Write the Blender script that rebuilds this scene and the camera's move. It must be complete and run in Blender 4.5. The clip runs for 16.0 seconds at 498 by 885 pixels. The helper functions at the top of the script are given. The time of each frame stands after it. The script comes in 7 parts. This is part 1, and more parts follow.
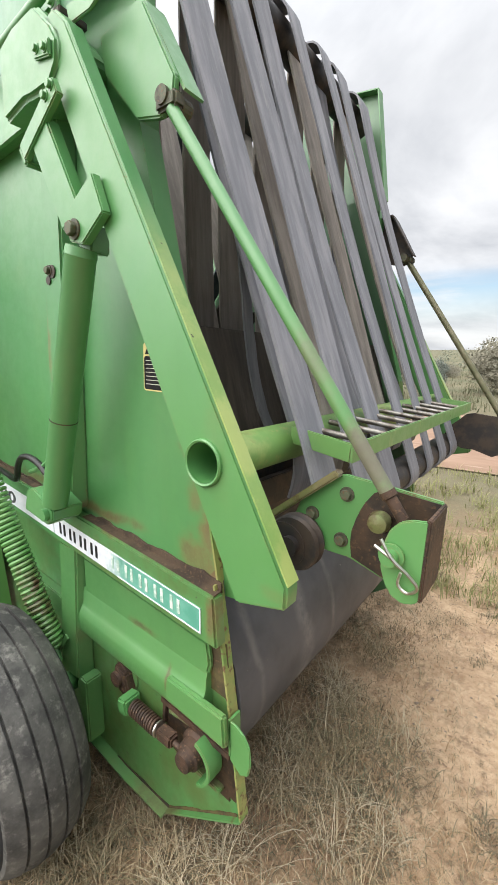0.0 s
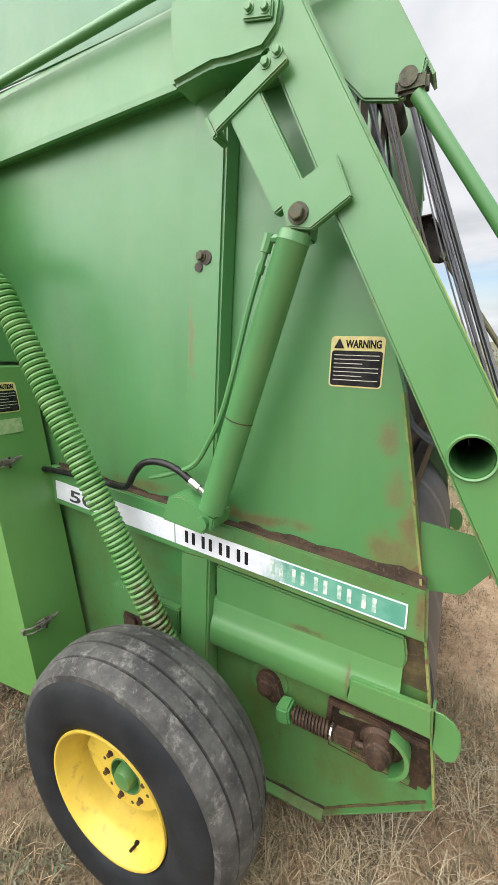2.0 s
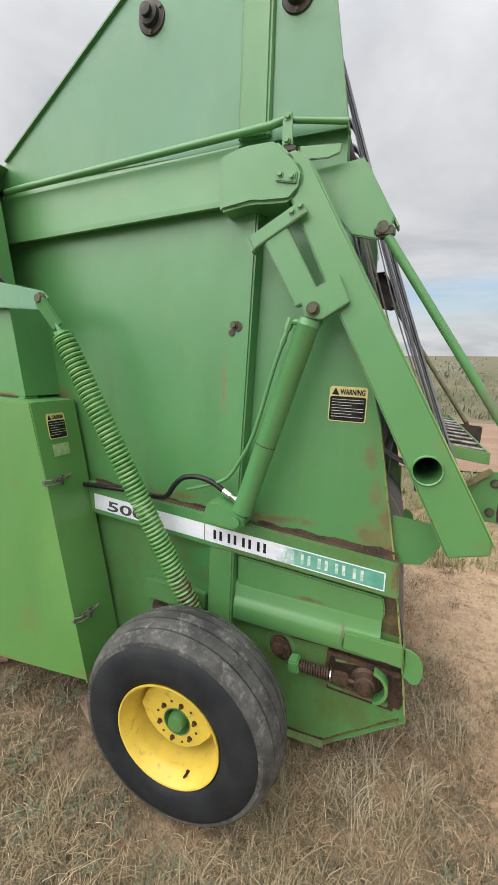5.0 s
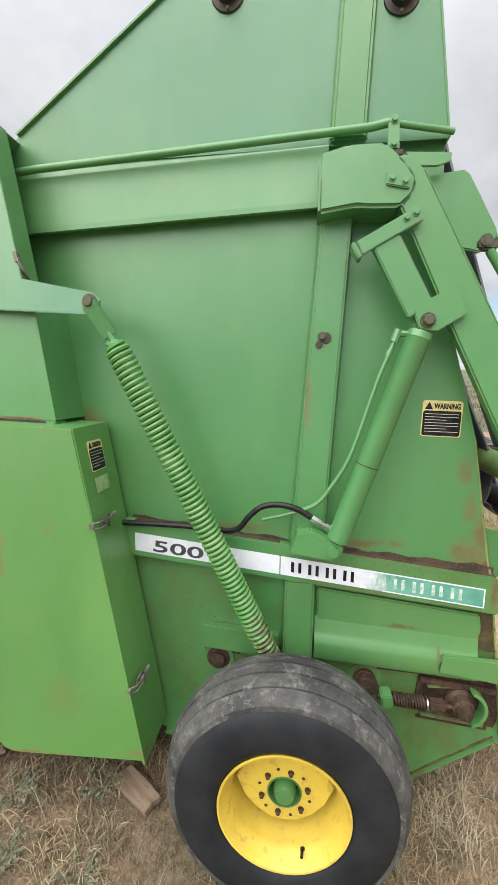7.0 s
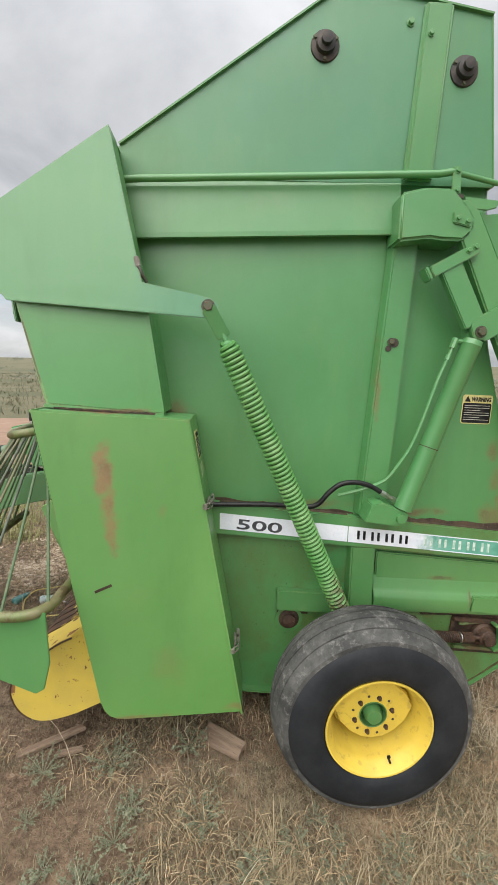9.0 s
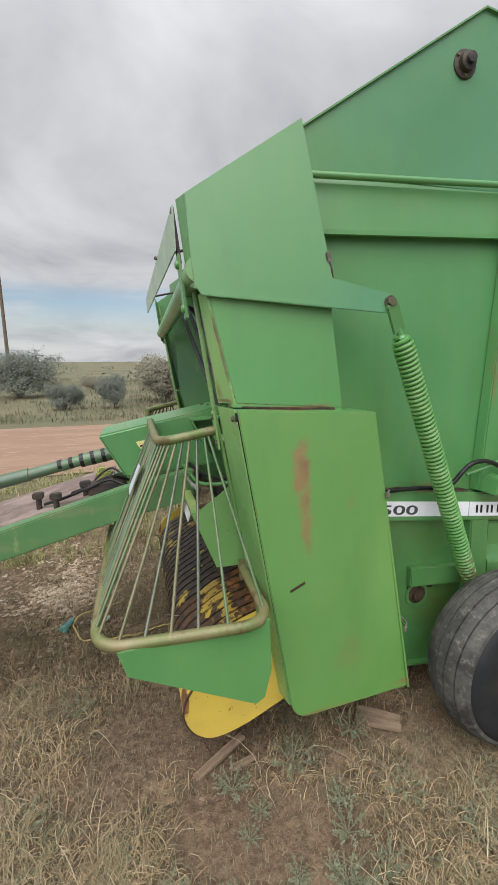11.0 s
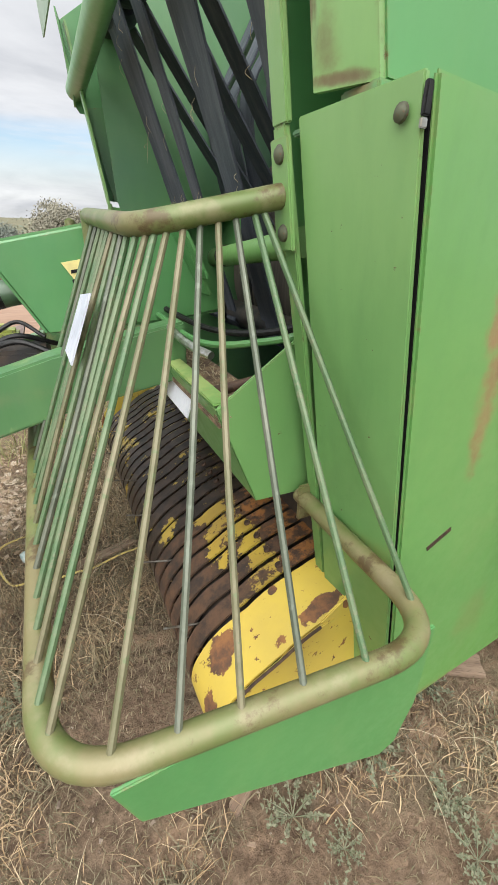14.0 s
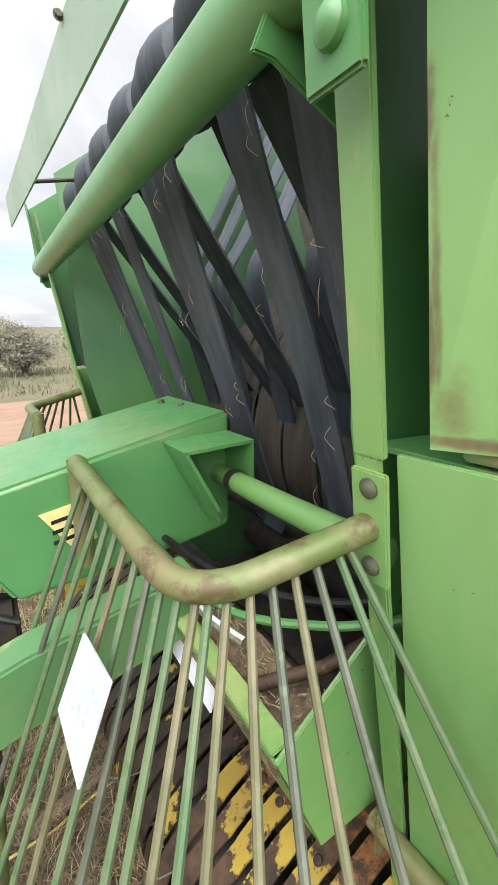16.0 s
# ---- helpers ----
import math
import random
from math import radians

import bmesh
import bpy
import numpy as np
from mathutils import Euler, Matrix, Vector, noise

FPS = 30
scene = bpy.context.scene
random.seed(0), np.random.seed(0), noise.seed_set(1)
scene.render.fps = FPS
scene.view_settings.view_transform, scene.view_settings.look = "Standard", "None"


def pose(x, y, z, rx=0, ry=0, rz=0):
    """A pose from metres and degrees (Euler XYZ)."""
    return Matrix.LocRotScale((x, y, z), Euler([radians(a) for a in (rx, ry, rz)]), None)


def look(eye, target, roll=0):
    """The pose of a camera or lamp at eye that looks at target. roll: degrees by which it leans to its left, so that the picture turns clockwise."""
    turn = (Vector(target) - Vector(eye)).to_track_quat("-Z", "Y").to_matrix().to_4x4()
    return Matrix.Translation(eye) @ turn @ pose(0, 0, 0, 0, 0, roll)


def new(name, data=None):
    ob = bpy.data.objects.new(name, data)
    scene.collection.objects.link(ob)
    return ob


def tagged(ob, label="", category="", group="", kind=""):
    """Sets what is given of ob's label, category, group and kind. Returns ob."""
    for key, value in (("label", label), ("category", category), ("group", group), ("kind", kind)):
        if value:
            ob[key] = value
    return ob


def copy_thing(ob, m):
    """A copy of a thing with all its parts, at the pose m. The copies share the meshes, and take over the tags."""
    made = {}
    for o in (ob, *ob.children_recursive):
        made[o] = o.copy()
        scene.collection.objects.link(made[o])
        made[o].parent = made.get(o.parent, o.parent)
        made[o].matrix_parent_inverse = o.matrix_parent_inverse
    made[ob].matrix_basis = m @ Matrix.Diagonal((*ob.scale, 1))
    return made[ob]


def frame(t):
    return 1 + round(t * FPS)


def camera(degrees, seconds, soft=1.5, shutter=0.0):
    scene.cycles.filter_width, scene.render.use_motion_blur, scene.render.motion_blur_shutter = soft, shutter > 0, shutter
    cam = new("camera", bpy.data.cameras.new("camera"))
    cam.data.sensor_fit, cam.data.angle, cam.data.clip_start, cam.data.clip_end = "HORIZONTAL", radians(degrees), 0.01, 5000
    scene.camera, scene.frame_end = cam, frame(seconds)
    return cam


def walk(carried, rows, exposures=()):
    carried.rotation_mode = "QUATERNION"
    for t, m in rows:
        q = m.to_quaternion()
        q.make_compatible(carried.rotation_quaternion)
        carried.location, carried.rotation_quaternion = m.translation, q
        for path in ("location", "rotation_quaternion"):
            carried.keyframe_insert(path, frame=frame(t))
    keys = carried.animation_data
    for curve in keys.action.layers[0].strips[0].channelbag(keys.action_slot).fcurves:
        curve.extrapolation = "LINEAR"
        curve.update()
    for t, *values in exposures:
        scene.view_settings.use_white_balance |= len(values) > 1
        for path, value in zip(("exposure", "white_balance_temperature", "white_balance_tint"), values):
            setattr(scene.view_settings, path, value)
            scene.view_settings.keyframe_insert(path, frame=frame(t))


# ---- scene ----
cam = camera(62.8, 16.0)
PATH = [
    (0, (1.292, -0.634, 1.581), (0.099, 0.911, 1.144), -0.4),
    (0.5, (1.147, -0.823, 1.593), (-0.015, 0.756, 1.2), 0.8),
    (1, (0.985, -0.977, 1.604), (-0.097, 0.657, 1.205), 1.5),
    (1.5, (0.796, -0.955, 1.591), (-0.237, 0.702, 1.159), 0.3),
    (2, (0.713, -0.959, 1.589), (-0.18, 0.767, 1.116), -0.4),
    (2.5, (0.658, -1.055, 1.565), (-0.066, 0.722, 0.999), -0.2),
    (3, (0.634, -1.237, 1.597), (-0.022, 0.564, 1.025), 0.4),
    (3.5, (0.704, -1.379, 1.669), (0.016, 0.434, 1.18), 0.5),
    (3.7, (0.699, -1.419, 1.712), (-0.008, 0.395, 1.254), 0.1),
    (5.8, (0.547, -1.375, 1.704), (-0.062, 0.482, 1.281), 1.0),
    (6, (0.445, -1.407, 1.696), (-0.112, 0.458, 1.237), 0.9),
    (6.5, (0.216, -1.457, 1.704), (-0.217, 0.444, 1.262), 0.7),
    (7, (0.026, -1.389, 1.706), (-0.241, 0.561, 1.351), 0.2),
    (7.5, (-0.233, -1.414, 1.709), (-0.333, 0.558, 1.392), -0.2),
    (8, (-0.401, -1.513, 1.716), (-0.365, 0.456, 1.365), 1.0),
    (8.2, (-0.416, -1.581, 1.717), (-0.403, 0.381, 1.326), 1.2),
    (10.3, (-1.094, -1.648, 1.73), (-0.735, 0.282, 1.349), 0.4),
    (10.5, (-1.214, -1.605, 1.727), (-0.806, 0.314, 1.34), 0.2),
    (11, (-1.529, -1.511, 1.708), (-1.023, 0.383, 1.312), -0.6),
    (11.5, (-1.65, -1.278, 1.676), (-1.149, 0.62, 1.294), -1.1),
    (12, (-1.714, -1.054, 1.656), (-1.017, 0.775, 1.246), 1.7),
    (12.5, (-1.758, -0.863, 1.658), (-0.888, 0.877, 1.198), -0.1),
    (13, (-1.667, -0.725, 1.62), (-0.921, 1.054, 1.094), -2.2),
    (13.5, (-1.619, -0.662, 1.551), (-0.835, 1.012, 0.787), 0.1),
    (14, (-1.606, -0.633, 1.411), (-0.834, 0.954, 0.47), 1.8),
    (14.5, (-1.637, -0.611, 1.415), (-0.88, 0.99, 0.487), 1.4),
    (15, (-1.607, -0.522, 1.563), (-0.816, 1.135, 0.769), 0.8),
    (15.5, (-1.598, -0.446, 1.644), (-0.69, 1.221, 1.015), 1.0),
    (16, (-1.61, -0.291, 1.673), (-0.565, 1.325, 1.13), 0.2),
]
EXPOSURES = [(0.0, 0.82), (1.0, 0.62), (2.0, 0.72), (3.0, 0.7), (3.5, 0.6), (6.0, 0.38), (7.0, 0.6), (8.0, 0.53), (10.5, 0.25), (11.0, 0.24), (12.0, 0.25), (12.5, 0.48), (13.0, 0.50), (13.5, 0.63), (14.0, 0.74), (14.5, 0.75), (15.0, 0.82), (16.0, 1.00)]
walk(cam, [(t, look(eye, target, roll)) for t, eye, target, roll in PATH], EXPOSURES)


# ---------------------------------------------------------------- sky, sun
SUN_ELEV, SUN_ROT = radians(51), radians(214)
world = bpy.data.worlds.new("overcast_sky")
scene.world = world
world.use_nodes = True
wn, wl = world.node_tree.nodes, world.node_tree.links
wn.clear()


def wnode(kind, **kw):
    n = wn.new(kind)
    for k, v in kw.items():
        n.inputs[k].default_value = v
    return n


sky = wn.new("ShaderNodeTexSky")
sky.sky_type, sky.sun_disc = "NISHITA", False
sky.sun_elevation, sky.sun_rotation = SUN_ELEV, SUN_ROT
sky_dim = wnode("ShaderNodeVectorMath")
sky_dim.operation = "SCALE"
sky_dim.inputs["Scale"].default_value = 0.13
wl.new(sky.outputs["Color"], sky_dim.inputs[0])
wco = wn.new("ShaderNodeTexCoord")
wsep = wn.new("ShaderNodeSeparateXYZ")
wl.new(wco.outputs["Generated"], wsep.inputs[0])
# clouds lie on a flat deck: stretch them towards the horizon
wz = wn.new("ShaderNodeMath")
wz.operation, wz.inputs[1].default_value = "MAXIMUM", 0.0
wl.new(wsep.outputs["Z"], wz.inputs[0])
wza = wn.new("ShaderNodeMath")
wza.operation, wza.inputs[1].default_value = "ADD", 0.26
wl.new(wz.outputs[0], wza.inputs[0])
wdx, wdy = wn.new("ShaderNodeMath"), wn.new("ShaderNodeMath")
for n, axis in ((wdx, "X"), (wdy, "Y")):
    n.operation = "DIVIDE"
    wl.new(wsep.outputs[axis], n.inputs[0])
    wl.new(wza.outputs[0], n.inputs[1])
wcomb = wn.new("ShaderNodeCombineXYZ")
wl.new(wdx.outputs[0], wcomb.inputs[0])
wl.new(wdy.outputs[0], wcomb.inputs[1])
deck = wnode("ShaderNodeTexNoise", Scale=1.15, Detail=7.0, Roughness=0.55, Distortion=0.4)
wl.new(wcomb.outputs[0], deck.inputs["Vector"])
shade = wn.new("ShaderNodeValToRGB")
shade.color_ramp.elements[0].position, shade.color_ramp.elements[0].color = 0.34, (0.47, 0.49, 0.53, 1)
shade.color_ramp.elements[1].position, shade.color_ramp.elements[1].color = 0.66, (0.88, 0.89, 0.91, 1)
wl.new(deck.outputs["Fac"], shade.inputs[0])
# a break in the deck low over the horizon
band = wn.new("ShaderNodeValToRGB")
band.color_ramp.elements[0].position, band.color_ramp.elements[0].color = 0.0, (0.25, 0.25, 0.25, 1)
band.color_ramp.elements[1].position, band.color_ramp.elements[1].color = 0.20, (0, 0, 0, 1)
for pos, v in ((0.05, 0.12), (0.085, 0.5), (0.125, 0.95), (0.145, 0.7), (0.165, 0.1)):
    e = band.color_ramp.elements.new(pos)
    e.color = (v, v, v, 1)
wl.new(wsep.outputs["Z"], band.inputs[0])
gaps = wnode("ShaderNodeTexNoise", Scale=2.1, Detail=6.0, Roughness=0.6)
wstretch = wn.new("ShaderNodeVectorMath")
wstretch.operation = "MULTIPLY"
wstretch.inputs[1].default_value = (1.0, 1.0, 9.0)
wl.new(wco.outputs["Generated"], wstretch.inputs[0])
wl.new(wstretch.outputs[0], gaps.inputs["Vector"])
gramp = wn.new("ShaderNodeValToRGB")
gramp.color_ramp.elements[0].position = 0.34
gramp.color_ramp.elements[1].position = 0.52
wl.new(gaps.outputs["Fac"], gramp.inputs[0])
gmul = wn.new("ShaderNodeMath")
gmul.operation = "MULTIPLY"
wl.new(band.outputs[0], gmul.inputs[0])
wl.new(gramp.outputs[0], gmul.inputs[1])
wmix = wn.new("ShaderNodeMix")
wmix.data_type = "RGBA"
wl.new(gmul.outputs[0], wmix.inputs[0])
wl.new(shade.outputs[0], wmix.inputs[6])
wl.new(sky_dim.outputs[0], wmix.inputs[7])
wtop = wn.new("ShaderNodeMapRange")
wtop.interpolation_type = "SMOOTHSTEP"
for key, val in (("From Min", 0.45), ("From Max", 1.0), ("To Min", 1.0), ("To Max", 2.6)):
    wtop.inputs[key].default_value = val
wl.new(wsep.outputs["Z"], wtop.inputs["Value"])
wbright = wn.new("ShaderNodeVectorMath")
wbright.operation = "SCALE"
wl.new(wmix.outputs[2], wbright.inputs[0])
wl.new(wtop.outputs[0], wbright.inputs["Scale"])
wbg = wnode("ShaderNodeBackground", Strength=0.72)
wl.new(wbright.outputs[0], wbg.inputs[0])
wout = wn.new("ShaderNodeOutputWorld")
wl.new(wbg.outputs[0], wout.inputs[0])

sun = bpy.data.lights.new("sun", "SUN")
sun.energy, sun.angle, sun.color = 3.3, radians(85), (1.0, 0.97, 0.93)
sun_ob = new("sun", sun)
sun_dir = Vector((math.sin(SUN_ROT) * math.cos(SUN_ELEV), math.cos(SUN_ROT) * math.cos(SUN_ELEV), math.sin(SUN_ELEV)))
sun_ob.matrix_world = look(sun_dir * 30, (0, 0, 0))

# ---------------------------------------------------------------- materials


class Mat:
    """A small builder of procedural materials on object coordinates."""

    def __init__(self, name, rough=0.5, metal=0.0, spec=0.5):
        self.m = bpy.data.materials.new(name)
        self.m.use_nodes = True
        self.n, self.l = self.m.node_tree.nodes, self.m.node_tree.links
        self.b = self.n["Principled BSDF"]
        self.b.inputs["Roughness"].default_value = rough
        self.b.inputs["Metallic"].default_value = metal
        self.b.inputs["Specular IOR Level"].default_value = spec
        self.co = self.n.new("ShaderNodeTexCoord").outputs["Object"]

    def noise(self, scale, detail=5.0, rough=0.55, stretch=(1, 1, 1), warp=0.0, seed=0.0):
        mp = self.n.new("ShaderNodeMapping")
        mp.inputs["Scale"].default_value = stretch
        mp.inputs["Location"].default_value = (seed, seed * 1.7, seed * 0.6)
        self.l.new(self.co, mp.inputs[0])
        t = self.n.new("ShaderNodeTexNoise")
        for k, v in (("Scale", scale), ("Detail", detail), ("Roughness", rough), ("Distortion", warp)):
            t.inputs[k].default_value = v
        self.l.new(mp.outputs[0], t.inputs["Vector"])
        return t.outputs["Fac"]

    def ramp(self, fac, lo, hi, a=0.0, b=1.0):
        r = self.n.new("ShaderNodeMapRange")
        r.interpolation_type = "SMOOTHSTEP"
        for k, v in (("From Min", lo), ("From Max", hi), ("To Min", a), ("To Max", b)):
            r.inputs[k].default_value = v
        self.l.new(fac, r.inputs["Value"])
        return r.outputs[0]

    def math(self, op, a, b=None):
        q = self.n.new("ShaderNodeMath")
        q.operation = op
        for i, v in enumerate((a, b)):
            if v is None:
                continue
            if isinstance(v, (int, float)):
                q.inputs[i].default_value = v
            else:
                self.l.new(v, q.inputs[i])
        return q.outputs[0]

    def mix(self, fac, a, b):
        q = self.n.new("ShaderNodeMix")
        q.data_type = "RGBA"
        for i, v in ((0, fac), (6, a), (7, b)):
            if isinstance(v, (int, float)):
                q.inputs[i].default_value = v
            elif isinstance(v, tuple):
                q.inputs[i].default_value = (*v, 1)
            else:
                self.l.new(v, q.inputs[i])
        return q.outputs[2]

    def spot(self, centre, radius):
        """1 at the centre of a stain, 0 past its radius."""
        a = self.n.new("ShaderNodeVectorMath")
        a.operation = "SUBTRACT"
        a.inputs[1].default_value = centre
        wob = self.n.new("ShaderNodeTexNoise")
        for key, val in (("Scale", 9.0), ("Detail", 6.0), ("Roughness", 0.65)):
            wob.inputs[key].default_value = val
        self.l.new(self.co, wob.inputs["Vector"])
        mid = self.n.new("ShaderNodeVectorMath")
        mid.operation = "SUBTRACT"
        mid.inputs[1].default_value = (0.5, 0.5, 0.5)
        self.l.new(wob.outputs["Color"], mid.inputs[0])
        mul = self.n.new("ShaderNodeVectorMath")
        mul.operation = "MULTIPLY"
        mul.inputs[1].default_value = tuple(1.8 * v_ for v_ in radius)
        self.l.new(mid.outputs[0], mul.inputs[0])
        add = self.n.new("ShaderNodeVectorMath")
        add.operation = "ADD"
        self.l.new(self.co, add.inputs[0])
        self.l.new(mul.outputs[0], add.inputs[1])
        self.l.new(add.outputs[0], a.inputs[0])
        d = self.n.new("ShaderNodeVectorMath")
        d.operation = "DIVIDE"
        self.l.new(a.outputs[0], d.inputs[0])
        d.inputs[1].default_value = radius
        q = self.n.new("ShaderNodeVectorMath")
        q.operation = "LENGTH"
        self.l.new(d.outputs[0], q.inputs[0])
        return self.ramp(q.outputs["Value"], 0.15, 1.0, 1.0, 0.0)

    def color(self, c):
        if isinstance(c, tuple):
            self.b.inputs["Base Color"].default_value = (*c, 1)
        else:
            self.l.new(c, self.b.inputs["Base Color"])
        return self

    def rough(self, r):
        self.l.new(r, self.b.inputs["Roughness"])
        return self

    def bump(self, h, strength=0.3, dist=0.01):
        q = self.n.new("ShaderNodeBump")
        q.inputs["Strength"].default_value = strength
        q.inputs["Distance"].default_value = dist
        self.l.new(h, q.inputs["Height"])
        self.l.new(q.outputs[0], self.b.inputs["Normal"])
        return self


GREEN, GREEN_OLD = (0.052, 0.206, 0.058), (0.080, 0.252, 0.086)
RUST_A, RUST_B = (0.075, 0.036, 0.018), (0.19, 0.088, 0.036)


def green_paint(name, stains=(), chips=0.72, wear=0.0, rust=None, base=None, splashes=()):
    """Faded farm-green enamel with chips, worn edges, dust and rust stains of given places."""
    k = Mat(name, spec=0.85)
    fade = k.ramp(k.noise(1.6, 4), 0.30, 0.72)
    c = k.mix(fade, *(base or (GREEN, GREEN_OLD)))
    c = k.mix(k.ramp(k.noise(0.9, 3, 0.5, seed=15), 0.40, 0.66, 0.0, 0.6), c, (0.096, 0.252, 0.070))
    c = k.mix(k.ramp(k.noise(2.6, 7, 0.65, (1.6, 1.6, 0.35), seed=31), 0.50, 0.80, 0.0, 0.40), c, (0.050, 0.146, 0.045))
    streak = k.ramp(k.noise(5.0, 6, 0.6, (2.2, 2.2, 0.5), seed=4), 0.48, 0.75, 0.0, 0.16)
    c = k.mix(streak, c, (0.15, 0.29, 0.09))
    dust = k.ramp(k.noise(3.4, 8, 0.7, seed=9), 0.52, 0.80, 0.0, 0.25)
    c = k.mix(dust, c, (0.18, 0.25, 0.09))
    if wear:
        pale = k.ramp(k.noise(9.0, 7, 0.65, (1, 1, 0.5), seed=2), 0.60 - wear, 0.75 - wear * 0.4)
        c = k.mix(pale, c, (0.30, 0.35, 0.14))
    grime = k.noise(26.0, 8, 0.7, seed=3)
    tone = k.mix(k.ramp(k.noise(7.0, 6, 0.6, seed=6), 0.3, 0.7), *(rust or (RUST_A, RUST_B)))
    mask = k.ramp(k.noise(38.0, 9, 0.68, seed=1), chips + 0.025, chips + 0.05)
    soft = None
    for centre, radius, amount in stains:
        sp = k.math("MULTIPLY", k.spot(centre, radius), amount)
        soft = sp if soft is None else k.math("MAXIMUM", soft, sp)
        patch = k.math("ADD", k.math("MULTIPLY", sp, 0.55), k.noise(11.0, 9, 0.75, (1, 1, 0.6), seed=12))
        mask = k.math("MAXIMUM", mask, k.math("MULTIPLY", k.ramp(sp, 0.0, 0.35), k.ramp(patch, 0.70, 1.30, 0.0, 0.80)))
    if soft is not None:
        c = k.mix(k.ramp(soft, 0.0, 1.1, 0.0, 0.62), c, tuple(0.55 * u + 0.45 * v for u, v in zip((rust or (RUST_A, RUST_B))[1], (0.17, 0.20, 0.06))))
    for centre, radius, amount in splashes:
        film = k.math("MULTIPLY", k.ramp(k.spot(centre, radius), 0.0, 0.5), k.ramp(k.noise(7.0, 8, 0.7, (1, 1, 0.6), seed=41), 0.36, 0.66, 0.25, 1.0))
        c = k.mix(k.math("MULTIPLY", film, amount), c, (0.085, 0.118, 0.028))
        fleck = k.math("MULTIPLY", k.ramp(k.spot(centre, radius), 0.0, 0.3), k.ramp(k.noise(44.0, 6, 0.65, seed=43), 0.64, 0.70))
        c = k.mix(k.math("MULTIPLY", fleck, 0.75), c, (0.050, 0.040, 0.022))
    # chipped arrises
    bev = k.n.new("ShaderNodeBevel")
    bev.samples = 4
    bev.inputs["Radius"].default_value = 0.006
    geo = k.n.new("ShaderNodeNewGeometry")
    dot = k.n.new("ShaderNodeVectorMath")
    dot.operation = "DOT_PRODUCT"
    k.l.new(bev.outputs["Normal"], dot.inputs[0])
    k.l.new(geo.outputs["Normal"], dot.inputs[1])
    arris = k.math("MULTIPLY", k.ramp(k.math("SUBTRACT", 1.0, dot.outputs["Value"]), 0.03, 0.14), k.ramp(k.noise(15.0, 8, 0.7, seed=21), 0.47, 0.62))
    c = k.mix(k.math("MULTIPLY", arris, 0.55), c, (0.20, 0.22, 0.085))
    mask = k.math("MAXIMUM", mask, k.math("MULTIPLY", arris, k.ramp(k.noise(30.0, 6, 0.7, seed=22), 0.56, 0.64)))
    c = k.mix(mask, c, tone)
    k.color(c)
    k.rough(k.math("ADD", k.ramp(grime, 0.3, 0.7, 0.34, 0.48), k.math("MULTIPLY", mask, 0.35)))
    k.bump(k.math("ADD", k.math("MULTIPLY", k.noise(2.3, 3, seed=7), 6.0), k.math("ADD", k.math("MULTIPLY", grime, 0.25), k.math("MULTIPLY", mask, -0.3))), 0.12, 0.006)
    return k.m


def speckled(name, a, b, scale, rough=0.6, metal=0.0, lo=0.4, hi=0.6, bump=0.3, dist=0.004, detail=7, stretch=(1, 1, 1), third=None):
    k = Mat(name, rough, metal)
    n1 = k.noise(scale, detail, 0.62, stretch)
    c = k.mix(k.ramp(n1, lo, hi), a, b)
    n2 = k.noise(scale * 6.3, 5, 0.6, stretch, seed=5)
    if third:
        c = k.mix(k.ramp(n2, 0.55, 0.68), c, third)
    k.color(c)
    k.bump(k.math("ADD", n1, k.math("MULTIPLY", n2, 0.5)), bump, dist)
    return k.m


M_PANEL = green_paint("green_paint_side_panel", [
    ((0.575, 0, 1.37), (0.05, 0.3, 0.09), 0.8), ((0.60, 0, 1.24), (0.05, 0.3, 0.10), 0.8), ((0.64, 0, 1.14), (0.05, 0.3, 0.14), 1.0), ((0.54, 0, 1.02), (0.20, 0.3, 0.04), 0.8),
    ((0.2, 0, 1.09), (0.28, 0.3, 0.035), 0.9), ((-0.2, 0, 1.125), (0.25, 0.3, 0.03), 0.75), ((-0.78, 0, 1.53), (0.10, 0.3, 0.06), 0.9),
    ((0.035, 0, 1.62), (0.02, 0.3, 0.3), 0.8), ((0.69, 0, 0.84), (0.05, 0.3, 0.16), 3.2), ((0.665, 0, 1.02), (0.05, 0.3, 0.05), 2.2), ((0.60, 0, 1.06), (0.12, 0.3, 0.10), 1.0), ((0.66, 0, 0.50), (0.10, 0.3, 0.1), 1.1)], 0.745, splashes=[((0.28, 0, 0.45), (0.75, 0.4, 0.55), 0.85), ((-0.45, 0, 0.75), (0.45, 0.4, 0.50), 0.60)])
M_GREEN = green_paint("green_paint", (), 0.73)
# bluish haze over the upper parts, put into the paint
M_HAZED = green_paint("green_paint_faded_bluish", (), 0.75, base=((0.050, 0.200, 0.090), (0.076, 0.240, 0.122)))
M_RAIL = green_paint("green_paint_rail", [((0.40, -0.03, 1.06), (0.35, 0.05, 0.03), 1.2), ((0.69, -0.04, 0.95), (0.03, 0.1, 0.1), 1.0), ((-0.15, -0.02, 1.11), (0.3, 0.03, 0.02), 1.0)], 0.73, splashes=[((0.40, -0.05, 0.85), (0.6, 0.4, 0.30), 0.75)])
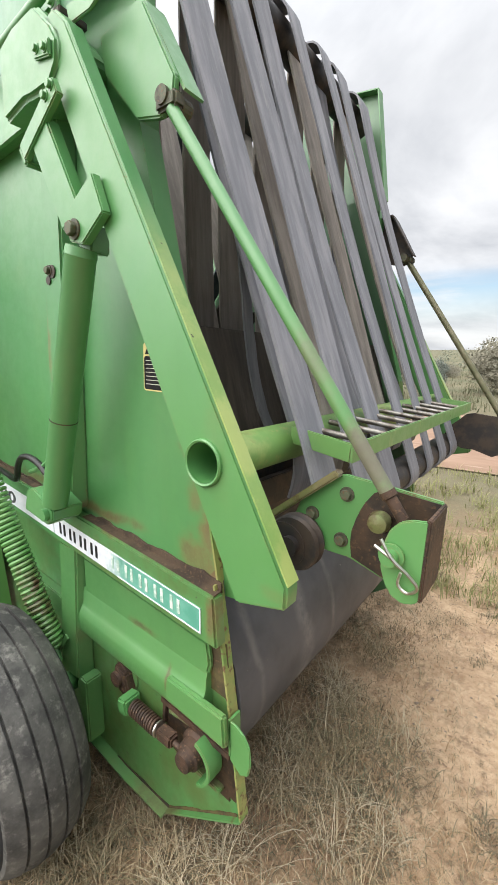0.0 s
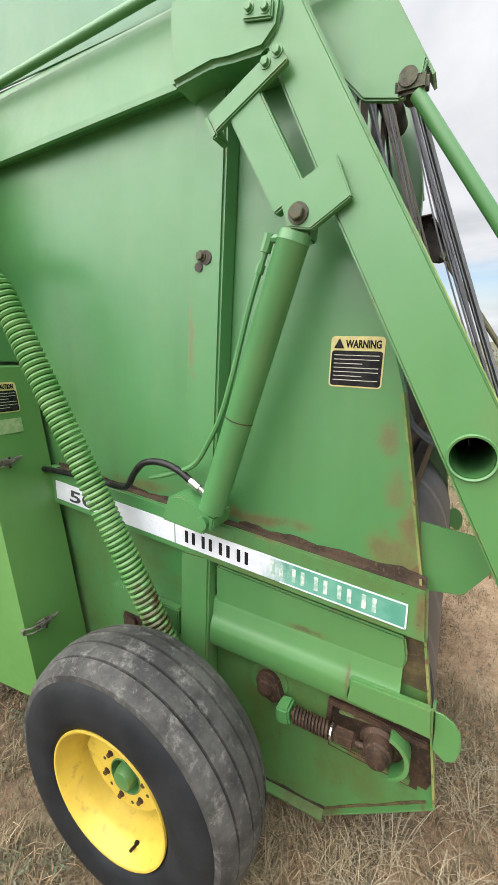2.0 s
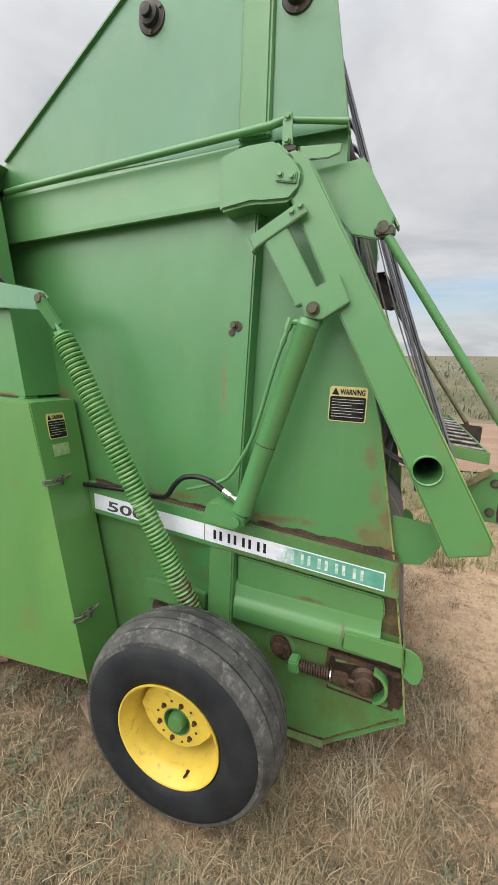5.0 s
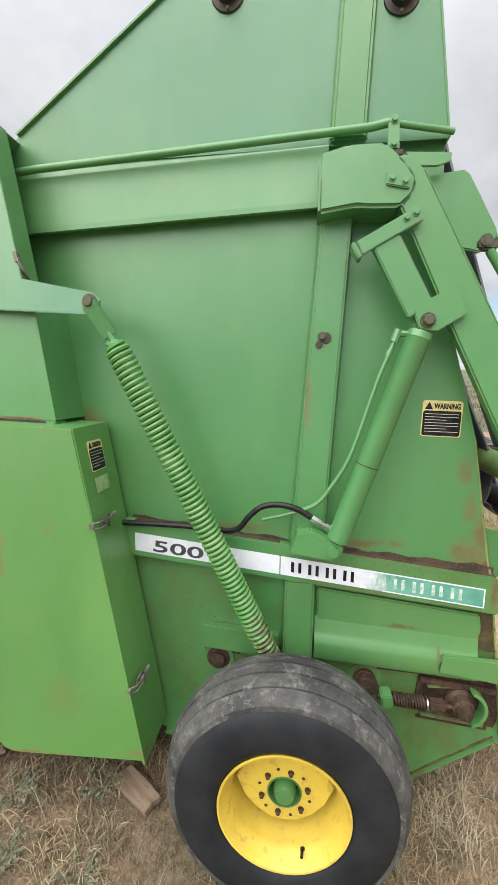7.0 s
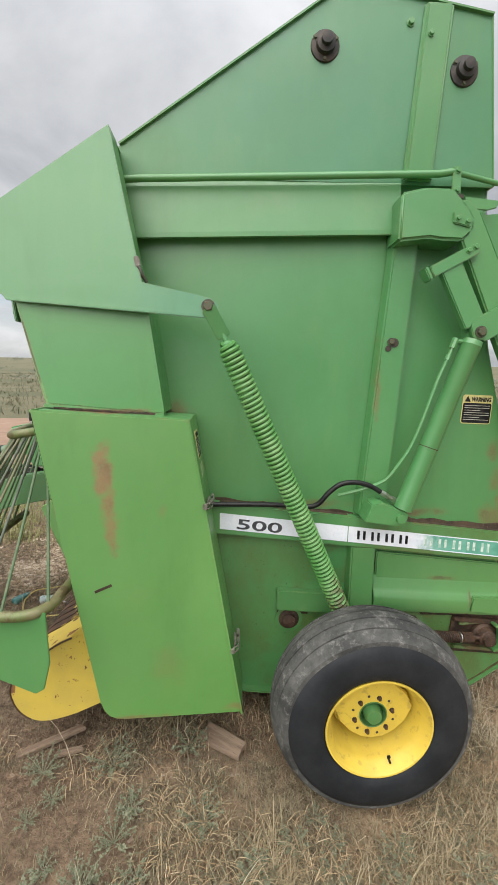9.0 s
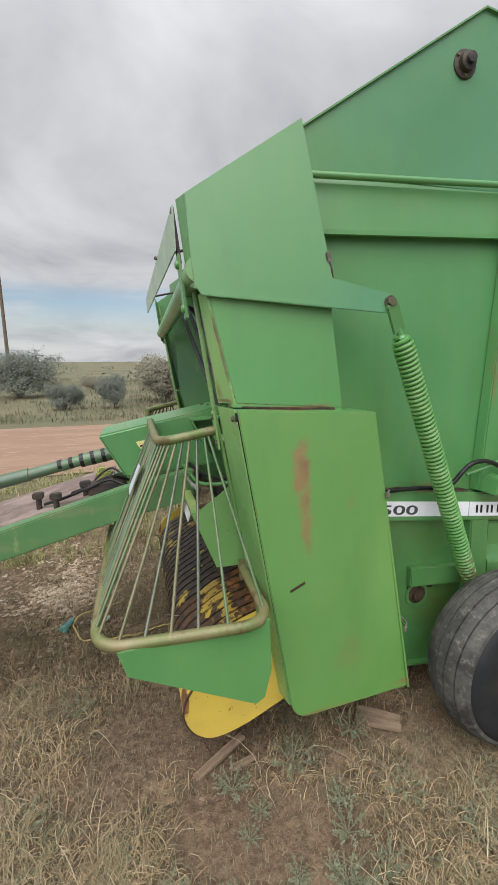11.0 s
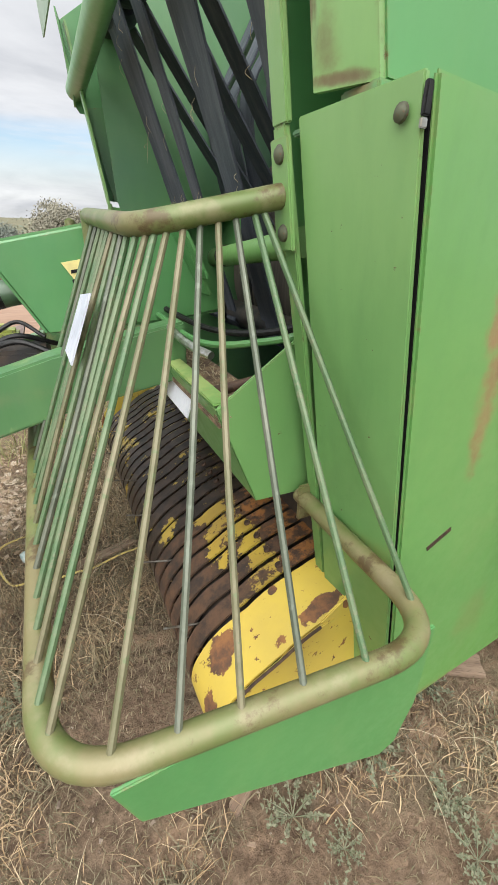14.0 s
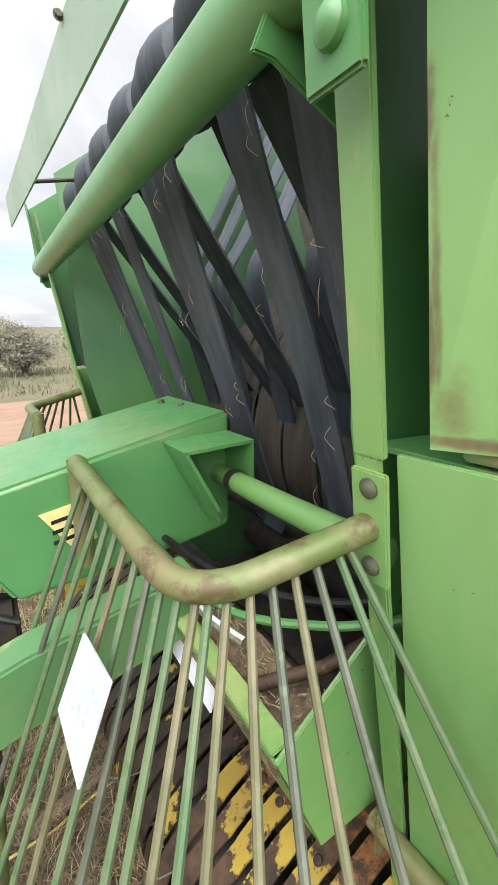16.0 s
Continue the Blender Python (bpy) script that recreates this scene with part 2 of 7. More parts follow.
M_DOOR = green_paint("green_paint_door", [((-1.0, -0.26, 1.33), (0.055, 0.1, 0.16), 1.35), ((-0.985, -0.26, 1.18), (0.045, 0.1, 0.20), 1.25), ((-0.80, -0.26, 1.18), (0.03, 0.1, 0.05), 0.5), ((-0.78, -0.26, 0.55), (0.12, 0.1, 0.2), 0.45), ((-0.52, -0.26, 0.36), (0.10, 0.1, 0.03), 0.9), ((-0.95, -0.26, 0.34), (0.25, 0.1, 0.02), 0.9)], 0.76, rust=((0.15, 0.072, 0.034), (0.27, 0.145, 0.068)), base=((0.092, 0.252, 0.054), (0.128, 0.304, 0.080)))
M_UPPER = green_paint("green_paint_upper_box", [((-1.0, -0.185, 1.530), (0.30, 0.1, 0.018), 1.3), ((-1.225, -0.16, 1.60), (0.012, 0.05, 0.12), 1.0)], 0.73, base=((0.064, 0.236, 0.068), (0.096, 0.288, 0.098)))
M_HOUSE = green_paint("green_paint_dusty_housing", [((-1.40, 0.7, 1.46), (0.45, 0.4, 0.05), 0.45), ((-1.65, 0.7, 1.41), (0.25, 0.4, 0.05), 0.45)], 0.73, rust=((0.30, 0.24, 0.17), (0.42, 0.36, 0.27)))
M_BEAM = green_paint("green_paint_beam", [((0.78, -0.1, 1.45), (0.05, 0.2, 0.25), 0.35), ((0.92, -0.12, 1.14), (0.06, 0.1, 0.03), 0.45)], 0.70)
M_TONGUE = green_paint("green_paint_dusty_tongue", base=((0.060, 0.168, 0.060), (0.092, 0.205, 0.086)), stains=[((-1.9, 0.4, 1.06), (0.5, 0.3, 0.04), 0.5), ((-2.4, 0.4, 0.93), (0.6, 0.3, 0.05), 0.6), ((-2.9, 0.4, 0.80), (0.6, 0.3, 0.05), 0.6)], chips=0.70, wear=0.04, rust=((0.16, 0.12, 0.08), (0.27, 0.22, 0.15)))
# darker green for the far inside: shade and dullness in one colour
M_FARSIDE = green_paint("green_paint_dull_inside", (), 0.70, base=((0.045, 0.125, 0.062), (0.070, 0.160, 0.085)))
M_PTO = green_paint("green_paint_grimy_driveline", (), 0.60, base=((0.036, 0.078, 0.044), (0.066, 0.118, 0.068)))
M_TROD = green_paint("green_paint_thrust_rod", [((1.03, 0, 1.40), (0.10, 0.4, 0.16), 1.3), ((0.92, 0, 1.56), (0.10, 0.4, 0.16), 0.7)], 0.70, rust=((0.085, 0.066, 0.050), (0.15, 0.125, 0.10)))
# paler green for front faces: their brighter light is put into the paint
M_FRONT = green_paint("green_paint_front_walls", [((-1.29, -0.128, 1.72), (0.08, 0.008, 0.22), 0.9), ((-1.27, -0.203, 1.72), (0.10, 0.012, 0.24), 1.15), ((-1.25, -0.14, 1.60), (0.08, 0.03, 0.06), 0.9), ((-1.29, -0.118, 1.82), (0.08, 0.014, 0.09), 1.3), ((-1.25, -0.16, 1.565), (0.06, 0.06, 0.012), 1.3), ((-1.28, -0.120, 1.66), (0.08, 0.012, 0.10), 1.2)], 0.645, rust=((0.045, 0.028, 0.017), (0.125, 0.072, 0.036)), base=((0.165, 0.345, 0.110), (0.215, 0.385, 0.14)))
M_CROSS = green_paint("green_paint_crossmember", (), 0.74, base=((0.15, 0.33, 0.14), (0.21, 0.38, 0.19)))
M_CANOPY = speckled("bleached_canopy_paint", (0.27, 0.36, 0.275), (0.325, 0.41, 0.33), 3, 0.55, third=(0.25, 0.335, 0.25), bump=0.08)
M_FLANGE = speckled("rust_edged_flange", (0.13, 0.24, 0.06), (0.27, 0.27, 0.09), 8, 0.55, third=(0.13, 0.07, 0.035), bump=0.2)
M_WORN = green_paint("green_paint_worn_tube", (), 0.66, 0.04, base=((0.150, 0.300, 0.085), (0.195, 0.345, 0.115)))
# base darkened for the weaker light low down as well as for dirt
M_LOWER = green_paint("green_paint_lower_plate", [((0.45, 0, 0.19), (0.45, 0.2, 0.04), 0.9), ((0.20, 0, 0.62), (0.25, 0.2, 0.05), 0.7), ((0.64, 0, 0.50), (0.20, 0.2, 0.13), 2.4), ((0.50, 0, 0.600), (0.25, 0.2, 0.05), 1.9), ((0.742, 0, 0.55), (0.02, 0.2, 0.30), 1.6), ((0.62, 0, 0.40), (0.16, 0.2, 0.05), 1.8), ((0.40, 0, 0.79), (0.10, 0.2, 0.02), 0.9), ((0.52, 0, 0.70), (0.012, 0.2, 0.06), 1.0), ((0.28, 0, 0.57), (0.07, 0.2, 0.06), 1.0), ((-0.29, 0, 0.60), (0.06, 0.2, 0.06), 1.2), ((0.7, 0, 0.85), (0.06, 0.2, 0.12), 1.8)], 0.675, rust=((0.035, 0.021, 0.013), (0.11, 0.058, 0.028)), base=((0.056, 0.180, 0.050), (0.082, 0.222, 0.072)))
M_RUST = speckled("rusty_steel", (0.036, 0.022, 0.015), (0.075, 0.042, 0.026), 16, 0.65, 0.2, third=(0.13, 0.075, 0.04), bump=0.5)


def hoop_metal():
    """Olive paint rubbed through to dull tan metal, with rust streaks."""
    k = Mat("worn_hoop_metal", 0.42, 0.15)
    c = k.mix(k.ramp(k.noise(4.5, 7, 0.65), 0.36, 0.62), (0.108, 0.150, 0.044), (0.190, 0.165, 0.080))
    c = k.mix(k.ramp(k.noise(16, 6, 0.6, seed=3), 0.50, 0.70, 0.0, 0.5), c, (0.27, 0.23, 0.14))
    c = k.mix(k.ramp(k.noise(9, 9, 0.72, seed=6), 0.53, 0.62, 0.0, 0.8), c, (0.084, 0.050, 0.024))
    k.color(c).bump(k.noise(60, 6), 0.15, 0.002)
    return k.m


M_HOOP = hoop_metal()
M_BARE = speckled("bare_dusty_rod", (0.120, 0.116, 0.060), (0.175, 0.158, 0.095), 12, 0.5, 0.2, third=(0.12, 0.145, 0.07), bump=0.1)
M_GAP = Mat("shadow_gap_rubber", 0.95, spec=0.1).color((0.004, 0.004, 0.004)).m
M_RODG = speckled("green_rod", (0.070, 0.130, 0.058), (0.115, 0.158, 0.082), 12, 0.45, 0.1, third=(0.13, 0.15, 0.085), bump=0.1)
M_RODB = speckled("grey_rod", (0.085, 0.100, 0.072), (0.130, 0.140, 0.105), 9, 0.42, 0.3, third=(0.13, 0.15, 0.115), bump=0.1)
M_BOLT = speckled("dirty_bolt", (0.046, 0.040, 0.030), (0.085, 0.095, 0.055), 30, 0.6, 0.2, third=(0.13, 0.07, 0.04))
M_EDGE = speckled("worn_yellow_green_edge", (0.16, 0.31, 0.085), (0.30, 0.39, 0.13), 7, 0.5, 0.0, stretch=(1, 1, 1), third=(0.24, 0.31, 0.10), bump=0.15)
M_CRUST = speckled("dirt_crust", (0.040, 0.026, 0.017), (0.080, 0.052, 0.032), 18, 0.9, third=(0.12, 0.075, 0.042), bump=0.6)
M_CORNER = speckled("weathered_brown_corner", (0.055, 0.040, 0.018), (0.105, 0.085, 0.030), 14, 0.75, third=(0.13, 0.075, 0.035), bump=0.4)
M_GREASE = speckled("greasy_rust", (0.017, 0.012, 0.009), (0.050, 0.029, 0.017), 16, 0.5, third=(0.09, 0.05, 0.026), bump=0.5)
M_FAINT = speckled("faint_label_print", (0.62, 0.60, 0.52), (0.45, 0.43, 0.36), 40, 0.5, bump=0.05)
M_LATCH = speckled("grimy_plated_latch", (0.14, 0.135, 0.11), (0.25, 0.24, 0.20), 45, 0.5, 0.4, third=(0.10, 0.055, 0.03), bump=0.3)
M_STEEL = speckled("dull_steel", (0.25, 0.24, 0.22), (0.14, 0.12, 0.10), 30, 0.45, 0.8)
# also serves the far green parts, as their shade
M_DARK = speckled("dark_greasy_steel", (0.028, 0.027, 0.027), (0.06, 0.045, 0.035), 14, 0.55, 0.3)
M_YELLOW = speckled("yellow_rim_paint", (0.66, 0.48, 0.065), (0.58, 0.415, 0.06), 5, 0.45, third=(0.48, 0.34, 0.06), bump=0.1)
M_WHITE = speckled("white_decal", (0.76, 0.78, 0.84), (0.70, 0.73, 0.80), 18, 0.35, third=(0.66, 0.68, 0.74), bump=0.05)


def fading_strip():
    """White decal that gives way to faded teal along its length, with a ragged change."""
    k = Mat("white_to_teal_decal", 0.36)
    sep = k.n.new("ShaderNodeSeparateXYZ")
    k.l.new(k.co, sep.inputs[0])
    at = k.math("ADD", sep.outputs["X"], k.math("MULTIPLY", k.math("SUBTRACT", k.noise(26, 7, 0.7), 0.5), 0.20))
    teal = k.mix(k.ramp(k.noise(14, 6), 0.35, 0.65), (0.085, 0.30, 0.215), (0.15, 0.39, 0.30))
    white = k.mix(k.ramp(k.noise(18, 6, seed=3), 0.4, 0.6), (0.76, 0.78, 0.84), (0.68, 0.71, 0.78))
    k.color(k.mix(k.ramp(at, 0.235, 0.365), white, teal)).bump(k.noise(60, 4), 0.05, 0.001)
    return k.m


def worn_flange():
    """Green enamel above, rubbed to a yellowish tone towards the foot."""
    k = Mat("flange_worn_to_yellow", 0.42, spec=0.6)
    sep = k.n.new("ShaderNodeSeparateXYZ")
    k.l.new(k.co, sep.inputs[0])
    low = k.ramp(k.math("ADD", sep.outputs["Z"], k.math("MULTIPLY", k.noise(5, 6, 0.65), 0.35)), 1.75, 2.15, 1.0, 0.0)
    green = k.mix(k.ramp(k.noise(5, 5), 0.3, 0.7), GREEN, GREEN_OLD)
    pale = k.mix(k.ramp(k.noise(7, 7, 0.65), 0.4, 0.6), (0.20, 0.33, 0.09), (0.33, 0.41, 0.13))
    c = k.mix(low, green, pale)
    k.color(k.mix(k.ramp(k.noise(34, 8, 0.7, seed=4), 0.66, 0.69), c, (0.035, 0.035, 0.022))).bump(k.noise(50, 5), 0.12, 0.002)
    return k.m


M_STRIP, M_RFLANGE = fading_strip(), worn_flange()
M_INK = speckled("black_decal_ink", (0.010, 0.010, 0.012), (0.024, 0.024, 0.025), 40, 0.5, bump=0.05)
M_INK.node_tree.nodes["Principled BSDF"].inputs["Specular IOR Level"].default_value = 0.15
M_GREYINK = speckled("grey_decal_ink", (0.035, 0.037, 0.045), (0.065, 0.068, 0.078), 40, 0.5, bump=0.05)
M_PALE = speckled("worn_white_lettering", (0.62, 0.68, 0.62), (0.34, 0.5, 0.42), 60, 0.45, lo=0.45, hi=0.55, bump=0.05)
M_DECALY = speckled("yellow_decal", (0.74, 0.64, 0.27), (0.64, 0.55, 0.24), 30, 0.4, bump=0.05)
M_HOSE = speckled("black_rubber_hose", (0.006, 0.006, 0.007), (0.016, 0.016, 0.016), 40, 0.36)
M_HOSE.node_tree.nodes["Principled BSDF"].inputs["Specular IOR Level"].default_value = 0.35
M_CHROME = speckled("plated_fitting", (0.6, 0.6, 0.58), (0.4, 0.38, 0.33), 40, 0.3, 0.95, bump=0.1)


def yellow_band():
    k = Mat("worn_yellow_band", 0.5)
    chip = k.math("ADD", k.noise(7.0, 9, 0.72, seed=2), k.math("MULTIPLY", k.noise(30, 5, 0.6), 0.12))
    c = k.mix(k.ramp(k.noise(5, 5), 0.3, 0.7), (0.47, 0.335, 0.045), (0.32, 0.22, 0.042))
    sep = k.n.new("ShaderNodeSeparateXYZ")
    k.l.new(k.co, sep.inputs[0])
    bald = k.ramp(k.math("ADD", sep.outputs["X"], k.math("MULTIPLY", k.noise(6, 6, 0.7, seed=11), 0.16)), -1.29, -1.18, 0.32, 0.0)
    bare = k.ramp(k.math("ADD", sep.outputs["X"], k.math("MULTIPLY", k.noise(8, 6, 0.7, seed=13), 0.10)), -1.14, -1.06, 0.0, 0.36)
    chip = k.math("ADD", k.math("ADD", chip, bald), bare)
    mask = k.ramp(chip, 0.585, 0.620)
    c = k.mix(mask, c, k.mix(k.ramp(k.noise(16, 8, 0.7), 0.35, 0.65), (0.028, 0.019, 0.014), (0.100, 0.052, 0.027)))
    fresh = k.math("MULTIPLY", k.ramp(k.noise(22, 8, 0.7, seed=17), 0.46, 0.60), k.ramp(bare, 0.02, 0.2))
    c = k.mix(fresh, c, (0.27, 0.115, 0.030))
    k.color(c).rough(k.ramp(mask, 0, 1, 0.42, 0.7)).bump(k.math("ADD", k.math("MULTIPLY", mask, -1.0), k.noise(60, 6)), 0.35, 0.002)
    return k.m


M_BAND_Y = yellow_band()


def worn_band():
    k = Mat("bare_rusted_band", 0.42, 0.25)
    chip = k.noise(9.0, 9, 0.72, (1, 1.0, 1), seed=8)
    c = k.mix(k.ramp(k.noise(20, 8, 0.7), 0.35, 0.65), (0.022, 0.017, 0.014), (0.066, 0.044, 0.031))
    c = k.mix(k.ramp(chip, 0.575, 0.61), c, (0.46, 0.33, 0.06))
    k.color(c).bump(k.noise(50, 6), 0.35, 0.002)
    return k.m


M_BAND_R = worn_band()


def end_yellow():
    """Yellow enamel flecked with rust, with large bare brown patches."""
    k = Mat("chipped_yellow_end", 0.42)
    c = k.mix(k.ramp(k.noise(5, 6, 0.6), 0.3, 0.7), (0.61, 0.455, 0.075), (0.52, 0.385, 0.08))
    fleck = k.ramp(k.noise(42, 6, 0.65, seed=2), 0.63, 0.67)
    mask = k.math("MAXIMUM", fleck, k.ramp(k.noise(9, 9, 0.75, seed=7), 0.64, 0.68))
    for at, size in (((-1.375, -0.07, 0.50), (0.05, 0.07, 0.06)), ((-1.15, -0.135, 0.625), (0.09, 0.03, 0.06)), ((-1.262, -0.150, 0.565), (0.030, 0.022, 0.04)), ((-1.224, -0.03, 0.60), (0.018, 0.016, 0.03)), ((-1.119, -0.18, 0.665), (0.016, 0.05, 0.02)), ((-1.43, -0.17, 0.42), (0.02, 0.1, 0.09)), ((-1.055, -0.08, 0.665), (0.055, 0.12, 0.05))):
        mask = k.math("MAXIMUM", mask, k.ramp(k.math("ADD", k.spot(at, tuple(1.25 * v_ for v_ in size)), k.math("MULTIPLY", k.math("SUBTRACT", k.noise(17, 8, 0.7, seed=5), 0.5), 1.6)), 0.42, 0.54))
    c = k.mix(mask, c, k.mix(k.ramp(k.noise(16, 8, 0.7), 0.35, 0.65), (0.085, 0.046, 0.030), (0.26, 0.115, 0.042)))
    k.color(c).rough(k.ramp(mask, 0, 1, 0.40, 0.7)).bump(k.math("ADD", k.noise(40, 6), k.math("MULTIPLY", mask, -0.6)), 0.15, 0.002)
    return k.m


M_YEND = end_yellow()


def tyre_rubber():
    k = Mat("dusty_tyre_rubber", 0.66, spec=0.3)
    dust = k.math("ADD", k.noise(5, 7, 0.65), k.math("MULTIPLY", k.noise(45, 4), 0.2))
    c = k.mix(k.ramp(dust, 0.42, 0.85), (0.009, 0.0105, 0.0125), (0.022, 0.024, 0.027))
    k.color(c).bump(k.noise(80, 5), 0.25, 0.002)
    return k.m


M_TYRE = tyre_rubber()


def tread_rubber():
    k = Mat("worn_tread_rubber", 0.8)
    dust = k.noise(6, 8, 0.7, seed=3)
    c = k.mix(k.ramp(dust, 0.35, 0.70), (0.027, 0.027, 0.026), (0.098, 0.096, 0.088))
    c = k.mix(k.ramp(k.noise(26, 9, 0.75, (1, 1, 1), seed=8), 0.50, 0.70, 0.0, 0.6), c, (0.24, 0.232, 0.21))
    k.color(c).bump(k.noise(70, 6), 0.35, 0.003)
    return k.m


M_TREAD = tread_rubber()


def belt_rubber(name, a, b, dust):
    k = Mat(name, 0.7)
    n1 = k.noise(4, 7, 0.65, (2.5, 6, 0.5))
    n2 = k.noise(55, 5, 0.6, (1, 1, 0.35), seed=2)
    c = k.mix(k.ramp(n1, 0.35, 0.7), a, b)
    c = k.mix(k.ramp(k.noise(13, 7, 0.7, (1, 3, 0.4), seed=5), 0.55, 0.75, 0.0, 0.6), c, dust)
    k.color(c).bump(k.math("ADD", n1, n2), 0.4, 0.003)
    return k.m


M_BELT = belt_rubber("grey_weathered_belt", (0.150, 0.156, 0.178), (0.245, 0.246, 0.270), (0.34, 0.33, 0.325))
M_BELT_IN = belt_rubber("brown_textured_belt", (0.19, 0.168, 0.148), (0.33, 0.295, 0.26), (0.42, 0.375, 0.32))
# darker copy of the brown belt rubber, with the chamber's shade in it
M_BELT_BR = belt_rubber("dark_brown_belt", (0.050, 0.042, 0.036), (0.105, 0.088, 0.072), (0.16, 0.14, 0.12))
# the bluish tone takes in the haze over the front belts
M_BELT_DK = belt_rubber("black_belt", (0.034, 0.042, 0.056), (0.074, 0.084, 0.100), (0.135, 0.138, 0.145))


def apron_rubber():
    """Smooth dark sheet rubber with two pale scuffed bands round it."""
    k = Mat("smooth_apron_rubber", 0.48, spec=0.35)
    sep = k.n.new("ShaderNodeSeparateXYZ")
    k.l.new(k.co, sep.inputs[0])
    soft = k.noise(5, 5, 0.6)
    c = k.mix(k.ramp(soft, 0.3, 0.7), (0.042, 0.0435, 0.047), (0.078, 0.079, 0.085))
    wob = k.math("ADD", sep.outputs["Y"], k.math("MULTIPLY", k.noise(3, 4), 0.10))
    for at, wide, amount in ((0.42, 0.055, 0.55), (0.60, 0.02, 0.35), (1.13, 0.06, 0.75), (0.17, 0.02, 0.3)):
        line = k.ramp(k.math("ABSOLUTE", k.math("SUBTRACT", wob, at)), 0.0, wide, amount, 0.0)
        c = k.mix(k.math("MULTIPLY", line, k.ramp(k.noise(9, 6, 0.7, seed=4), 0.3, 0.6)), c, (0.25, 0.235, 0.22))
    c = k.mix(k.ramp(k.noise(60, 3, seed=6), 0.74, 0.77), c, (0.35, 0.33, 0.30))
    k.color(c).bump(k.noise(4, 3), 0.2, 0.01)
    return k.m


M_APRON = apron_rubber()

# ---------------------------------------------------------------- mesh helpers


def part(name, bm, material, parent, label="", smooth=False, loc=None):
    me = bpy.data.meshes.new(name)
    bmesh.ops.recalc_face_normals(bm, faces=bm.faces)
    bm.to_mesh(me)
    bm.free()
    me.materials.append(material)
    if smooth:
        me.shade_smooth()
        me.set_sharp_from_angle(angle=radians(38))
    ob = new(name, me)
    ob.parent = parent
    if loc:
        ob.location = loc
    if label:
        tagged(ob, label)
    return ob


def again(ob, m, parent):
    """Another part on the same mesh."""
    o = new(ob.name.split(".")[0], ob.data)
    o.parent = parent
    o.matrix_basis = m
    if "label" in ob:
        o["label"] = ob["label"]
    return o


def merge(dst, src):
    me = bpy.data.meshes.new("tmp")
    src.to_mesh(me)
    src.free()
    dst.from_mesh(me)
    bpy.data.meshes.remove(me)
    return dst


def prism(bm, pts, axis, a, b, bev=0.0, seg=2):
    """Extrudes a polygon, given in the two other axes, along axis from a to b."""
    s = bmesh.new()
    put = {"y": lambda p, d: (p[0], d, p[1]), "x": lambda p, d: (d, p[0], p[1]), "z": lambda p, d: (p[0], p[1], d)}[axis]
    f0 = s.faces.new([s.verts.new(put(p, a)) for p in pts])
    r = bmesh.ops.extrude_face_region(s, geom=[f0])
    shift = Vector(put((0, 0), b - a))
    bmesh.ops.translate(s, vec=shift, verts=[v for v in r["geom"] if isinstance(v, bmesh.types.BMVert)])
    if bev:
        bmesh.ops.bevel(s, geom=s.edges[:], offset=bev, segments=seg, affect="EDGES", clamp_overlap=True)
    return merge(bm, s)


def block(bm, lo, hi, bev=0.0):
    return prism(bm, [(lo[0], lo[1]), (hi[0], lo[1]), (hi[0], hi[1]), (lo[0], hi[1])], "z", lo[2], hi[2], bev)


def slab(bm, p0, p1, up, width, thick, bev=0.0):
    """A bar with a rectangular section from p0 to p1; width runs along up."""
    p0, p1 = Vector(p0), Vector(p1)
    d = (p1 - p0).normalized()
    u = (Vector(up) - d * Vector(up).dot(d)).normalized()
    w = d.cross(u)
    s = bmesh.new()
    ring = [(-1, -1), (1, -1), (1, 1), (-1, 1)]
    va = [s.verts.new(p0 + u * (i * width / 2) + w * (j * thick / 2)) for i, j in ring]
    vb = [s.verts.new(p1 + u * (i * width / 2) + w * (j * thick / 2)) for i, j in ring]
    s.faces.new(va)
    s.faces.new(vb[::-1])
    for i in range(4):
        s.faces.new((va[i], va[(i + 1) % 4], vb[(i + 1) % 4], vb[i]))
    if bev:
        bmesh.ops.bevel(s, geom=s.edges[:], offset=bev, segments=2, affect="EDGES", clamp_overlap=True)
    return merge(bm, s)


def sweep(bm, path, radius, n=10, closed=False, cap=True):
    """A round tube along a path; radius may be one number or a list."""
    pts = [Vector(p) for p in path]
    rad = radius if isinstance(radius, (list, tuple)) else [radius] * len(pts)
    u = None
    rings = []
    for i, p in enumerate(pts):
        a, b = pts[max(i - 1, 0)], pts[min(i + 1, len(pts) - 1)]
        if closed:
            a, b = pts[i - 1], pts[(i + 1) % len(pts)]
        d = (b - a).normalized()
        if u is None:
            u = d.orthogonal().normalized()
        u = (u - d * u.dot(d)).normalized()
        w = d.cross(u)
        rings.append([bm.verts.new(p + (u * math.cos(2 * math.pi * k / n) + w * math.sin(2 * math.pi * k / n)) * rad[i]) for k in range(n)])
    m = len(rings)
    for i in range(m if closed else m - 1):
        r0, r1 = rings[i], rings[(i + 1) % m]
        for k in range(n):
            bm.faces.new((r0[k], r0[(k + 1) % n], r1[(k + 1) % n], r1[k]))
    if cap and not closed:
        bm.faces.new(rings[0][::-1])
        bm.faces.new(rings[-1])
    return bm


def fillet(pts, r, n=6):
    """A polyline with its inner corners rounded."""
    pts = [Vector(p) for p in pts]
    out = [pts[0]]
    for a, b, c in zip(pts, pts[1:], pts[2:]):
        d0, d1 = (a - b), (c - b)
        k = min(r, d0.length * 0.45, d1.length * 0.45)
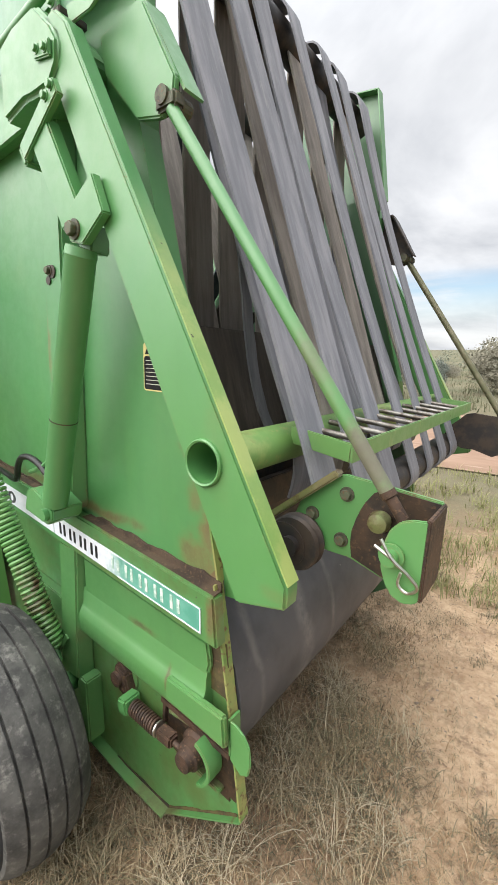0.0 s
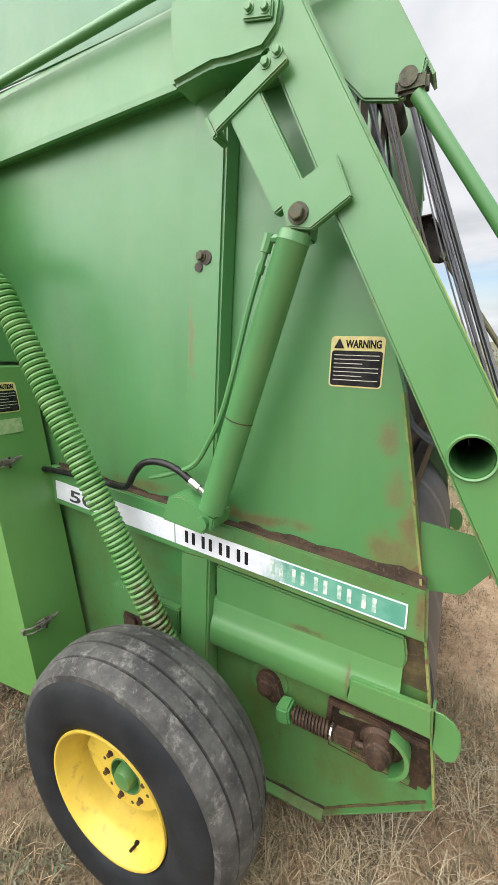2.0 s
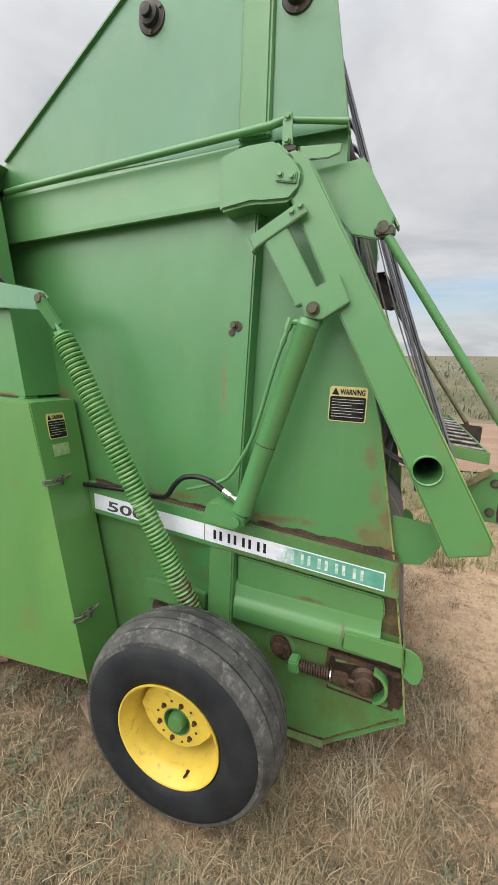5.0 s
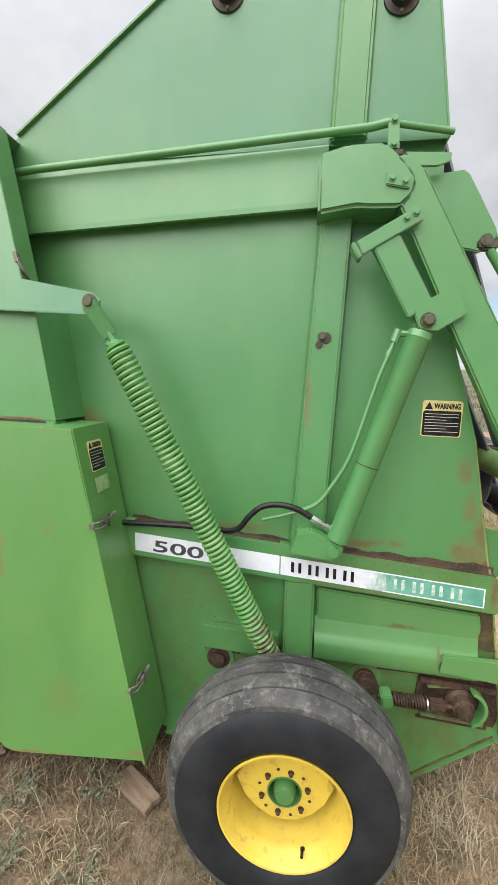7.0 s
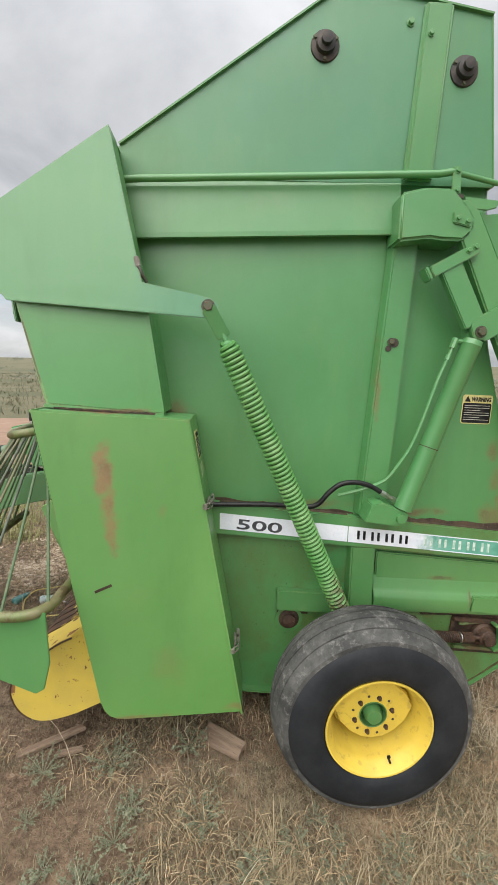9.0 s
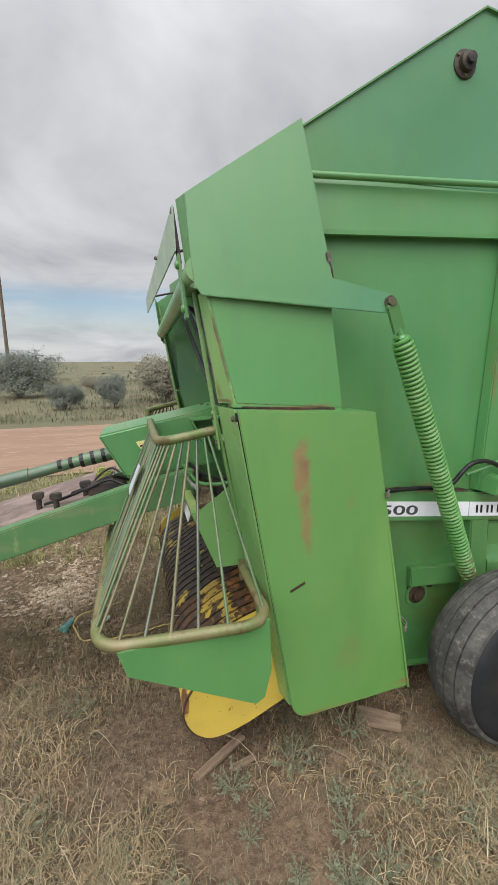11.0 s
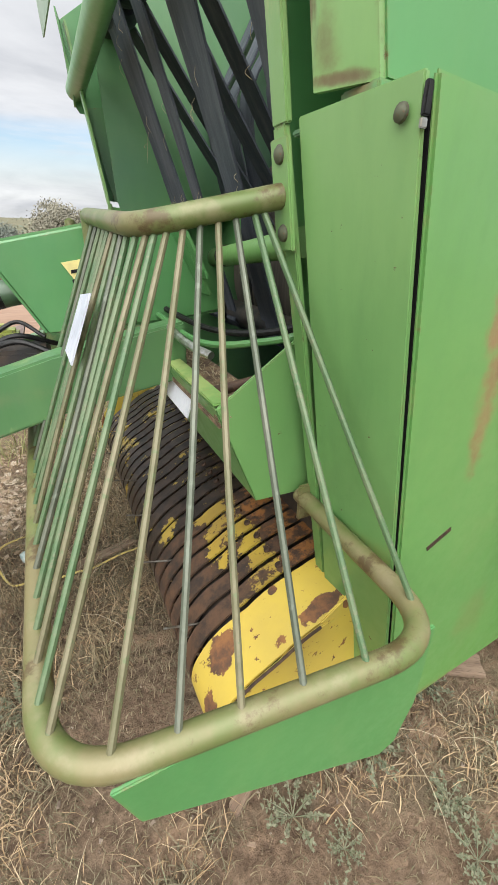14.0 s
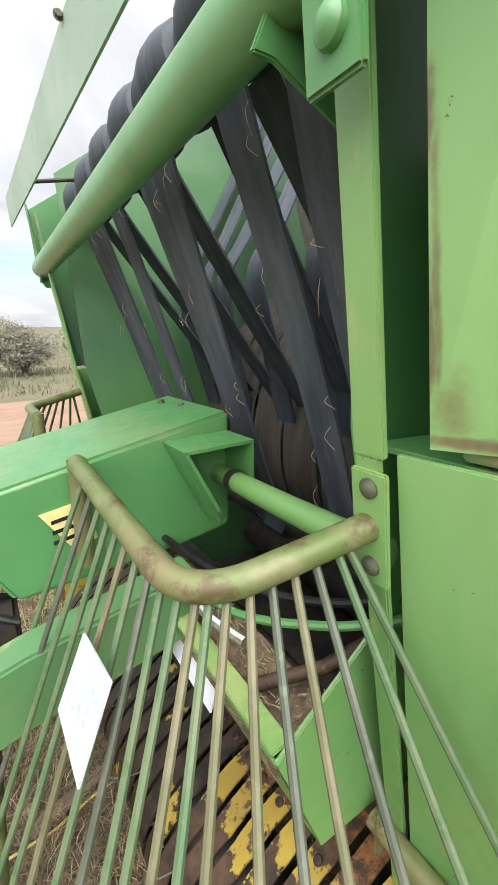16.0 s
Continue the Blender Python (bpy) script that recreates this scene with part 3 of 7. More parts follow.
        p, q = b + d0.normalized() * k, b + d1.normalized() * k
        for i in range(n + 1):
            t = i / n
            out.append(p * (1 - t) ** 2 + b * 2 * t * (1 - t) + q * t * t)
    return out + [pts[-1]]


def spline(pts, n=8):
    """A smooth curve through the points."""
    pts = [Vector(p) for p in pts]
    ext = [pts[0] * 2 - pts[1]] + pts + [pts[-1] * 2 - pts[-2]]
    out = []
    for i in range(1, len(ext) - 2):
        p0, p1, p2, p3 = ext[i - 1:i + 3]
        for k in range(n):
            t = k / n
            out.append(0.5 * (2 * p1 + (p2 - p0) * t + (2 * p0 - 5 * p1 + 4 * p2 - p3) * t * t + (3 * p1 - p0 - 3 * p2 + p3) * t ** 3))
    return out + [pts[-1]]


def lathe(bm, profile, centre, n=48, axis="y", closed=False, cap=True):
    """Turns a profile of (radius, along) round the axis through centre."""
    c = Vector(centre)
    rings = []
    for r, a in profile:
        ring = []
        for k in range(n):
            th = 2 * math.pi * k / n
            u, v = r * math.cos(th), r * math.sin(th)
            ring.append(bm.verts.new(c + Vector({"y": (u, a, v), "x": (a, u, v), "z": (u, v, a)}[axis])))
        rings.append(ring)
    for r0, r1 in zip(rings, rings[1:] + (rings[:1] if closed else [])):
        for k in range(n):
            bm.faces.new((r0[k], r0[(k + 1) % n], r1[(k + 1) % n], r1[k]))
    if cap and not closed:
        bm.faces.new(rings[0])
        bm.faces.new(rings[-1][::-1])
    return bm


def ribbon(bm, path, width, thick, wave=0.0, seed=0, side=(0, 1, 0)):
    """A flat belt along a path in the xz plane, its width along y, edges slightly uneven."""
    pts = [Vector(p) for p in path]
    rnd = random.Random(seed)
    ph = rnd.uniform(0, 6)
    rows = []
    for i, p in enumerate(pts):
        d = (pts[min(i + 1, len(pts) - 1)] - pts[max(i - 1, 0)]).normalized()
        s = Vector(side)
        nrm = d.cross(s).normalized()
        off = wave * math.sin(i * 0.55 + ph) + rnd.uniform(-0.25, 0.25) * wave
        w0, w1 = width / 2 + rnd.uniform(-0.0015, 0.0015), width / 2 + rnd.uniform(-0.0015, 0.0015)
        cup = 0.12 * thick
        rows.append([bm.verts.new(q) for q in (p + s * (off - w0) + nrm * thick / 2, p + s * off + nrm * (thick / 2 + cup), p + s * (off + w1) + nrm * thick / 2,
                                               p + s * (off + w1) - nrm * thick / 2, p + s * off - nrm * (thick / 2 - cup), p + s * (off - w0) - nrm * thick / 2)])
    for a, b in zip(rows, rows[1:]):
        for k in range(6):
            bm.faces.new((a[k], a[(k + 1) % 6], b[(k + 1) % 6], b[k]))
    bm.faces.new(rows[0])
    bm.faces.new(rows[-1][::-1])
    return bm


def arc(cx, cz, r, a0, a1, n, y=0.0):
    return [(cx + r * math.cos(radians(a0 + (a1 - a0) * i / n)), y, cz + r * math.sin(radians(a0 + (a1 - a0) * i / n))) for i in range(n + 1)]


def lettering(text, height, x, y, z, material, parent, name, slope=0.0, stretch=1.0, bold=0.0, rot=None):
    """Flat raised lettering that faces -y, its lower left corner at (x, y, z)."""
    cu = bpy.data.curves.new(name, "FONT")
    cu.body, cu.size, cu.extrude, cu.offset, cu.resolution_u = text, height * 1.38, 0.0006, bold, 3
    tmp = bpy.data.objects.new("tmp", cu)
    me = bpy.data.meshes.new_from_object(tmp)
    bpy.data.objects.remove(tmp)
    me.materials.clear()
    me.materials.append(material)
    ob = new(name, me)
    ob.parent = parent
    base = Matrix.Translation((x, y, z)) @ (rot if rot else Matrix.Identity(4))
    ob.matrix_basis = base @ pose(0, 0, 0, 0, -slope, 0) @ pose(0, 0, 0, 90, 0, 0) @ Matrix.Diagonal((stretch, 1, 1, 1))
    return ob


def bolt_mesh(r, h):
    """A hex bolt head on its washer, facing -y, at the origin."""
    b = bmesh.new()
    lathe(b, [(r * 1.35, 0.001), (r * 1.35, -h * 0.22), (r * 0.9, -h * 0.24)], (0, 0, 0), 16)
    hexa = [(r * math.cos(radians(60 * k + 14)), r * math.sin(radians(60 * k + 14))) for k in range(6)]
    prism(b, hexa, "y", -h * 0.2, -h, r * 0.12, 1)
    return b

# ---------------------------------------------------------------- the round baler
WIDE = 1.56          # between the two side panels
baler = new("round_baler")
baler.matrix_world = pose(0, 0, 0, -2.0, 0, 0)
tagged(baler, "weathered green round baler with yellow wheels and grey rubber belts", "baler")


def mirrored(ob):
    """The same part on the far side of the machine."""
    o = new(ob.name.split(".")[0], ob.data)
    o.parent = ob.parent
    o.matrix_basis = Matrix.Translation((0, WIDE, 0)) @ Matrix.Diagonal((1, -1, 1, 1)) @ ob.matrix_basis
    if "label" in ob:
        o["label"] = ob["label"]
    return o


def cut(ob, bm):
    """Takes the shape bm out of a part."""
    me_ = bpy.data.meshes.new("cutter")
    bm.to_mesh(me_)
    bm.free()
    tool = new("cutter", me_)
    mod = ob.modifiers.new("cut", "BOOLEAN")
    mod.operation, mod.object, mod.solver = "DIFFERENCE", tool, "EXACT"
    tool.parent = ob.parent
    bpy.context.view_layer.update()
    got = bpy.data.meshes.new_from_object(ob.evaluated_get(bpy.context.evaluated_depsgraph_get()))
    ob.modifiers.clear()
    ob.data = got
    bpy.data.objects.remove(tool)
    bpy.data.meshes.remove(me_)


# --- side panels
OUT = [(0.355, 2.960), (-0.145, 3.025), (-0.97, 2.515), (-1.27, 2.30), (-1.23, 1.55), (-1.02, 0.60), (-0.90, 0.36), (-0.50, 0.245), (0.30, 0.165), (0.468, 0.165),
       (0.765, 0.376), (0.735, 0.62), (0.70, 0.86), (0.675, 1.02), (0.595, 1.47), (0.505, 1.78), (0.432, 2.10), (0.43, 2.42)]
b = bmesh.new()
prism(b, [(0.430, 2.41), (-1.117, 2.41)] + OUT[3:17], "y", 0.0, 0.006)
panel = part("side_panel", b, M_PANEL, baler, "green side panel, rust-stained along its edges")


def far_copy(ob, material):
    """The part on the far side, its shade put into a darker material."""
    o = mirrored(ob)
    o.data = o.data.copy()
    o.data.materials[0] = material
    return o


def proud(z):
    """How far the upper field stands out at a height."""
    return -0.035 - 0.06 * (z - 2.4)


def lean(bm):
    for q in bm.verts:
        q.co.y += proud(q.co.z)
    return bm


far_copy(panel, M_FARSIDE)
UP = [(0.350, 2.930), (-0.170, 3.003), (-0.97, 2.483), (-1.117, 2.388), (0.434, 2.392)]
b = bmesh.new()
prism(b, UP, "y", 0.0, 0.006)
upper = part("upper_panel", lean(b), M_HAZED, baler, "green upper side panel, tinted bluish with haze")
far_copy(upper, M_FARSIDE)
for p, q, lo, hi in ((0, 1, -0.012, 0.05), (1, 2, -0.012, 0.05), (4, 0, -0.002, 0.055)):
    (x0, z0), (x1, z1) = UP[p], UP[q]
    b = bmesh.new()
    slab(b, (x0, (lo + hi) / 2, z0 + 0.003), (x1, (lo + hi) / 2, z1 + 0.003), (0, 1, 0), hi - lo, 0.006)
    mirrored(part("edge_flange", lean(b), M_GREEN, upper))
for p, q, lo, hi in ((14, 15, -0.002, 0.055), (15, 16, -0.002, 0.055), (16, 17, -0.002, 0.055), (13, 14, -0.002, 0.055), (10, 11, -0.016, 0.016), (11, 12, -0.016, 0.016), (12, 13, -0.016, 0.016)):
    (x0, z0), (x1, z1) = OUT[p], OUT[q]
    b = bmesh.new()
    slab(b, (x0, (lo + hi) / 2, z0 + 0.003), (x1, (lo + hi) / 2, z1 + 0.003), (0, 1, 0), hi - lo, 0.006)
    mirrored(part("edge_flange", b, M_FLANGE if 9 < p < 14 else M_GREEN, panel))

# --- upright hat stiffener, above and below the ledge
b = bmesh.new()
prof = lambda xa, xb, d: [(xa - 0.012, 0.0), (xa, -d), (xb, -d), (xb + 0.012, 0.0)]


def hat(bm, x0a, x0b, z0, x1a, x1b, z1, d0, d1):
    s = bmesh.new()
    lo = [s.verts.new((x, y, z0)) for x, y in prof(x0a, x0b, d0)]
    hi = [s.verts.new((x, y, z1)) for x, y in prof(x1a, x1b, d1)]
    for k in range(3):
        s.faces.new((lo[k], lo[k + 1], hi[k + 1], hi[k]))
    s.faces.new(lo)
    s.faces.new(hi)
    s.faces.new((lo[0], lo[3], hi[3], hi[0]))
    bmesh.ops.recalc_face_normals(s, faces=s.faces)
    bmesh.ops.bevel(s, geom=s.edges[:], offset=0.006, segments=2, affect="EDGES", clamp_overlap=True)
    return merge(bm, s)


hat(b, -0.010, 0.100, 1.09, 0.066, 0.157, 2.215, 0.052, 0.052)
stiffener = part("stiffener", b, M_PANEL, baler, smooth=True)
b = bmesh.new()
hat(b, 0.086, 0.182, 2.40, 0.112, 0.200, 2.955, 0.022, 0.016)
part("stiffener", lean(b), M_GREEN, baler, smooth=True)
# keyhole in the stiffener, its shade drawn as dark discs, with a bolt in it
b = bmesh.new()
lathe(b, [(0.018, -0.0535), (0.018, -0.0555)], (0.088, 0, 1.806), 16)
lathe(b, [(0.012, -0.0535), (0.012, -0.0555)], (0.066, 0, 1.784), 16)
part("keyhole", b, M_DARK, stiffener)
BOLT = part("bolt", bolt_mesh(0.011, 0.012), M_BOLT, stiffener, loc=(0.075, -0.055, 1.81))
BOLT_G = part("bolt", bolt_mesh(0.011, 0.012), M_GREEN, panel, loc=(0.06, proud(2.9), 2.9))


def bolts(where, parent, green=False, scale=1.0):
    for p in where:
        again(BOLT_G if green else BOLT, Matrix.Translation(p) @ Matrix.Diagonal((scale, scale, scale, 1)), parent)


bolts([(0.13, proud(2.86) - 0.018, 2.86)], upper, True, 0.8)

# --- ledge: pressed shelf across the panel with a sharp lower lip
b = bmesh.new()
s = bmesh.new()
sec = [(0.0, 2.405), (-0.030, 2.400), (-0.036, 2.380), (-0.050, 2.215), (-0.050, 2.198), (-0.040, 2.196), (0.0, 2.21)]
va = [s.verts.new((-1.02, y, z - 0.033)) for y, z in sec]
vb = [s.verts.new((0.078, y, z + 0.012)) for y, z in sec]
for k in range(len(sec)):
    s.faces.new((va[k], va[(k + 1) % len(sec)], vb[(k + 1) % len(sec)], vb[k]))
s.faces.new(va)
s.faces.new(vb)
merge(b, s)
part("ledge", b, M_GREEN, baler)

# --- rod along the top of the ledge, held by a link at its rear end
b = bmesh.new()
sweep(b, [(-0.965, -0.06, 2.362), (-0.90, -0.064, 2.366), (0.20, -0.080, 2.412), (0.255, -0.084, 2.42)], 0.0125, 12)
sweep(b, [(0.255, -0.080, 2.42), (0.30, -0.075, 2.414), (0.44, -0.055, 2.398)], 0.0095, 10)
rod = part("latch_rod", b, M_GREEN, baler, smooth=True)
b = bmesh.new()
prism(b, [(0.245, 2.435), (0.275, 2.435), (0.28, 2.34), (0.245, 2.34)], "y", -0.095, -0.088, 0.002)
part("link", b, M_GREEN, rod)
bolts([(0.262, -0.095, 2.42), (0.262, -0.1, 2.352)], rod, True, 0.8)
b = bmesh.new()
block(b, (0.235, -0.10, 2.322), (0.29, -0.03, 2.338), 0.002)
part("pad", b, M_DARK, rod)

# --- roller bearings on the upper panel
for x, z, y0 in ((-0.238, 2.818, proud(2.818)), (0.270, 2.763, proud(2.763))):
    b = bmesh.new()
    lathe(b, [(0.052, 0.001), (0.050, -0.004), (0.034, -0.008), (0.033, -0.026), (0.020, -0.030), (0.019, -0.044), (0.004, -0.046)], (x, y0, z), 24)
    housing = part("bearing_housing", b, M_DARK, baler, "dark greasy round bearing housing", True)
    mirrored(housing)
    bolts([(x + 0.043 * math.cos(a), y0 - 0.005, z + 0.043 * math.sin(a)) for a in (0.5, 2.6, 4.7)], housing, scale=0.55)

# --- pivot housing of the lift arm
b = bmesh.new()
prism(b, [(0.048, 2.16), (0.048, 2.325), (0.13, 2.345), (0.235, 2.345), (0.30, 2.285), (0.328, 2.245), (0.32, 2.20), (0.285, 2.168), (0.20, 2.170), (0.16, 2.175)], "y", -0.132, 0.0, 0.010, 3)
hub = part("pivot_housing", b, M_GREEN, baler, smooth=True)
b = bmesh.new()
prism(b, [(0.238, 2.262), (0.308, 2.246), (0.306, 2.212), (0.240, 2.226)], "y", -0.141, -0.132, 0.003)
part("lock_plate", b, M_GREEN, hub)
bolts([(0.256, -0.141, 2.242), (0.292, -0.141, 2.232)], hub, True, 0.75)
b = bmesh.new()
prism(b, [(0.30, 2.335), (0.43, 2.325), (0.425, 2.30), (0.39, 2.29), (0.31, 2.295)], "y", -0.09, -0.082, 0.002)
part("tab", b, M_GREEN, hub)

# --- diagonal lift arm: a box beam with a through tube near its foot
b = bmesh.new()
prism(b, [(0.225, 2.30), (0.300, 2.315), (0.345, 2.275), (0.947, 1.165), (0.945, 1.118), (0.828, 1.090), (0.455, 1.825)], "y", -0.122, -0.078, 0.006, 3)
beam = part("lift_arm", b, M_BEAM, baler, "green box-section lift arm with worn yellowish edges", True)
b = bmesh.new()
sweep(b, [(0.748, -0.2, 1.364), (0.748, 0.05, 1.364)], 0.0445, 32)
cut(beam, b)
b = bmesh.new()
slab(b, (0.3485, -0.1, 2.272), (0.9470, -0.1, 1.166), (0, 1, 0), 0.036, 0.003)
mirrored(part("rear_flange", b, M_RFLANGE, beam, "worn yellowish rear flange"))
mirrored(beam)
b = bmesh.new()
lathe(b, [(0.048, -0.072), (0.048, -0.128), (0.0455, -0.131), (0.0415, -0.129), (0.0405, -0.06)], (0.748, 0, 1.364), 32, cap=False)
collar = part("tube_end", b, M_GREEN, baler, smooth=True)
mirrored(collar)
b = bmesh.new()
lathe(b, [(0.040, -0.125), (0.0395, 0.45), (0.002, 0.451)], (0.748, 0, 1.364), 32, cap=False)
part("tube_bore", b, M_GREEN, collar, "open bore of the cross tube", True)
b = bmesh.new()
lathe(b, [(0.047, -0.074), (0.047, WIDE + 0.074)], (0.748, 0, 1.364), 28, cap=False)
part("cross_tube", b, M_EDGE, baler, "pale worn green cross tube", True)

# --- bracket and prop on the front of the lift arm
b = bmesh.new()
slab(b, (0.172, -0.143, 2.052), (0.338, -0.143, 2.142), (0.45, 0, -0.9), 0.042, 0.018, 0.003)
clip = part("cross_strap", b, M_GREEN, beam)
b = bmesh.new()
slab(b, (0.172, -0.12, 2.052), (0.158, -0.12, 2.044), (0.45, 0, -0.9), 0.05, 0.055, 0.004)
part("strap_end", b, M_GREEN, beam)
bolts([(0.30, -0.152, 2.13), (0.325, -0.152, 2.143)], beam, True, 0.8)
b = bmesh.new()
slab(b, (0.2430, -0.128, 2.0815), (0.3580, -0.128, 1.8715), (0.88, 0, 0.48), 0.082, 0.034, 0.004)
part("prop", b, M_GREEN, beam)
b = bmesh.new()
prism(b, [(0.335, 1.875), (0.366, 1.90), (0.452, 1.945), (0.487, 1.862), (0.405, 1.812), (0.355, 1.822)], "y", -0.147, -0.124, 0.003)
gusset = part("clevis_gusset", b, M_GREEN, beam)
bolts([(0.378, -0.147, 1.845)], gusset, scale=1.5)

# --- hydraulic cylinder with its pipe and hose
top, foot = Vector((0.365, -0.125, 1.815)), Vector((0.145, -0.125, 1.145))
ax = (foot - top).normalized()
b = bmesh.new()
sweep(b, [top, top + ax * 0.02, top + ax * 0.022, foot], [0.035, 0.0375, 0.0360, 0.0360], 28)
cylinder = part("hydraulic_cylinder", b, M_GREEN, baler, "green-painted hydraulic cylinder", True)
b = bmesh.new()
ring = top + (foot - top) * 0.62
sweep(b, [ring - ax * 0.0015, ring + ax * 0.0015], 0.0366, 28)
part("rust_ring", b, M_RUST, cylinder, smooth=True)
b = bmesh.new()
prism(b, [(0.34, 1.87), (0.40, 1.86), (0.395, 1.80), (0.345, 1.81)], "y", -0.12, -0.07, 0.004)
part("rod_eye", b, M_GREEN, cylinder)
b = bmesh.new()
prism(b, [(-0.012, 1.093), (0.012, 1.165), (0.055, 1.175), (0.165, 1.13), (0.158, 1.095), (0.125, 1.075)], "y", -0.145, -0.050, 0.004)
lug = part("cylinder_bracket", b, M_RAIL, baler)
b = bmesh.new()
sweep(b, [(0.130, -0.160, 1.112), (0.130, -0.130, 1.112)], 0.018, 20)
part("pivot_pin", b, M_GREEN, lug, smooth=True)
b = bmesh.new()
sweep(b, spline([(0.296, -0.118, 1.80), (0.276, -0.118, 1.745), (0.246, -0.115, 1.66), (0.200, -0.112, 1.50), (0.165, -0.11, 1.40), (0.120, -0.105, 1.32), (0.07, -0.10, 1.255), (-0.02, -0.09, 1.215), (-0.11, -0.075, 1.185)], 6), 0.0075, 8)
part("oil_pipe", b, M_GREEN, cylinder, smooth=True)
b = bmesh.new()
sweep(b, [(0.350, -0.118, 1.808), (0.300, -0.118, 1.812)], 0.010, 8)
sweep(b, [(0.302, -0.118, 1.822), (0.290, -0.118, 1.785)], 0.013, 8)
sweep(b, [(0.281, -0.118, 1.760), (0.274, -0.118, 1.740)], 0.011, 8)
part("pipe_fitting", b, M_GREEN, cylinder)
b = bmesh.new()
sweep(b, spline([(-0.65, -0.058, 1.138), (-0.5, -0.06, 1.140), (-0.36, -0.065, 1.140), (-0.25, -0.075, 1.135), (-0.195, -0.085, 1.150), (-0.155, -0.095, 1.20), (-0.11, -0.1, 1.238), (-0.05, -0.1, 1.248), (0.01, -0.1, 1.235), (0.062, -0.1, 1.206)], 6), 0.0105, 10)
part("hose", b, M_HOSE, baler, "black rubber hydraulic hose", True)
b = bmesh.new()
sweep(b, [(0.058, -0.1, 1.208), (0.088, -0.1, 1.190)], 0.0125, 6)
sweep(b, [(0.088, -0.1, 1.190), (0.105, -0.1, 1.181)], 0.0085, 10)
sweep(b, [(0.103, -0.1, 1.183), (0.122, -0.1, 1.172)], 0.012, 6)
part("hose_fitting", b, M_CHROME, baler)

# --- name rail
RS = -0.103 / 1.0      # its fall towards the rear


def railz(x):
    return 1.039 + RS * (x + 0.05)


b = bmesh.new()
prism(b, [(-0.645, railz(-0.645) + 0.045), (0.695, railz(0.695) + 0.045), (0.705, railz(0.705) - 0.09), (-0.625, railz(-0.625) - 0.095)], "y", -0.040, 0.0, 0.006)
rail = part("name_rail", b, M_RAIL, baler, "green rail with a white and teal name strip")
mirrored(rail)
SLOPE = math.degrees(math.atan(RS))


def strip_poly(x0, x1):
    return [(x0, railz(x0)), (x1, railz(x1)), (x1, railz(x1) - 0.070), (x0, railz(x0) - 0.070)]


for name, x0, x1, mat, lab in (("number_strip", -0.598, -0.050, M_WHITE, "white model number strip"), ("name_strip", -0.046, 0.315, M_STRIP, "white name strip"), ("faded_strip", 0.3155, 0.655, M_STRIP, "faded teal name strip")):
    b = bmesh.new()
    prism(b, strip_poly(x0, x1), "y", -0.0415, -0.039)
    part(name, b, mat, rail, lab)
b = bmesh.new()
for x0, x1, za, zb in ((0.20, 0.655, 0.0, -0.004), (0.315, 0.655, -0.066, -0.070)):
    prism(b, [(x0, railz(x0) + za), (x1, railz(x1) + za), (x1, railz(x1) + zb), (x0, railz(x0) + zb)], "y", -0.0425, -0.0415)
prism(b, [(0.651, railz(0.65)), (0.655, railz(0.65)), (0.655, railz(0.65) - 0.07), (0.651, railz(0.65) - 0.07)], "y", -0.0425, -0.0415)
part("strip_border", b, M_WHITE, rail)
lettering("500", 0.045, -0.532, -0.0425, railz(-0.53) - 0.061, M_GREYINK, rail, "model_number", SLOPE, 2.15, 0.0010)
# the maker's name is plain bars
for n_, x0, step_, mat in ((4, -0.008, 0.062, M_INK), (5, 0.288, 0.064, M_PALE)):
    for i in range(n_):
        for x in (0.0, 0.026):
            x += x0 + step_ * i
            b = bmesh.new()
            prism(b, [(x, railz(x) - 0.015), (x + 0.011, railz(x + 0.011) - 0.015), (x + 0.011, railz(x + 0.011) - 0.054), (x, railz(x) - 0.054)], "y", -0.0428, -0.0415)
            part("name_bar", b, mat, rail)


# --- safety labels
def safety_label(word, m, w, h, parent, lines):
    """A label in the xz plane facing -y with its upper left corner at the origin of m."""
    b = bmesh.new()
    rounded = lambda x0, z0, x1, z1, r: [(x + r * math.cos(radians(a0 + 22.5 * i)), z + r * math.sin(radians(a0 + 22.5 * i))) for x, z, a0 in ((x1 - r, z0 - r, 0), (x0 + r, z0 - r, 90), (x0 + r, z1 + r, 180), (x1 - r, z1 + r, 270)) for i in range(5)]
    prism(b, rounded(0, 0, w, -h, 0.010), "y", -0.0015, 0.0)
    top_ = part("safety_label", b, M_DECALY, parent, "yellow and black safety label")
    b = bmesh.new()
    prism(b, rounded(0.0035, -h * 0.28, w - 0.0035, -h + 0.0035, 0.007), "y", -0.0022, -0.0015)
    body_ = part("text_panel", b, M_INK, top_)
    b = bmesh.new()
    for i in range(lines):
        z = -h * (0.36 + 0.57 * i / lines)
        x1 = w * (0.92 if i % 3 != 2 else 0.62)
        prism(b, [(w * 0.08, z), (x1, z), (x1, z - h * 0.016), (w * 0.08, z - h * 0.016)], "y", -0.0028, -0.0022)
    part("text_lines", b, M_FAINT, top_)
    b = bmesh.new()
    prism(b, [(w * 0.06, -h * 0.24), (w * 0.26, -h * 0.24), (w * 0.16, -h * 0.04)], "y", -0.0028, -0.0015)
    part("triangle", b, M_INK, top_)
    lettering(word, h * 0.15, w * 0.29, -0.0026, -h * 0.22, M_INK, top_, "heading", 0, w * 0.64 / (h * 0.15 * 6.6), 0.0009)
    top_.matrix_basis = m
    return top_


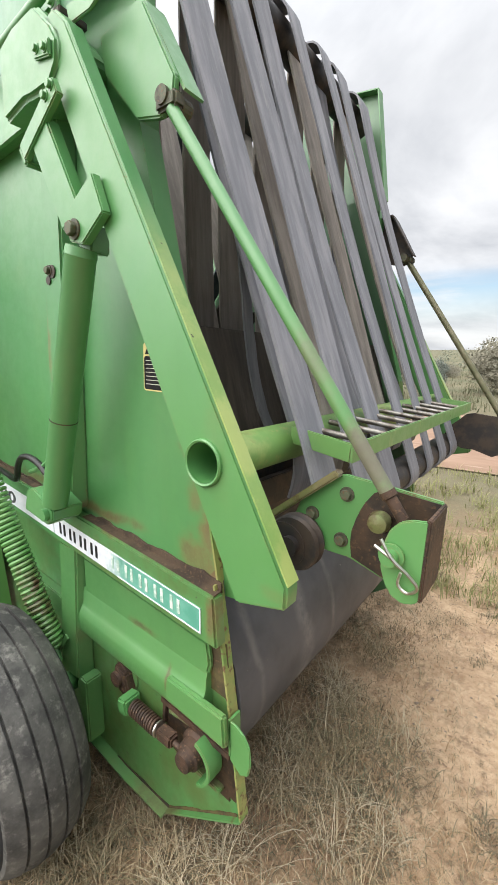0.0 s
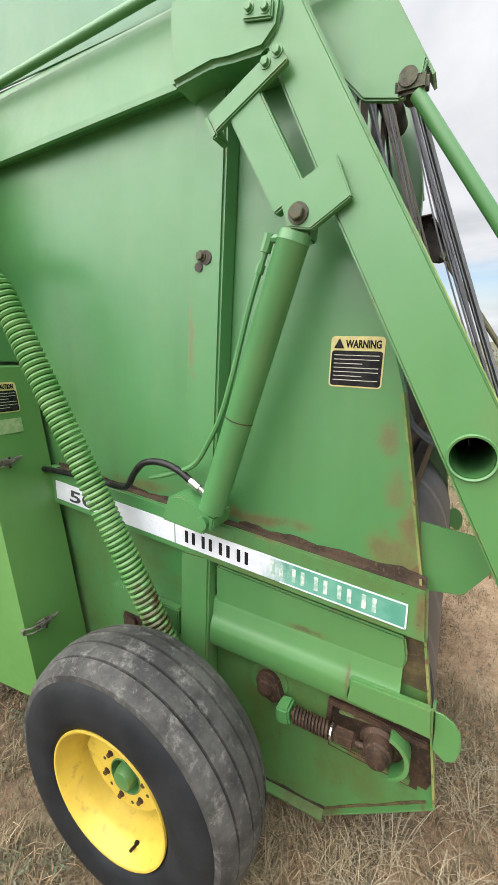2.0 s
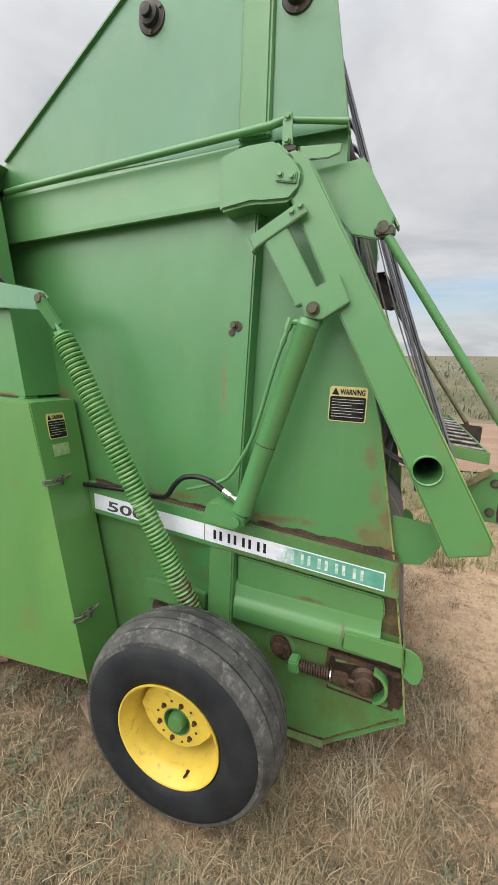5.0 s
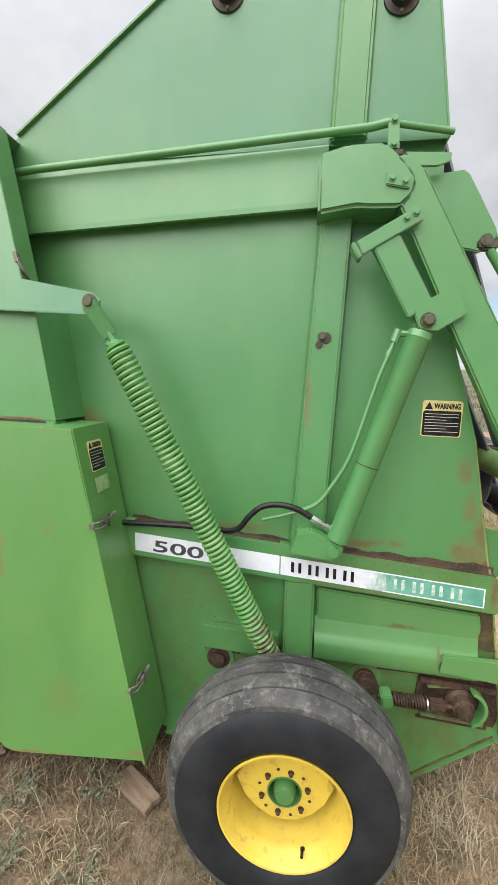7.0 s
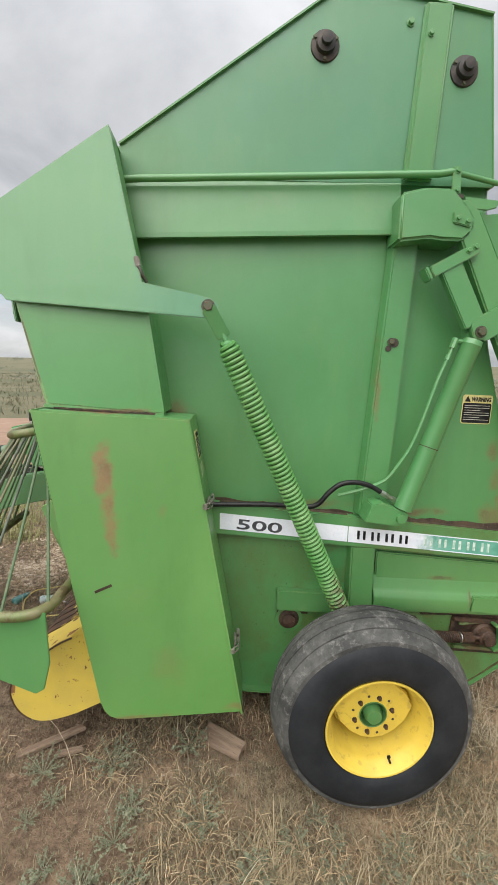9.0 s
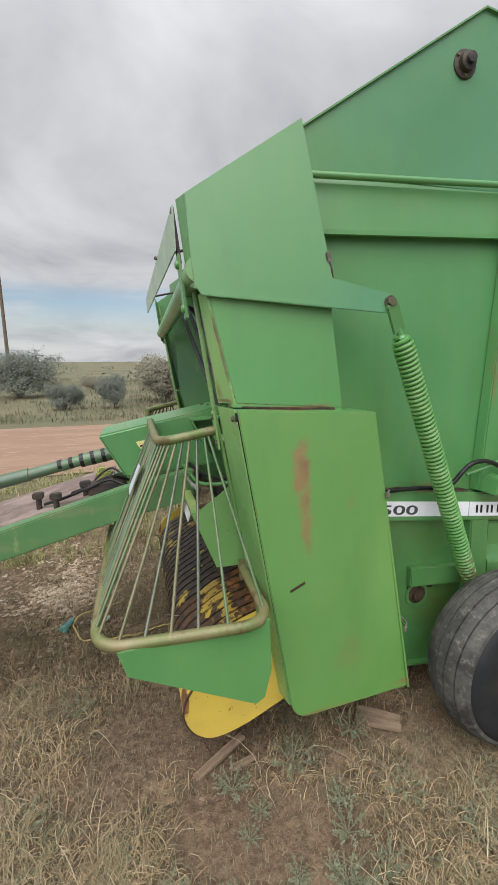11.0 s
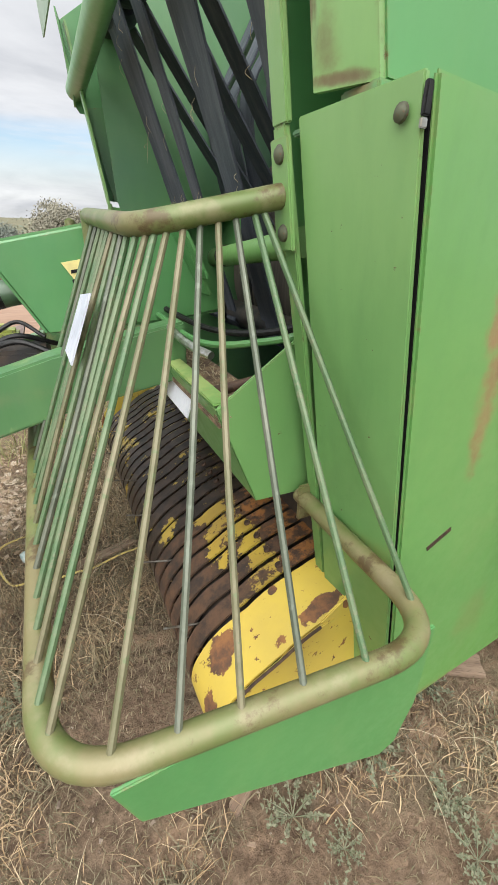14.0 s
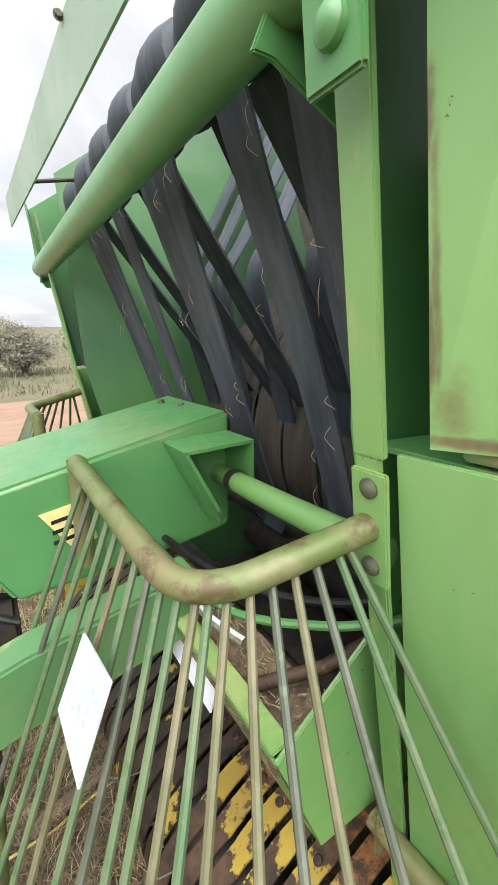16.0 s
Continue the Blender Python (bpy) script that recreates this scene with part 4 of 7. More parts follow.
safety_label("WARNING", pose(0.420, -0.0005, 1.606, 0, 1.5, 0), 0.129, 0.122, panel, 7)

# --- lower plate: pressed ridge, posts, flanges
b = bmesh.new()
s = bmesh.new()
sec = [(0.0, 0.81), (-0.018, 0.803), (-0.023, 0.785), (-0.026, 0.752), (-0.032, 0.738), (-0.043, 0.718), (-0.045, 0.705), (-0.045, 0.660), (-0.040, 0.648), (0.0, 0.643)]
va = [s.verts.new((0.083, y, z)) for y, z in sec]
vb = [s.verts.new((0.655, y, z - 0.03)) for y, z in sec]
for k in range(len(sec)):
    s.faces.new((va[k], va[(k + 1) % len(sec)], vb[(k + 1) % len(sec)], vb[k]))
s.faces.new(va)
s.faces.new(vb)
merge(b, s)
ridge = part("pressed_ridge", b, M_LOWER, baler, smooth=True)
mirrored(ridge)
b = bmesh.new()
prism(b, [(0.528, 0.712), (0.735, 0.705), (0.742, 0.616), (0.520, 0.640)], "y", -0.051, -0.030, 0.006)
part("ridge_cover", b, M_LOWER, ridge, smooth=True)
b = bmesh.new()
prism(b, [(0.09, 0.915), (0.655, 0.858), (0.665, 0.80), (0.655, 0.76), (0.09, 0.785)], "y", -0.020, 0.0, 0.006)
part("raised_field", b, M_LOWER, ridge, smooth=True)
b = bmesh.new()
hat(b, -0.034, 0.072, 0.46, -0.026, 0.076, 0.945, 0.060, 0.038)
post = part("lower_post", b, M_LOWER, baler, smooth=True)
mirrored(post)
b = bmesh.new()
slab(b, (0.27, -0.018, 0.172), (0.47, -0.018, 0.170), (0, 1, 0), 0.036, 0.005)
slab(b, (0.47, -0.010, 0.172), (0.765, -0.010, 0.380), (0, 1, 0), 0.020, 0.005)
slab(b, (-0.50, -0.018, 0.250), (0.27, -0.018, 0.172), (0, 1, 0), 0.036, 0.005)
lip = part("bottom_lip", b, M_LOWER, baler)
mirrored(lip)
b = bmesh.new()
prism(b, [(-0.345, 0.74), (-0.05, 0.72), (-0.05, 0.625), (-0.345, 0.645)], "y", -0.035, 0.0, 0.004)
shelf = part("bearing_shelf", b, M_LOWER, baler)
b = bmesh.new()
lathe(b, [(0.048, 0.0), (0.046, -0.006), (0.03, -0.010), (0.028, -0.022), (0.004, -0.026)], (-0.285, 0, 0.585), 20)
prism(b, [(-0.296, 0.645), (-0.274, 0.645), (-0.276, 0.615), (-0.294, 0.615)], "y", -0.012, 0.0)
part("roller_bearing", b, M_RUST, baler, "rusted round roller bearing", True)
b = bmesh.new()
prism(b, [(0.070, 0.46), (0.095, 0.485), (0.128, 0.478), (0.128, 0.235), (0.070, 0.215)], "y", -0.062, 0.0, 0.005)
part("step_bracket", b, M_LOWER, baler, "green channel bracket behind the tyre")
b = bmesh.new()
slab(b, (-0.075, -0.066, 0.470), (0.030, -0.064, 0.615), (0.8, 0, -0.6), 0.020, 0.005, 0.001)
part("brace", b, M_LOWER, baler)
# curved tab at the rear edge
b = bmesh.new()
prism(b, [(0.735, 0.688), (0.76, 0.686), (0.785, 0.672), (0.803, 0.645), (0.807, 0.60), (0.798, 0.56), (0.775, 0.548), (0.74, 0.575)], "y", -0.030, -0.024, 0.0028, 3)
prism(b, [(0.735, 0.688), (0.742, 0.688), (0.745, 0.585), (0.738, 0.585)], "y", -0.03, 0.01)
wing = part("rear_tab", b, M_GREEN, baler)
mirrored(wing)
# --- roller tensioner: spring on a rod between two bearings
b = bmesh.new()
lathe(b, [(0.042, 0.0), (0.040, -0.018), (0.026, -0.024), (0.024, -0.045), (0.003, -0.048)], (0.275, 0, 0.560), 20)
prism(b, [(0.26, 0.60), (0.31, 0.585), (0.33, 0.53), (0.30, 0.51), (0.25, 0.53)], "y", -0.035, 0.0, 0.006)
tens = part("tensioner_bearing", b, M_RUST, baler, "rusty tensioner bearing", True)
b = bmesh.new()
prism(b, [(0.325, 0.545), (0.365, 0.55), (0.372, 0.50), (0.33, 0.495)], "y", -0.075, -0.015, 0.006)
part("clevis", b, M_GREEN, tens)
b = bmesh.new()
sweep(b, [(0.32, -0.048, 0.525), (0.63, -0.048, 0.512)], 0.009, 10)
part("tension_rod", b, M_RUST, tens, smooth=True)
b = bmesh.new()
hel = []
for i in range(11 * 12 + 1):
    a = i / 12 * 2 * math.pi
    hel.append((0.375 + 0.108 * i / 132, -0.048 + 0.021 * math.cos(a), 0.523 - 0.005 * i / 132 + 0.021 * math.sin(a)))
sweep(b, hel, 0.0042, 6)
part("tension_spring", b, M_RUST, tens, "rusty compression spring", True)
b = bmesh.new()
lathe(b, [(0.019, 0.0), (0.024, 0.002), (0.024, 0.007), (0.019, 0.009)], (0.485, -0.048, 0.518), 16, "x")
part("washer", b, M_CHROME, tens)
b = bmesh.new()
block(b, (0.495, -0.066, 0.50), (0.555, -0.03, 0.535), 0.006)
lathe(b, [(0.055, 0.0), (0.053, -0.022), (0.042, -0.030), (0.038, -0.056), (0.03, -0.060), (0.026, -0.078), (0.003, -0.080)], (0.615, 0, 0.512), 24)
part("roller_hub", b, M_RUST, baler, "rusty roller hub with a worn cap", True)
b = bmesh.new()
prism(b, [(0.625 + r_ * math.cos(radians(a_)), 0.512 + r_ * math.sin(radians(a_))) for r_, a_ in [(0.072, -70 + 12 * i) for i in range(13)] + [(0.060, 74 - 12 * i) for i in range(13)]], "y", -0.058, -0.006, 0.002)
part("hub_guard", b, M_GREEN, baler)
b = bmesh.new()
slab(b, (0.47, -0.012, 0.590), (0.735, -0.012, 0.565), (0, 0, 1), 0.022, 0.022, 0.003)
slab(b, (0.475, -0.006, 0.59), (0.468, -0.006, 0.50), (1, 0, 0), 0.016, 0.012, 0.002)
slide = part("slide_rail", b, M_RUST, baler, "rusted slide rail of the roller hub")
b = bmesh.new()
slab(b, (0.478, -0.012, 0.452), (0.700, -0.012, 0.430), (0, 0, 1), 0.016, 0.024, 0.003)
slab(b, (0.500, -0.010, 0.562), (0.640, -0.010, 0.572), (0, 0, 1), 0.012, 0.020, 0.003)
part("guide_rail", b, M_LOWER, baler, "green guide rail flecked with rust")

# --- wheels
HX, HZ = -0.004, 0.408


def disc_plate(bm, y0, y1, hole):
    """The wheel's pressed centre: a round plate with two broad ears, open in the middle."""
    ears = [(0.150, 12), (0.125, -12), (0.108, -38), (0.101, -66), (0.098, -90), (0.101, -114), (0.108, -142), (0.125, -168), (0.150, -192), (0.148, -215), (0.146, -245), (0.145, -270), (0.146, -295), (0.148, -325)]
    rings = []
    for y, grow_ in ((y0, 0.0), (y1, 0.004)):
        outer_, inner_ = [], []
        for r, a in ears:
            c, s_ = math.cos(radians(a)), math.sin(radians(a))
            outer_.append(bm.verts.new((HX + (r + grow_) * c, y, HZ + (r + grow_) * s_)))
            inner_.append(bm.verts.new((HX + hole * c, y, HZ + hole * s_)))
        rings.append((outer_, inner_))
    n = len(ears)
    for i in range(n):
        j = (i + 1) % n
        (o0, i0), (o1, i1) = rings
        bm.faces.new((o0[i], o0[j], i0[j], i0[i]))
        bm.faces.new((o1[i], o1[j], i1[j], i1[i]))
        bm.faces.new((o0[i], o0[j], o1[j], o1[i]))
        bm.faces.new((i0[i], i0[j], i1[j], i1[i]))
    return bm


def wheel(side):
    w = new("wheel")
    w.parent = baler
    b = bmesh.new()
    yo, yi = -0.425, -0.165
    R = 0.380
    prof_ = [(0.190, yo + 0.022), (0.205, yo + 0.004), (0.214, yo - 0.002), (0.235, yo - 0.0065), (0.262, yo - 0.008), (0.290, yo - 0.006), (0.312, yo - 0.001), (0.328, yo + 0.008), (0.336, yo + 0.020), (0.330, yo + 0.040)]
    back = [(r_, yi + yo - y_) for r_, y_ in prof_[::-1]]
    lathe(b, prof_ + back, (HX, 0, HZ), 72, cap=False)
    part("sidewall", b, M_TYRE, w, "smooth black tyre sidewall", True)
    # crown with ribs and narrow grooves
    b = bmesh.new()
    n, crown = 5, []
    y0, y1 = yo + 0.010, yi - 0.010
    step = (y1 - y0) / n
    for i in range(n):
        a_, c_ = y0 + i * step, y0 + (i + 1) * step
        bow = lambda y: R + 0.006 - 2.7 * (y - (y0 + y1) / 2) ** 2
        crown += [(bow(a_) - 0.012, a_ + 0.0022), (bow(a_) - 0.001, a_ + 0.0042), (bow((a_ + c_) / 2), (a_ + c_) / 2), (bow(c_) - 0.001, c_ - 0.0042), (bow(c_) - 0.012, c_ - 0.0022)]
    crown = [(R - 0.075, y0 + 0.004)] + crown + [(R - 0.075, y1 - 0.004)]
    lathe(b, crown, (HX, 0, HZ), 96, closed=True)
    part("tread", b, M_TREAD, w, "worn ribbed tread, scuffed pale along its ribs", True)
    b = bmesh.new()
    lathe(b, [(0.190, yo + 0.026), (0.199, yo + 0.006), (0.1975, yo + 0.001), (0.192, yo + 0.002), (0.184, yo + 0.013), (0.179, yo + 0.030), (0.171, yo + 0.040), (0.165, yo + 0.060), (0.159, yo + 0.105), (0.150, yo + 0.122), (0.148, yo + 0.165), (0.020, yo + 0.170)], (HX, 0, HZ), 64, cap=False)
    rim = part("rim", b, M_YELLOW, w, "yellow steel rim", True)
    part("wheel_disc", disc_plate(bmesh.new(), yo + 0.076, yo + 0.084, 0.053), M_YELLOW, w, "pressed yellow wheel centre")
    b = bmesh.new()
    lathe(b, [(0.052, yo + 0.150), (0.0545, yo + 0.076), (0.053, yo + 0.073), (0.050, yo + 0.074), (0.047, yo + 0.105), (0.040, yo + 0.124), (0.036, yo + 0.124), (0.034, yo + 0.074), (0.027, yo + 0.058), (0.003, yo + 0.054)], (HX, 0, HZ), 28)
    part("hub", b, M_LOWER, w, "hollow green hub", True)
    nut = None
    for i in range(6):
        a_ = radians(60 * i + 15)
        p = (HX + 0.073 * math.cos(a_), yo + 0.0765, HZ + 0.073 * math.sin(a_))
        if nut is None:
            nut = part("wheel_nut", bolt_mesh(0.0070, 0.012), M_RUST, rim, loc=p)
        else:
            again(nut, Matrix.Translation(p), rim)
        # a dark disc stands for the shade in each stud hole
        b = bmesh.new()
        lathe(b, [(0.0052, yo + 0.0758), (0.0052, yo + 0.0752)], (HX + 0.080 * math.cos(a_ + 0.52), 0, HZ + 0.080 * math.sin(a_ + 0.52)), 10)
        part("stud_hole", b, M_DARK, rim)
    b = bmesh.new()
    prism(b, [(0.050, HZ - 0.170), (0.062, HZ - 0.166), (0.062, HZ - 0.150), (0.049, HZ - 0.152)], "y", yo + 0.040, yo + 0.050, 0.002)
    sweep(b, [(0.055, yo + 0.05, HZ - 0.162), (0.053, yo + 0.022, HZ - 0.156)], 0.0045, 8)
    part("valve", b, M_HOSE, rim)
    return w


near_wheel = wheel(-1)
far_wheel = new("wheel")
far_wheel.parent = baler
far_wheel.matrix_basis = Matrix.Translation((0, WIDE, 0)) @ Matrix.Diagonal((1, -1, 1, 1))
for o in list(near_wheel.children):
    again(o, Matrix.Identity(4), far_wheel)
b = bmesh.new()
sweep(b, [(HX, -0.28, HZ), (HX, WIDE + 0.28, HZ)], 0.035, 16)
part("axle", b, M_GREEN, baler, smooth=True)

b = bmesh.new()
prism(b, [(0.470, 0.612), (0.60, 0.604), (0.738, 0.588), (0.750, 0.50), (0.752, 0.440), (0.742, 0.412), (0.71, 0.416), (0.60, 0.438), (0.50, 0.450), (0.482, 0.456), (0.470, 0.50)], "y", -0.004, 0.0)
part("recess_plate", b, M_GREASE, baler, "rust-brown recess round the roller hub")
b = bmesh.new()
rnd = random.Random(8)
for x0, x1 in ((0.165, 0.690), (-0.62, -0.02)):
    n = 26
    up = [(x0 + (x1 - x0) * i / n, railz(x0 + (x1 - x0) * i / n) + 0.052 + rnd.uniform(0.0, 0.004) + 0.004 * math.sin(i * 0.9) + (0.016 * i / n if x0 > 0 else 0)) for i in range(n + 1)]
    dn = [(x, railz(x) + 0.040) for x, _ in up[::-1]]
    prism(b, up + dn, "y", -0.006 if x0 > 0 else -0.003, 0.0)
for x0, x1 in ((0.12, 0.690), (-0.60, -0.05)):
    prism(b, [(x0, railz(x0) + 0.0462), (x1, railz(x1) + 0.0462), (x1, railz(x1) + 0.043), (x0, railz(x0) + 0.043)], "y", -0.031, 0.0)
part("dirt_line", b, M_CRUST, baler, "crust of dirt and rust above the name rail")

# grime: bare brown corner beside the raised field, dark lines under the ridge and along the bottom lip
rnd = random.Random(41)


def grime_line(pts, wide, n=22):
    """A ragged strip of dirt on the plate along a line of x, z points."""
    (xa, za), (xb, zb) = pts
    top_ = [(xa + (xb - xa) * i / n, za + (zb - za) * i / n + (0.55 + 0.25 * math.sin(i * 0.55 + xa * 9) + rnd.uniform(-0.12, 0.12)) * wide) for i in range(n + 1)]
    low_ = [(xa + (xb - xa) * i / n, za + (zb - za) * i / n - 0.004) for i in range(n, -1, -1)]
    b = bmesh.new()
    prism(b, top_ + low_, "y", -0.0035, 0.0)
    return b


b = bmesh.new()
prism(b, [(0.650, 0.850), (0.662, 0.870), (0.690, 0.872), (0.706, 0.866), (0.712, 0.80), (0.718, 0.71), (0.69, 0.712), (0.652, 0.716)], "y", -0.0035, 0.0)
part("bare_corner", b, M_CORNER, baler, "brown weathered corner with the paint gone")
part("grime", grime_line([(0.20, 0.176), (0.47, 0.176)], 0.008), M_GREASE, baler)
part("grime", grime_line([(0.47, 0.178), (0.745, 0.372)], 0.009), M_CORNER, baler)
part("grime", grime_line([(0.32, 0.606), (0.50, 0.602)], 0.026), M_GREASE, baler)
part("grime", grime_line([(0.47, 0.424), (0.72, 0.402)], 0.024), M_GREASE, baler)
part("grime", grime_line([(-0.34, 0.620), (-0.20, 0.612)], 0.03), M_GREASE, baler)
for x, z in ((0.275, 0.560), (-0.285, 0.585)):
    b = bmesh.new()
    lathe(b, [(0.063, 0.001), (0.062, -0.005), (0.004, -0.006)], (x, 0, z), 28)
    part("bearing_flange", b, M_LOWER, baler, "green bearing flange with rust", True)
# --- big tension spring on the side
s0, s1 = Vector((-0.574, -0.205, 1.783)), Vector((-0.020, -0.085, 0.56))
axis = (s1 - s0).normalized()
u = axis.orthogonal().normalized()
v = axis.cross(u)
b = bmesh.new()
turns, per = 74, 14
path = []
for i in range(turns * per + 1):
    a = 2 * math.pi * i / per
    k = i / (turns * per)
    r = 0.0335 * min(1.0, 0.55 + k * turns * 0.25, 0.55 + (1 - k) * turns * 0.25)
    path.append(s0 + (s1 - s0) * k + (u * math.cos(a) + v * math.sin(a)) * r)
sweep(b, path, 0.0082, 6)
k = Mat("green_spring_paint", 0.45)
k.color(k.mix(k.math("MULTIPLY", k.spot((-0.085, -0.09, 0.72), (0.10, 0.2, 0.20)), k.ramp(k.noise(40, 5), 0.40, 0.53)), k.mix(k.ramp(k.noise(12, 5), 0.35, 0.65), (0.075, 0.24, 0.055), (0.145, 0.31, 0.10)), RUST_A)).bump(k.noise(60, 4), 0.1, 0.002)
spring = part("tension_spring", b, k.m, baler, "long green coil spring with rust low down", True)
b = bmesh.new()
sweep(b, [s0 - axis * 0.035, s0 - axis * 0.004, s0 + axis * 0.004, s0 + axis * 0.045], [0.009, 0.011, 0.020, 0.027], 14)
part("spring_plug", b, M_GREEN, spring, smooth=True)
b = bmesh.new()
slab(b, (-0.637, -0.236, 1.895), tuple(s0 - axis * 0.018), (1, 0, 0.35), 0.050, 0.012, 0.003)
part("hanger_plate", b, M_GREEN, spring)
mirrored(spring)
b = bmesh.new()
sweep(b, [tuple(s1 - axis * 0.05), tuple(s1 + axis * 0.05)], 0.010, 10)
part("spring_foot", b, M_GREEN, spring)

# --- lower front cover: a box with a large flat door
box_b = bmesh.new()
YD = -0.258
door_pts = [(-1.229, 1.540), (-0.700, 1.510), (-0.494, 0.328), (-0.945, 0.335), (-0.985, 0.339), (-1.013, 0.354), (-1.032, 0.380), (-1.044, 0.420), (-1.052, 0.47)]
prism(box_b, door_pts, "y", YD, YD + 0.010, 0.004, 2)
for q in box_b.verts:
    q.co.y -= 0.042 * (-0.70 - q.co.x) / 0.53
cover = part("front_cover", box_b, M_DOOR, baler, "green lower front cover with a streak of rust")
b = bmesh.new()
slab(b, (-0.7035, YD / 2 - 0.01, 1.508), (-0.4985, YD / 2 - 0.01, 0.330), (0, 1, 0), abs(YD) - 0.03, 0.008)
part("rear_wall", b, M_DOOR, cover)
b = bmesh.new()
prism(b, [(-1.225, 1.5385), (-0.70, 1.510), (-0.70, 1.502), (-1.225, 1.5305)], "y", YD + 0.011, -0.02, 0.002)
part("top_wall", b, M_UPPER, cover)
b = bmesh.new()
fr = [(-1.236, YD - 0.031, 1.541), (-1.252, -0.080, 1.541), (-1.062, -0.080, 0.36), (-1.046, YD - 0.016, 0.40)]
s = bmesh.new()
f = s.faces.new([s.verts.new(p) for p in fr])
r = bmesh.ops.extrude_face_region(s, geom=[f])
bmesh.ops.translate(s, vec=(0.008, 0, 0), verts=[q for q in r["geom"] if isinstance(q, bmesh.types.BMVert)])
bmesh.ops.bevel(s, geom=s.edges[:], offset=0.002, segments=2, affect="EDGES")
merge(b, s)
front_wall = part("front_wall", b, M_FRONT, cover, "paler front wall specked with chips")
# a black strip stands in for the shade inside the door gap
b = bmesh.new()
slab(b, (-1.2285, YD - 0.0335, 1.53), (-1.0405, YD - 0.018, 0.42), (0, 1, 0), 0.0050, 0.003)
part("door_gap", b, M_GAP, cover, "black strip drawn for the shaded gap beside the door")
b = bmesh.new()
block(b, (-1.2345, YD - 0.0370, 1.503), (-1.2250, YD - 0.0310, 1.532), 0.0015)
part("door_seal", b, M_HOSE, cover, "short black rubber seal")
b = bmesh.new()
block(b, (-1.2345, YD - 0.0355, 1.493), (-1.2255, YD - 0.0315, 1.502), 0.001)
part("seal_clip", b, M_CHROME, cover)
BOLT_X = part("rivet", lathe(bmesh.new(), [(0.013, 0.001), (0.012, -0.004), (0.007, -0.008), (0.001, -0.009)], (0, 0, 0), 14), M_BOLT, cover, smooth=True)
BOLT_X.matrix_basis = Matrix.Translation((-1.237, -0.266, 1.510)) @ pose(0, 0, 0, 0, 0, -90) @ Matrix.Diagonal((0.75, 0.75, 0.75, 1))
# gap latch and handles on the rear wall
for x, z in ((-0.637, 1.192), (-0.530, 0.615)):
    b = bmesh.new()
    block(b, (x - 0.003, -0.222, z - 0.013), (x + 0.005, -0.165, z + 0.015), 0.002)
    latch = part("latch", b, M_LATCH, cover, "grimy toggle latch across the cover's corner")
    b = bmesh.new()
    prism(b, [(-0.212, z - 0.004), (-0.150, z + 0.004), (-0.138, z + 0.016), (-0.146, z + 0.020), (-0.166, z + 0.015), (-0.212, z + 0.011)], "x", x + 0.008, x + 0.020, 0.003)
    part("lever", b, M_LATCH, latch)
    b = bmesh.new()
    for dz in (-0.007, 0.013):
        sweep(b, spline([(x + 0.014, -0.180, z + dz), (x + 0.016, -0.215, z + dz), (x + 0.012, -0.245, z + dz), (x - 0.004, -0.262, z + dz)], 5), 0.0028, 6)
    sweep(b, [(x - 0.004, -0.262, z - 0.010), (x - 0.004, -0.262, z + 0.016)], 0.0028, 6)
    part("wire_loop", b, M_LATCH, latch, smooth=True)
    b = bmesh.new()
    block(b, (x - 0.016, -0.269, z - 0.008), (x + 0.000, -0.262, z + 0.013), 0.002)
    part("catch", b, M_LATCH, latch)
    b = bmesh.new()
    sweep(b, [(x + 0.013, -0.190, z - 0.018), (x + 0.013, -0.190, z + 0.021)], 0.004, 8)
    part("pin", b, M_DARK, latch, smooth=True)
rearwall_m = Matrix.Translation((-0.690, -0.195, 1.460)) @ pose(0, 0, 0, 0, -9.9, 0) @ pose(0, 0, 0, 0, 0, 90)
lab = safety_label("CAUTION", rearwall_m, 0.095, 0.105, cover, 6)
lab2 = bmesh.new()
prism(lab2, [(0, 0), (0.085, 0), (0.085, -0.05), (0, -0.05)], "y", -0.0015, 0)
o = part("faded_label", lab2, speckled("faded_green_label", (0.25, 0.40, 0.18), (0.38, 0.47, 0.26), 30, 0.5), cover)
o.matrix_basis = Matrix.Translation((-0.668, -0.190, 1.335)) @ pose(0, 0, 0, 0, -9.9, 0) @ pose(0, 0, 0, 0, 0, 90)
b = bmesh.new()
slab(b, (-1.045, YD - 0.0280, 0.875), (-0.985, YD - 0.0232, 0.900), (0, 0, 1), 0.010, 0.0015)
part("scratch", b, M_RUST, cover)
mirrored(cover)
mirrored(front_wall)

# --- upper front box
UY = -0.186
b = bmesh.new()
prism(b, [(-1.296, 1.92), (-0.865, 1.99), (-0.800, 1.524), (-1.210, 1.556)], "y", UY, UY + 0.008, 0.003)
for q in b.verts:
    q.co.y -= 0.018 * (-0.83 - q.co.x) / 0.43
ubox = part("upper_cover", b, M_UPPER, baler, "green upper cover with a rusty lower seam")
b = bmesh.new()
slab(b, (-0.866, UY / 2, 1.98), (-0.802, UY / 2, 1.528), (0, 1, 0), abs(UY), 0.006)
part("rear_wall", b, M_UPPER, ubox)
b = bmesh.new()
s = bmesh.new()
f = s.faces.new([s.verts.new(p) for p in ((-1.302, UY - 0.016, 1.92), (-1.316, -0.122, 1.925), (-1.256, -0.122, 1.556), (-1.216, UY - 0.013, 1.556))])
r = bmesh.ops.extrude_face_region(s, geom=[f])
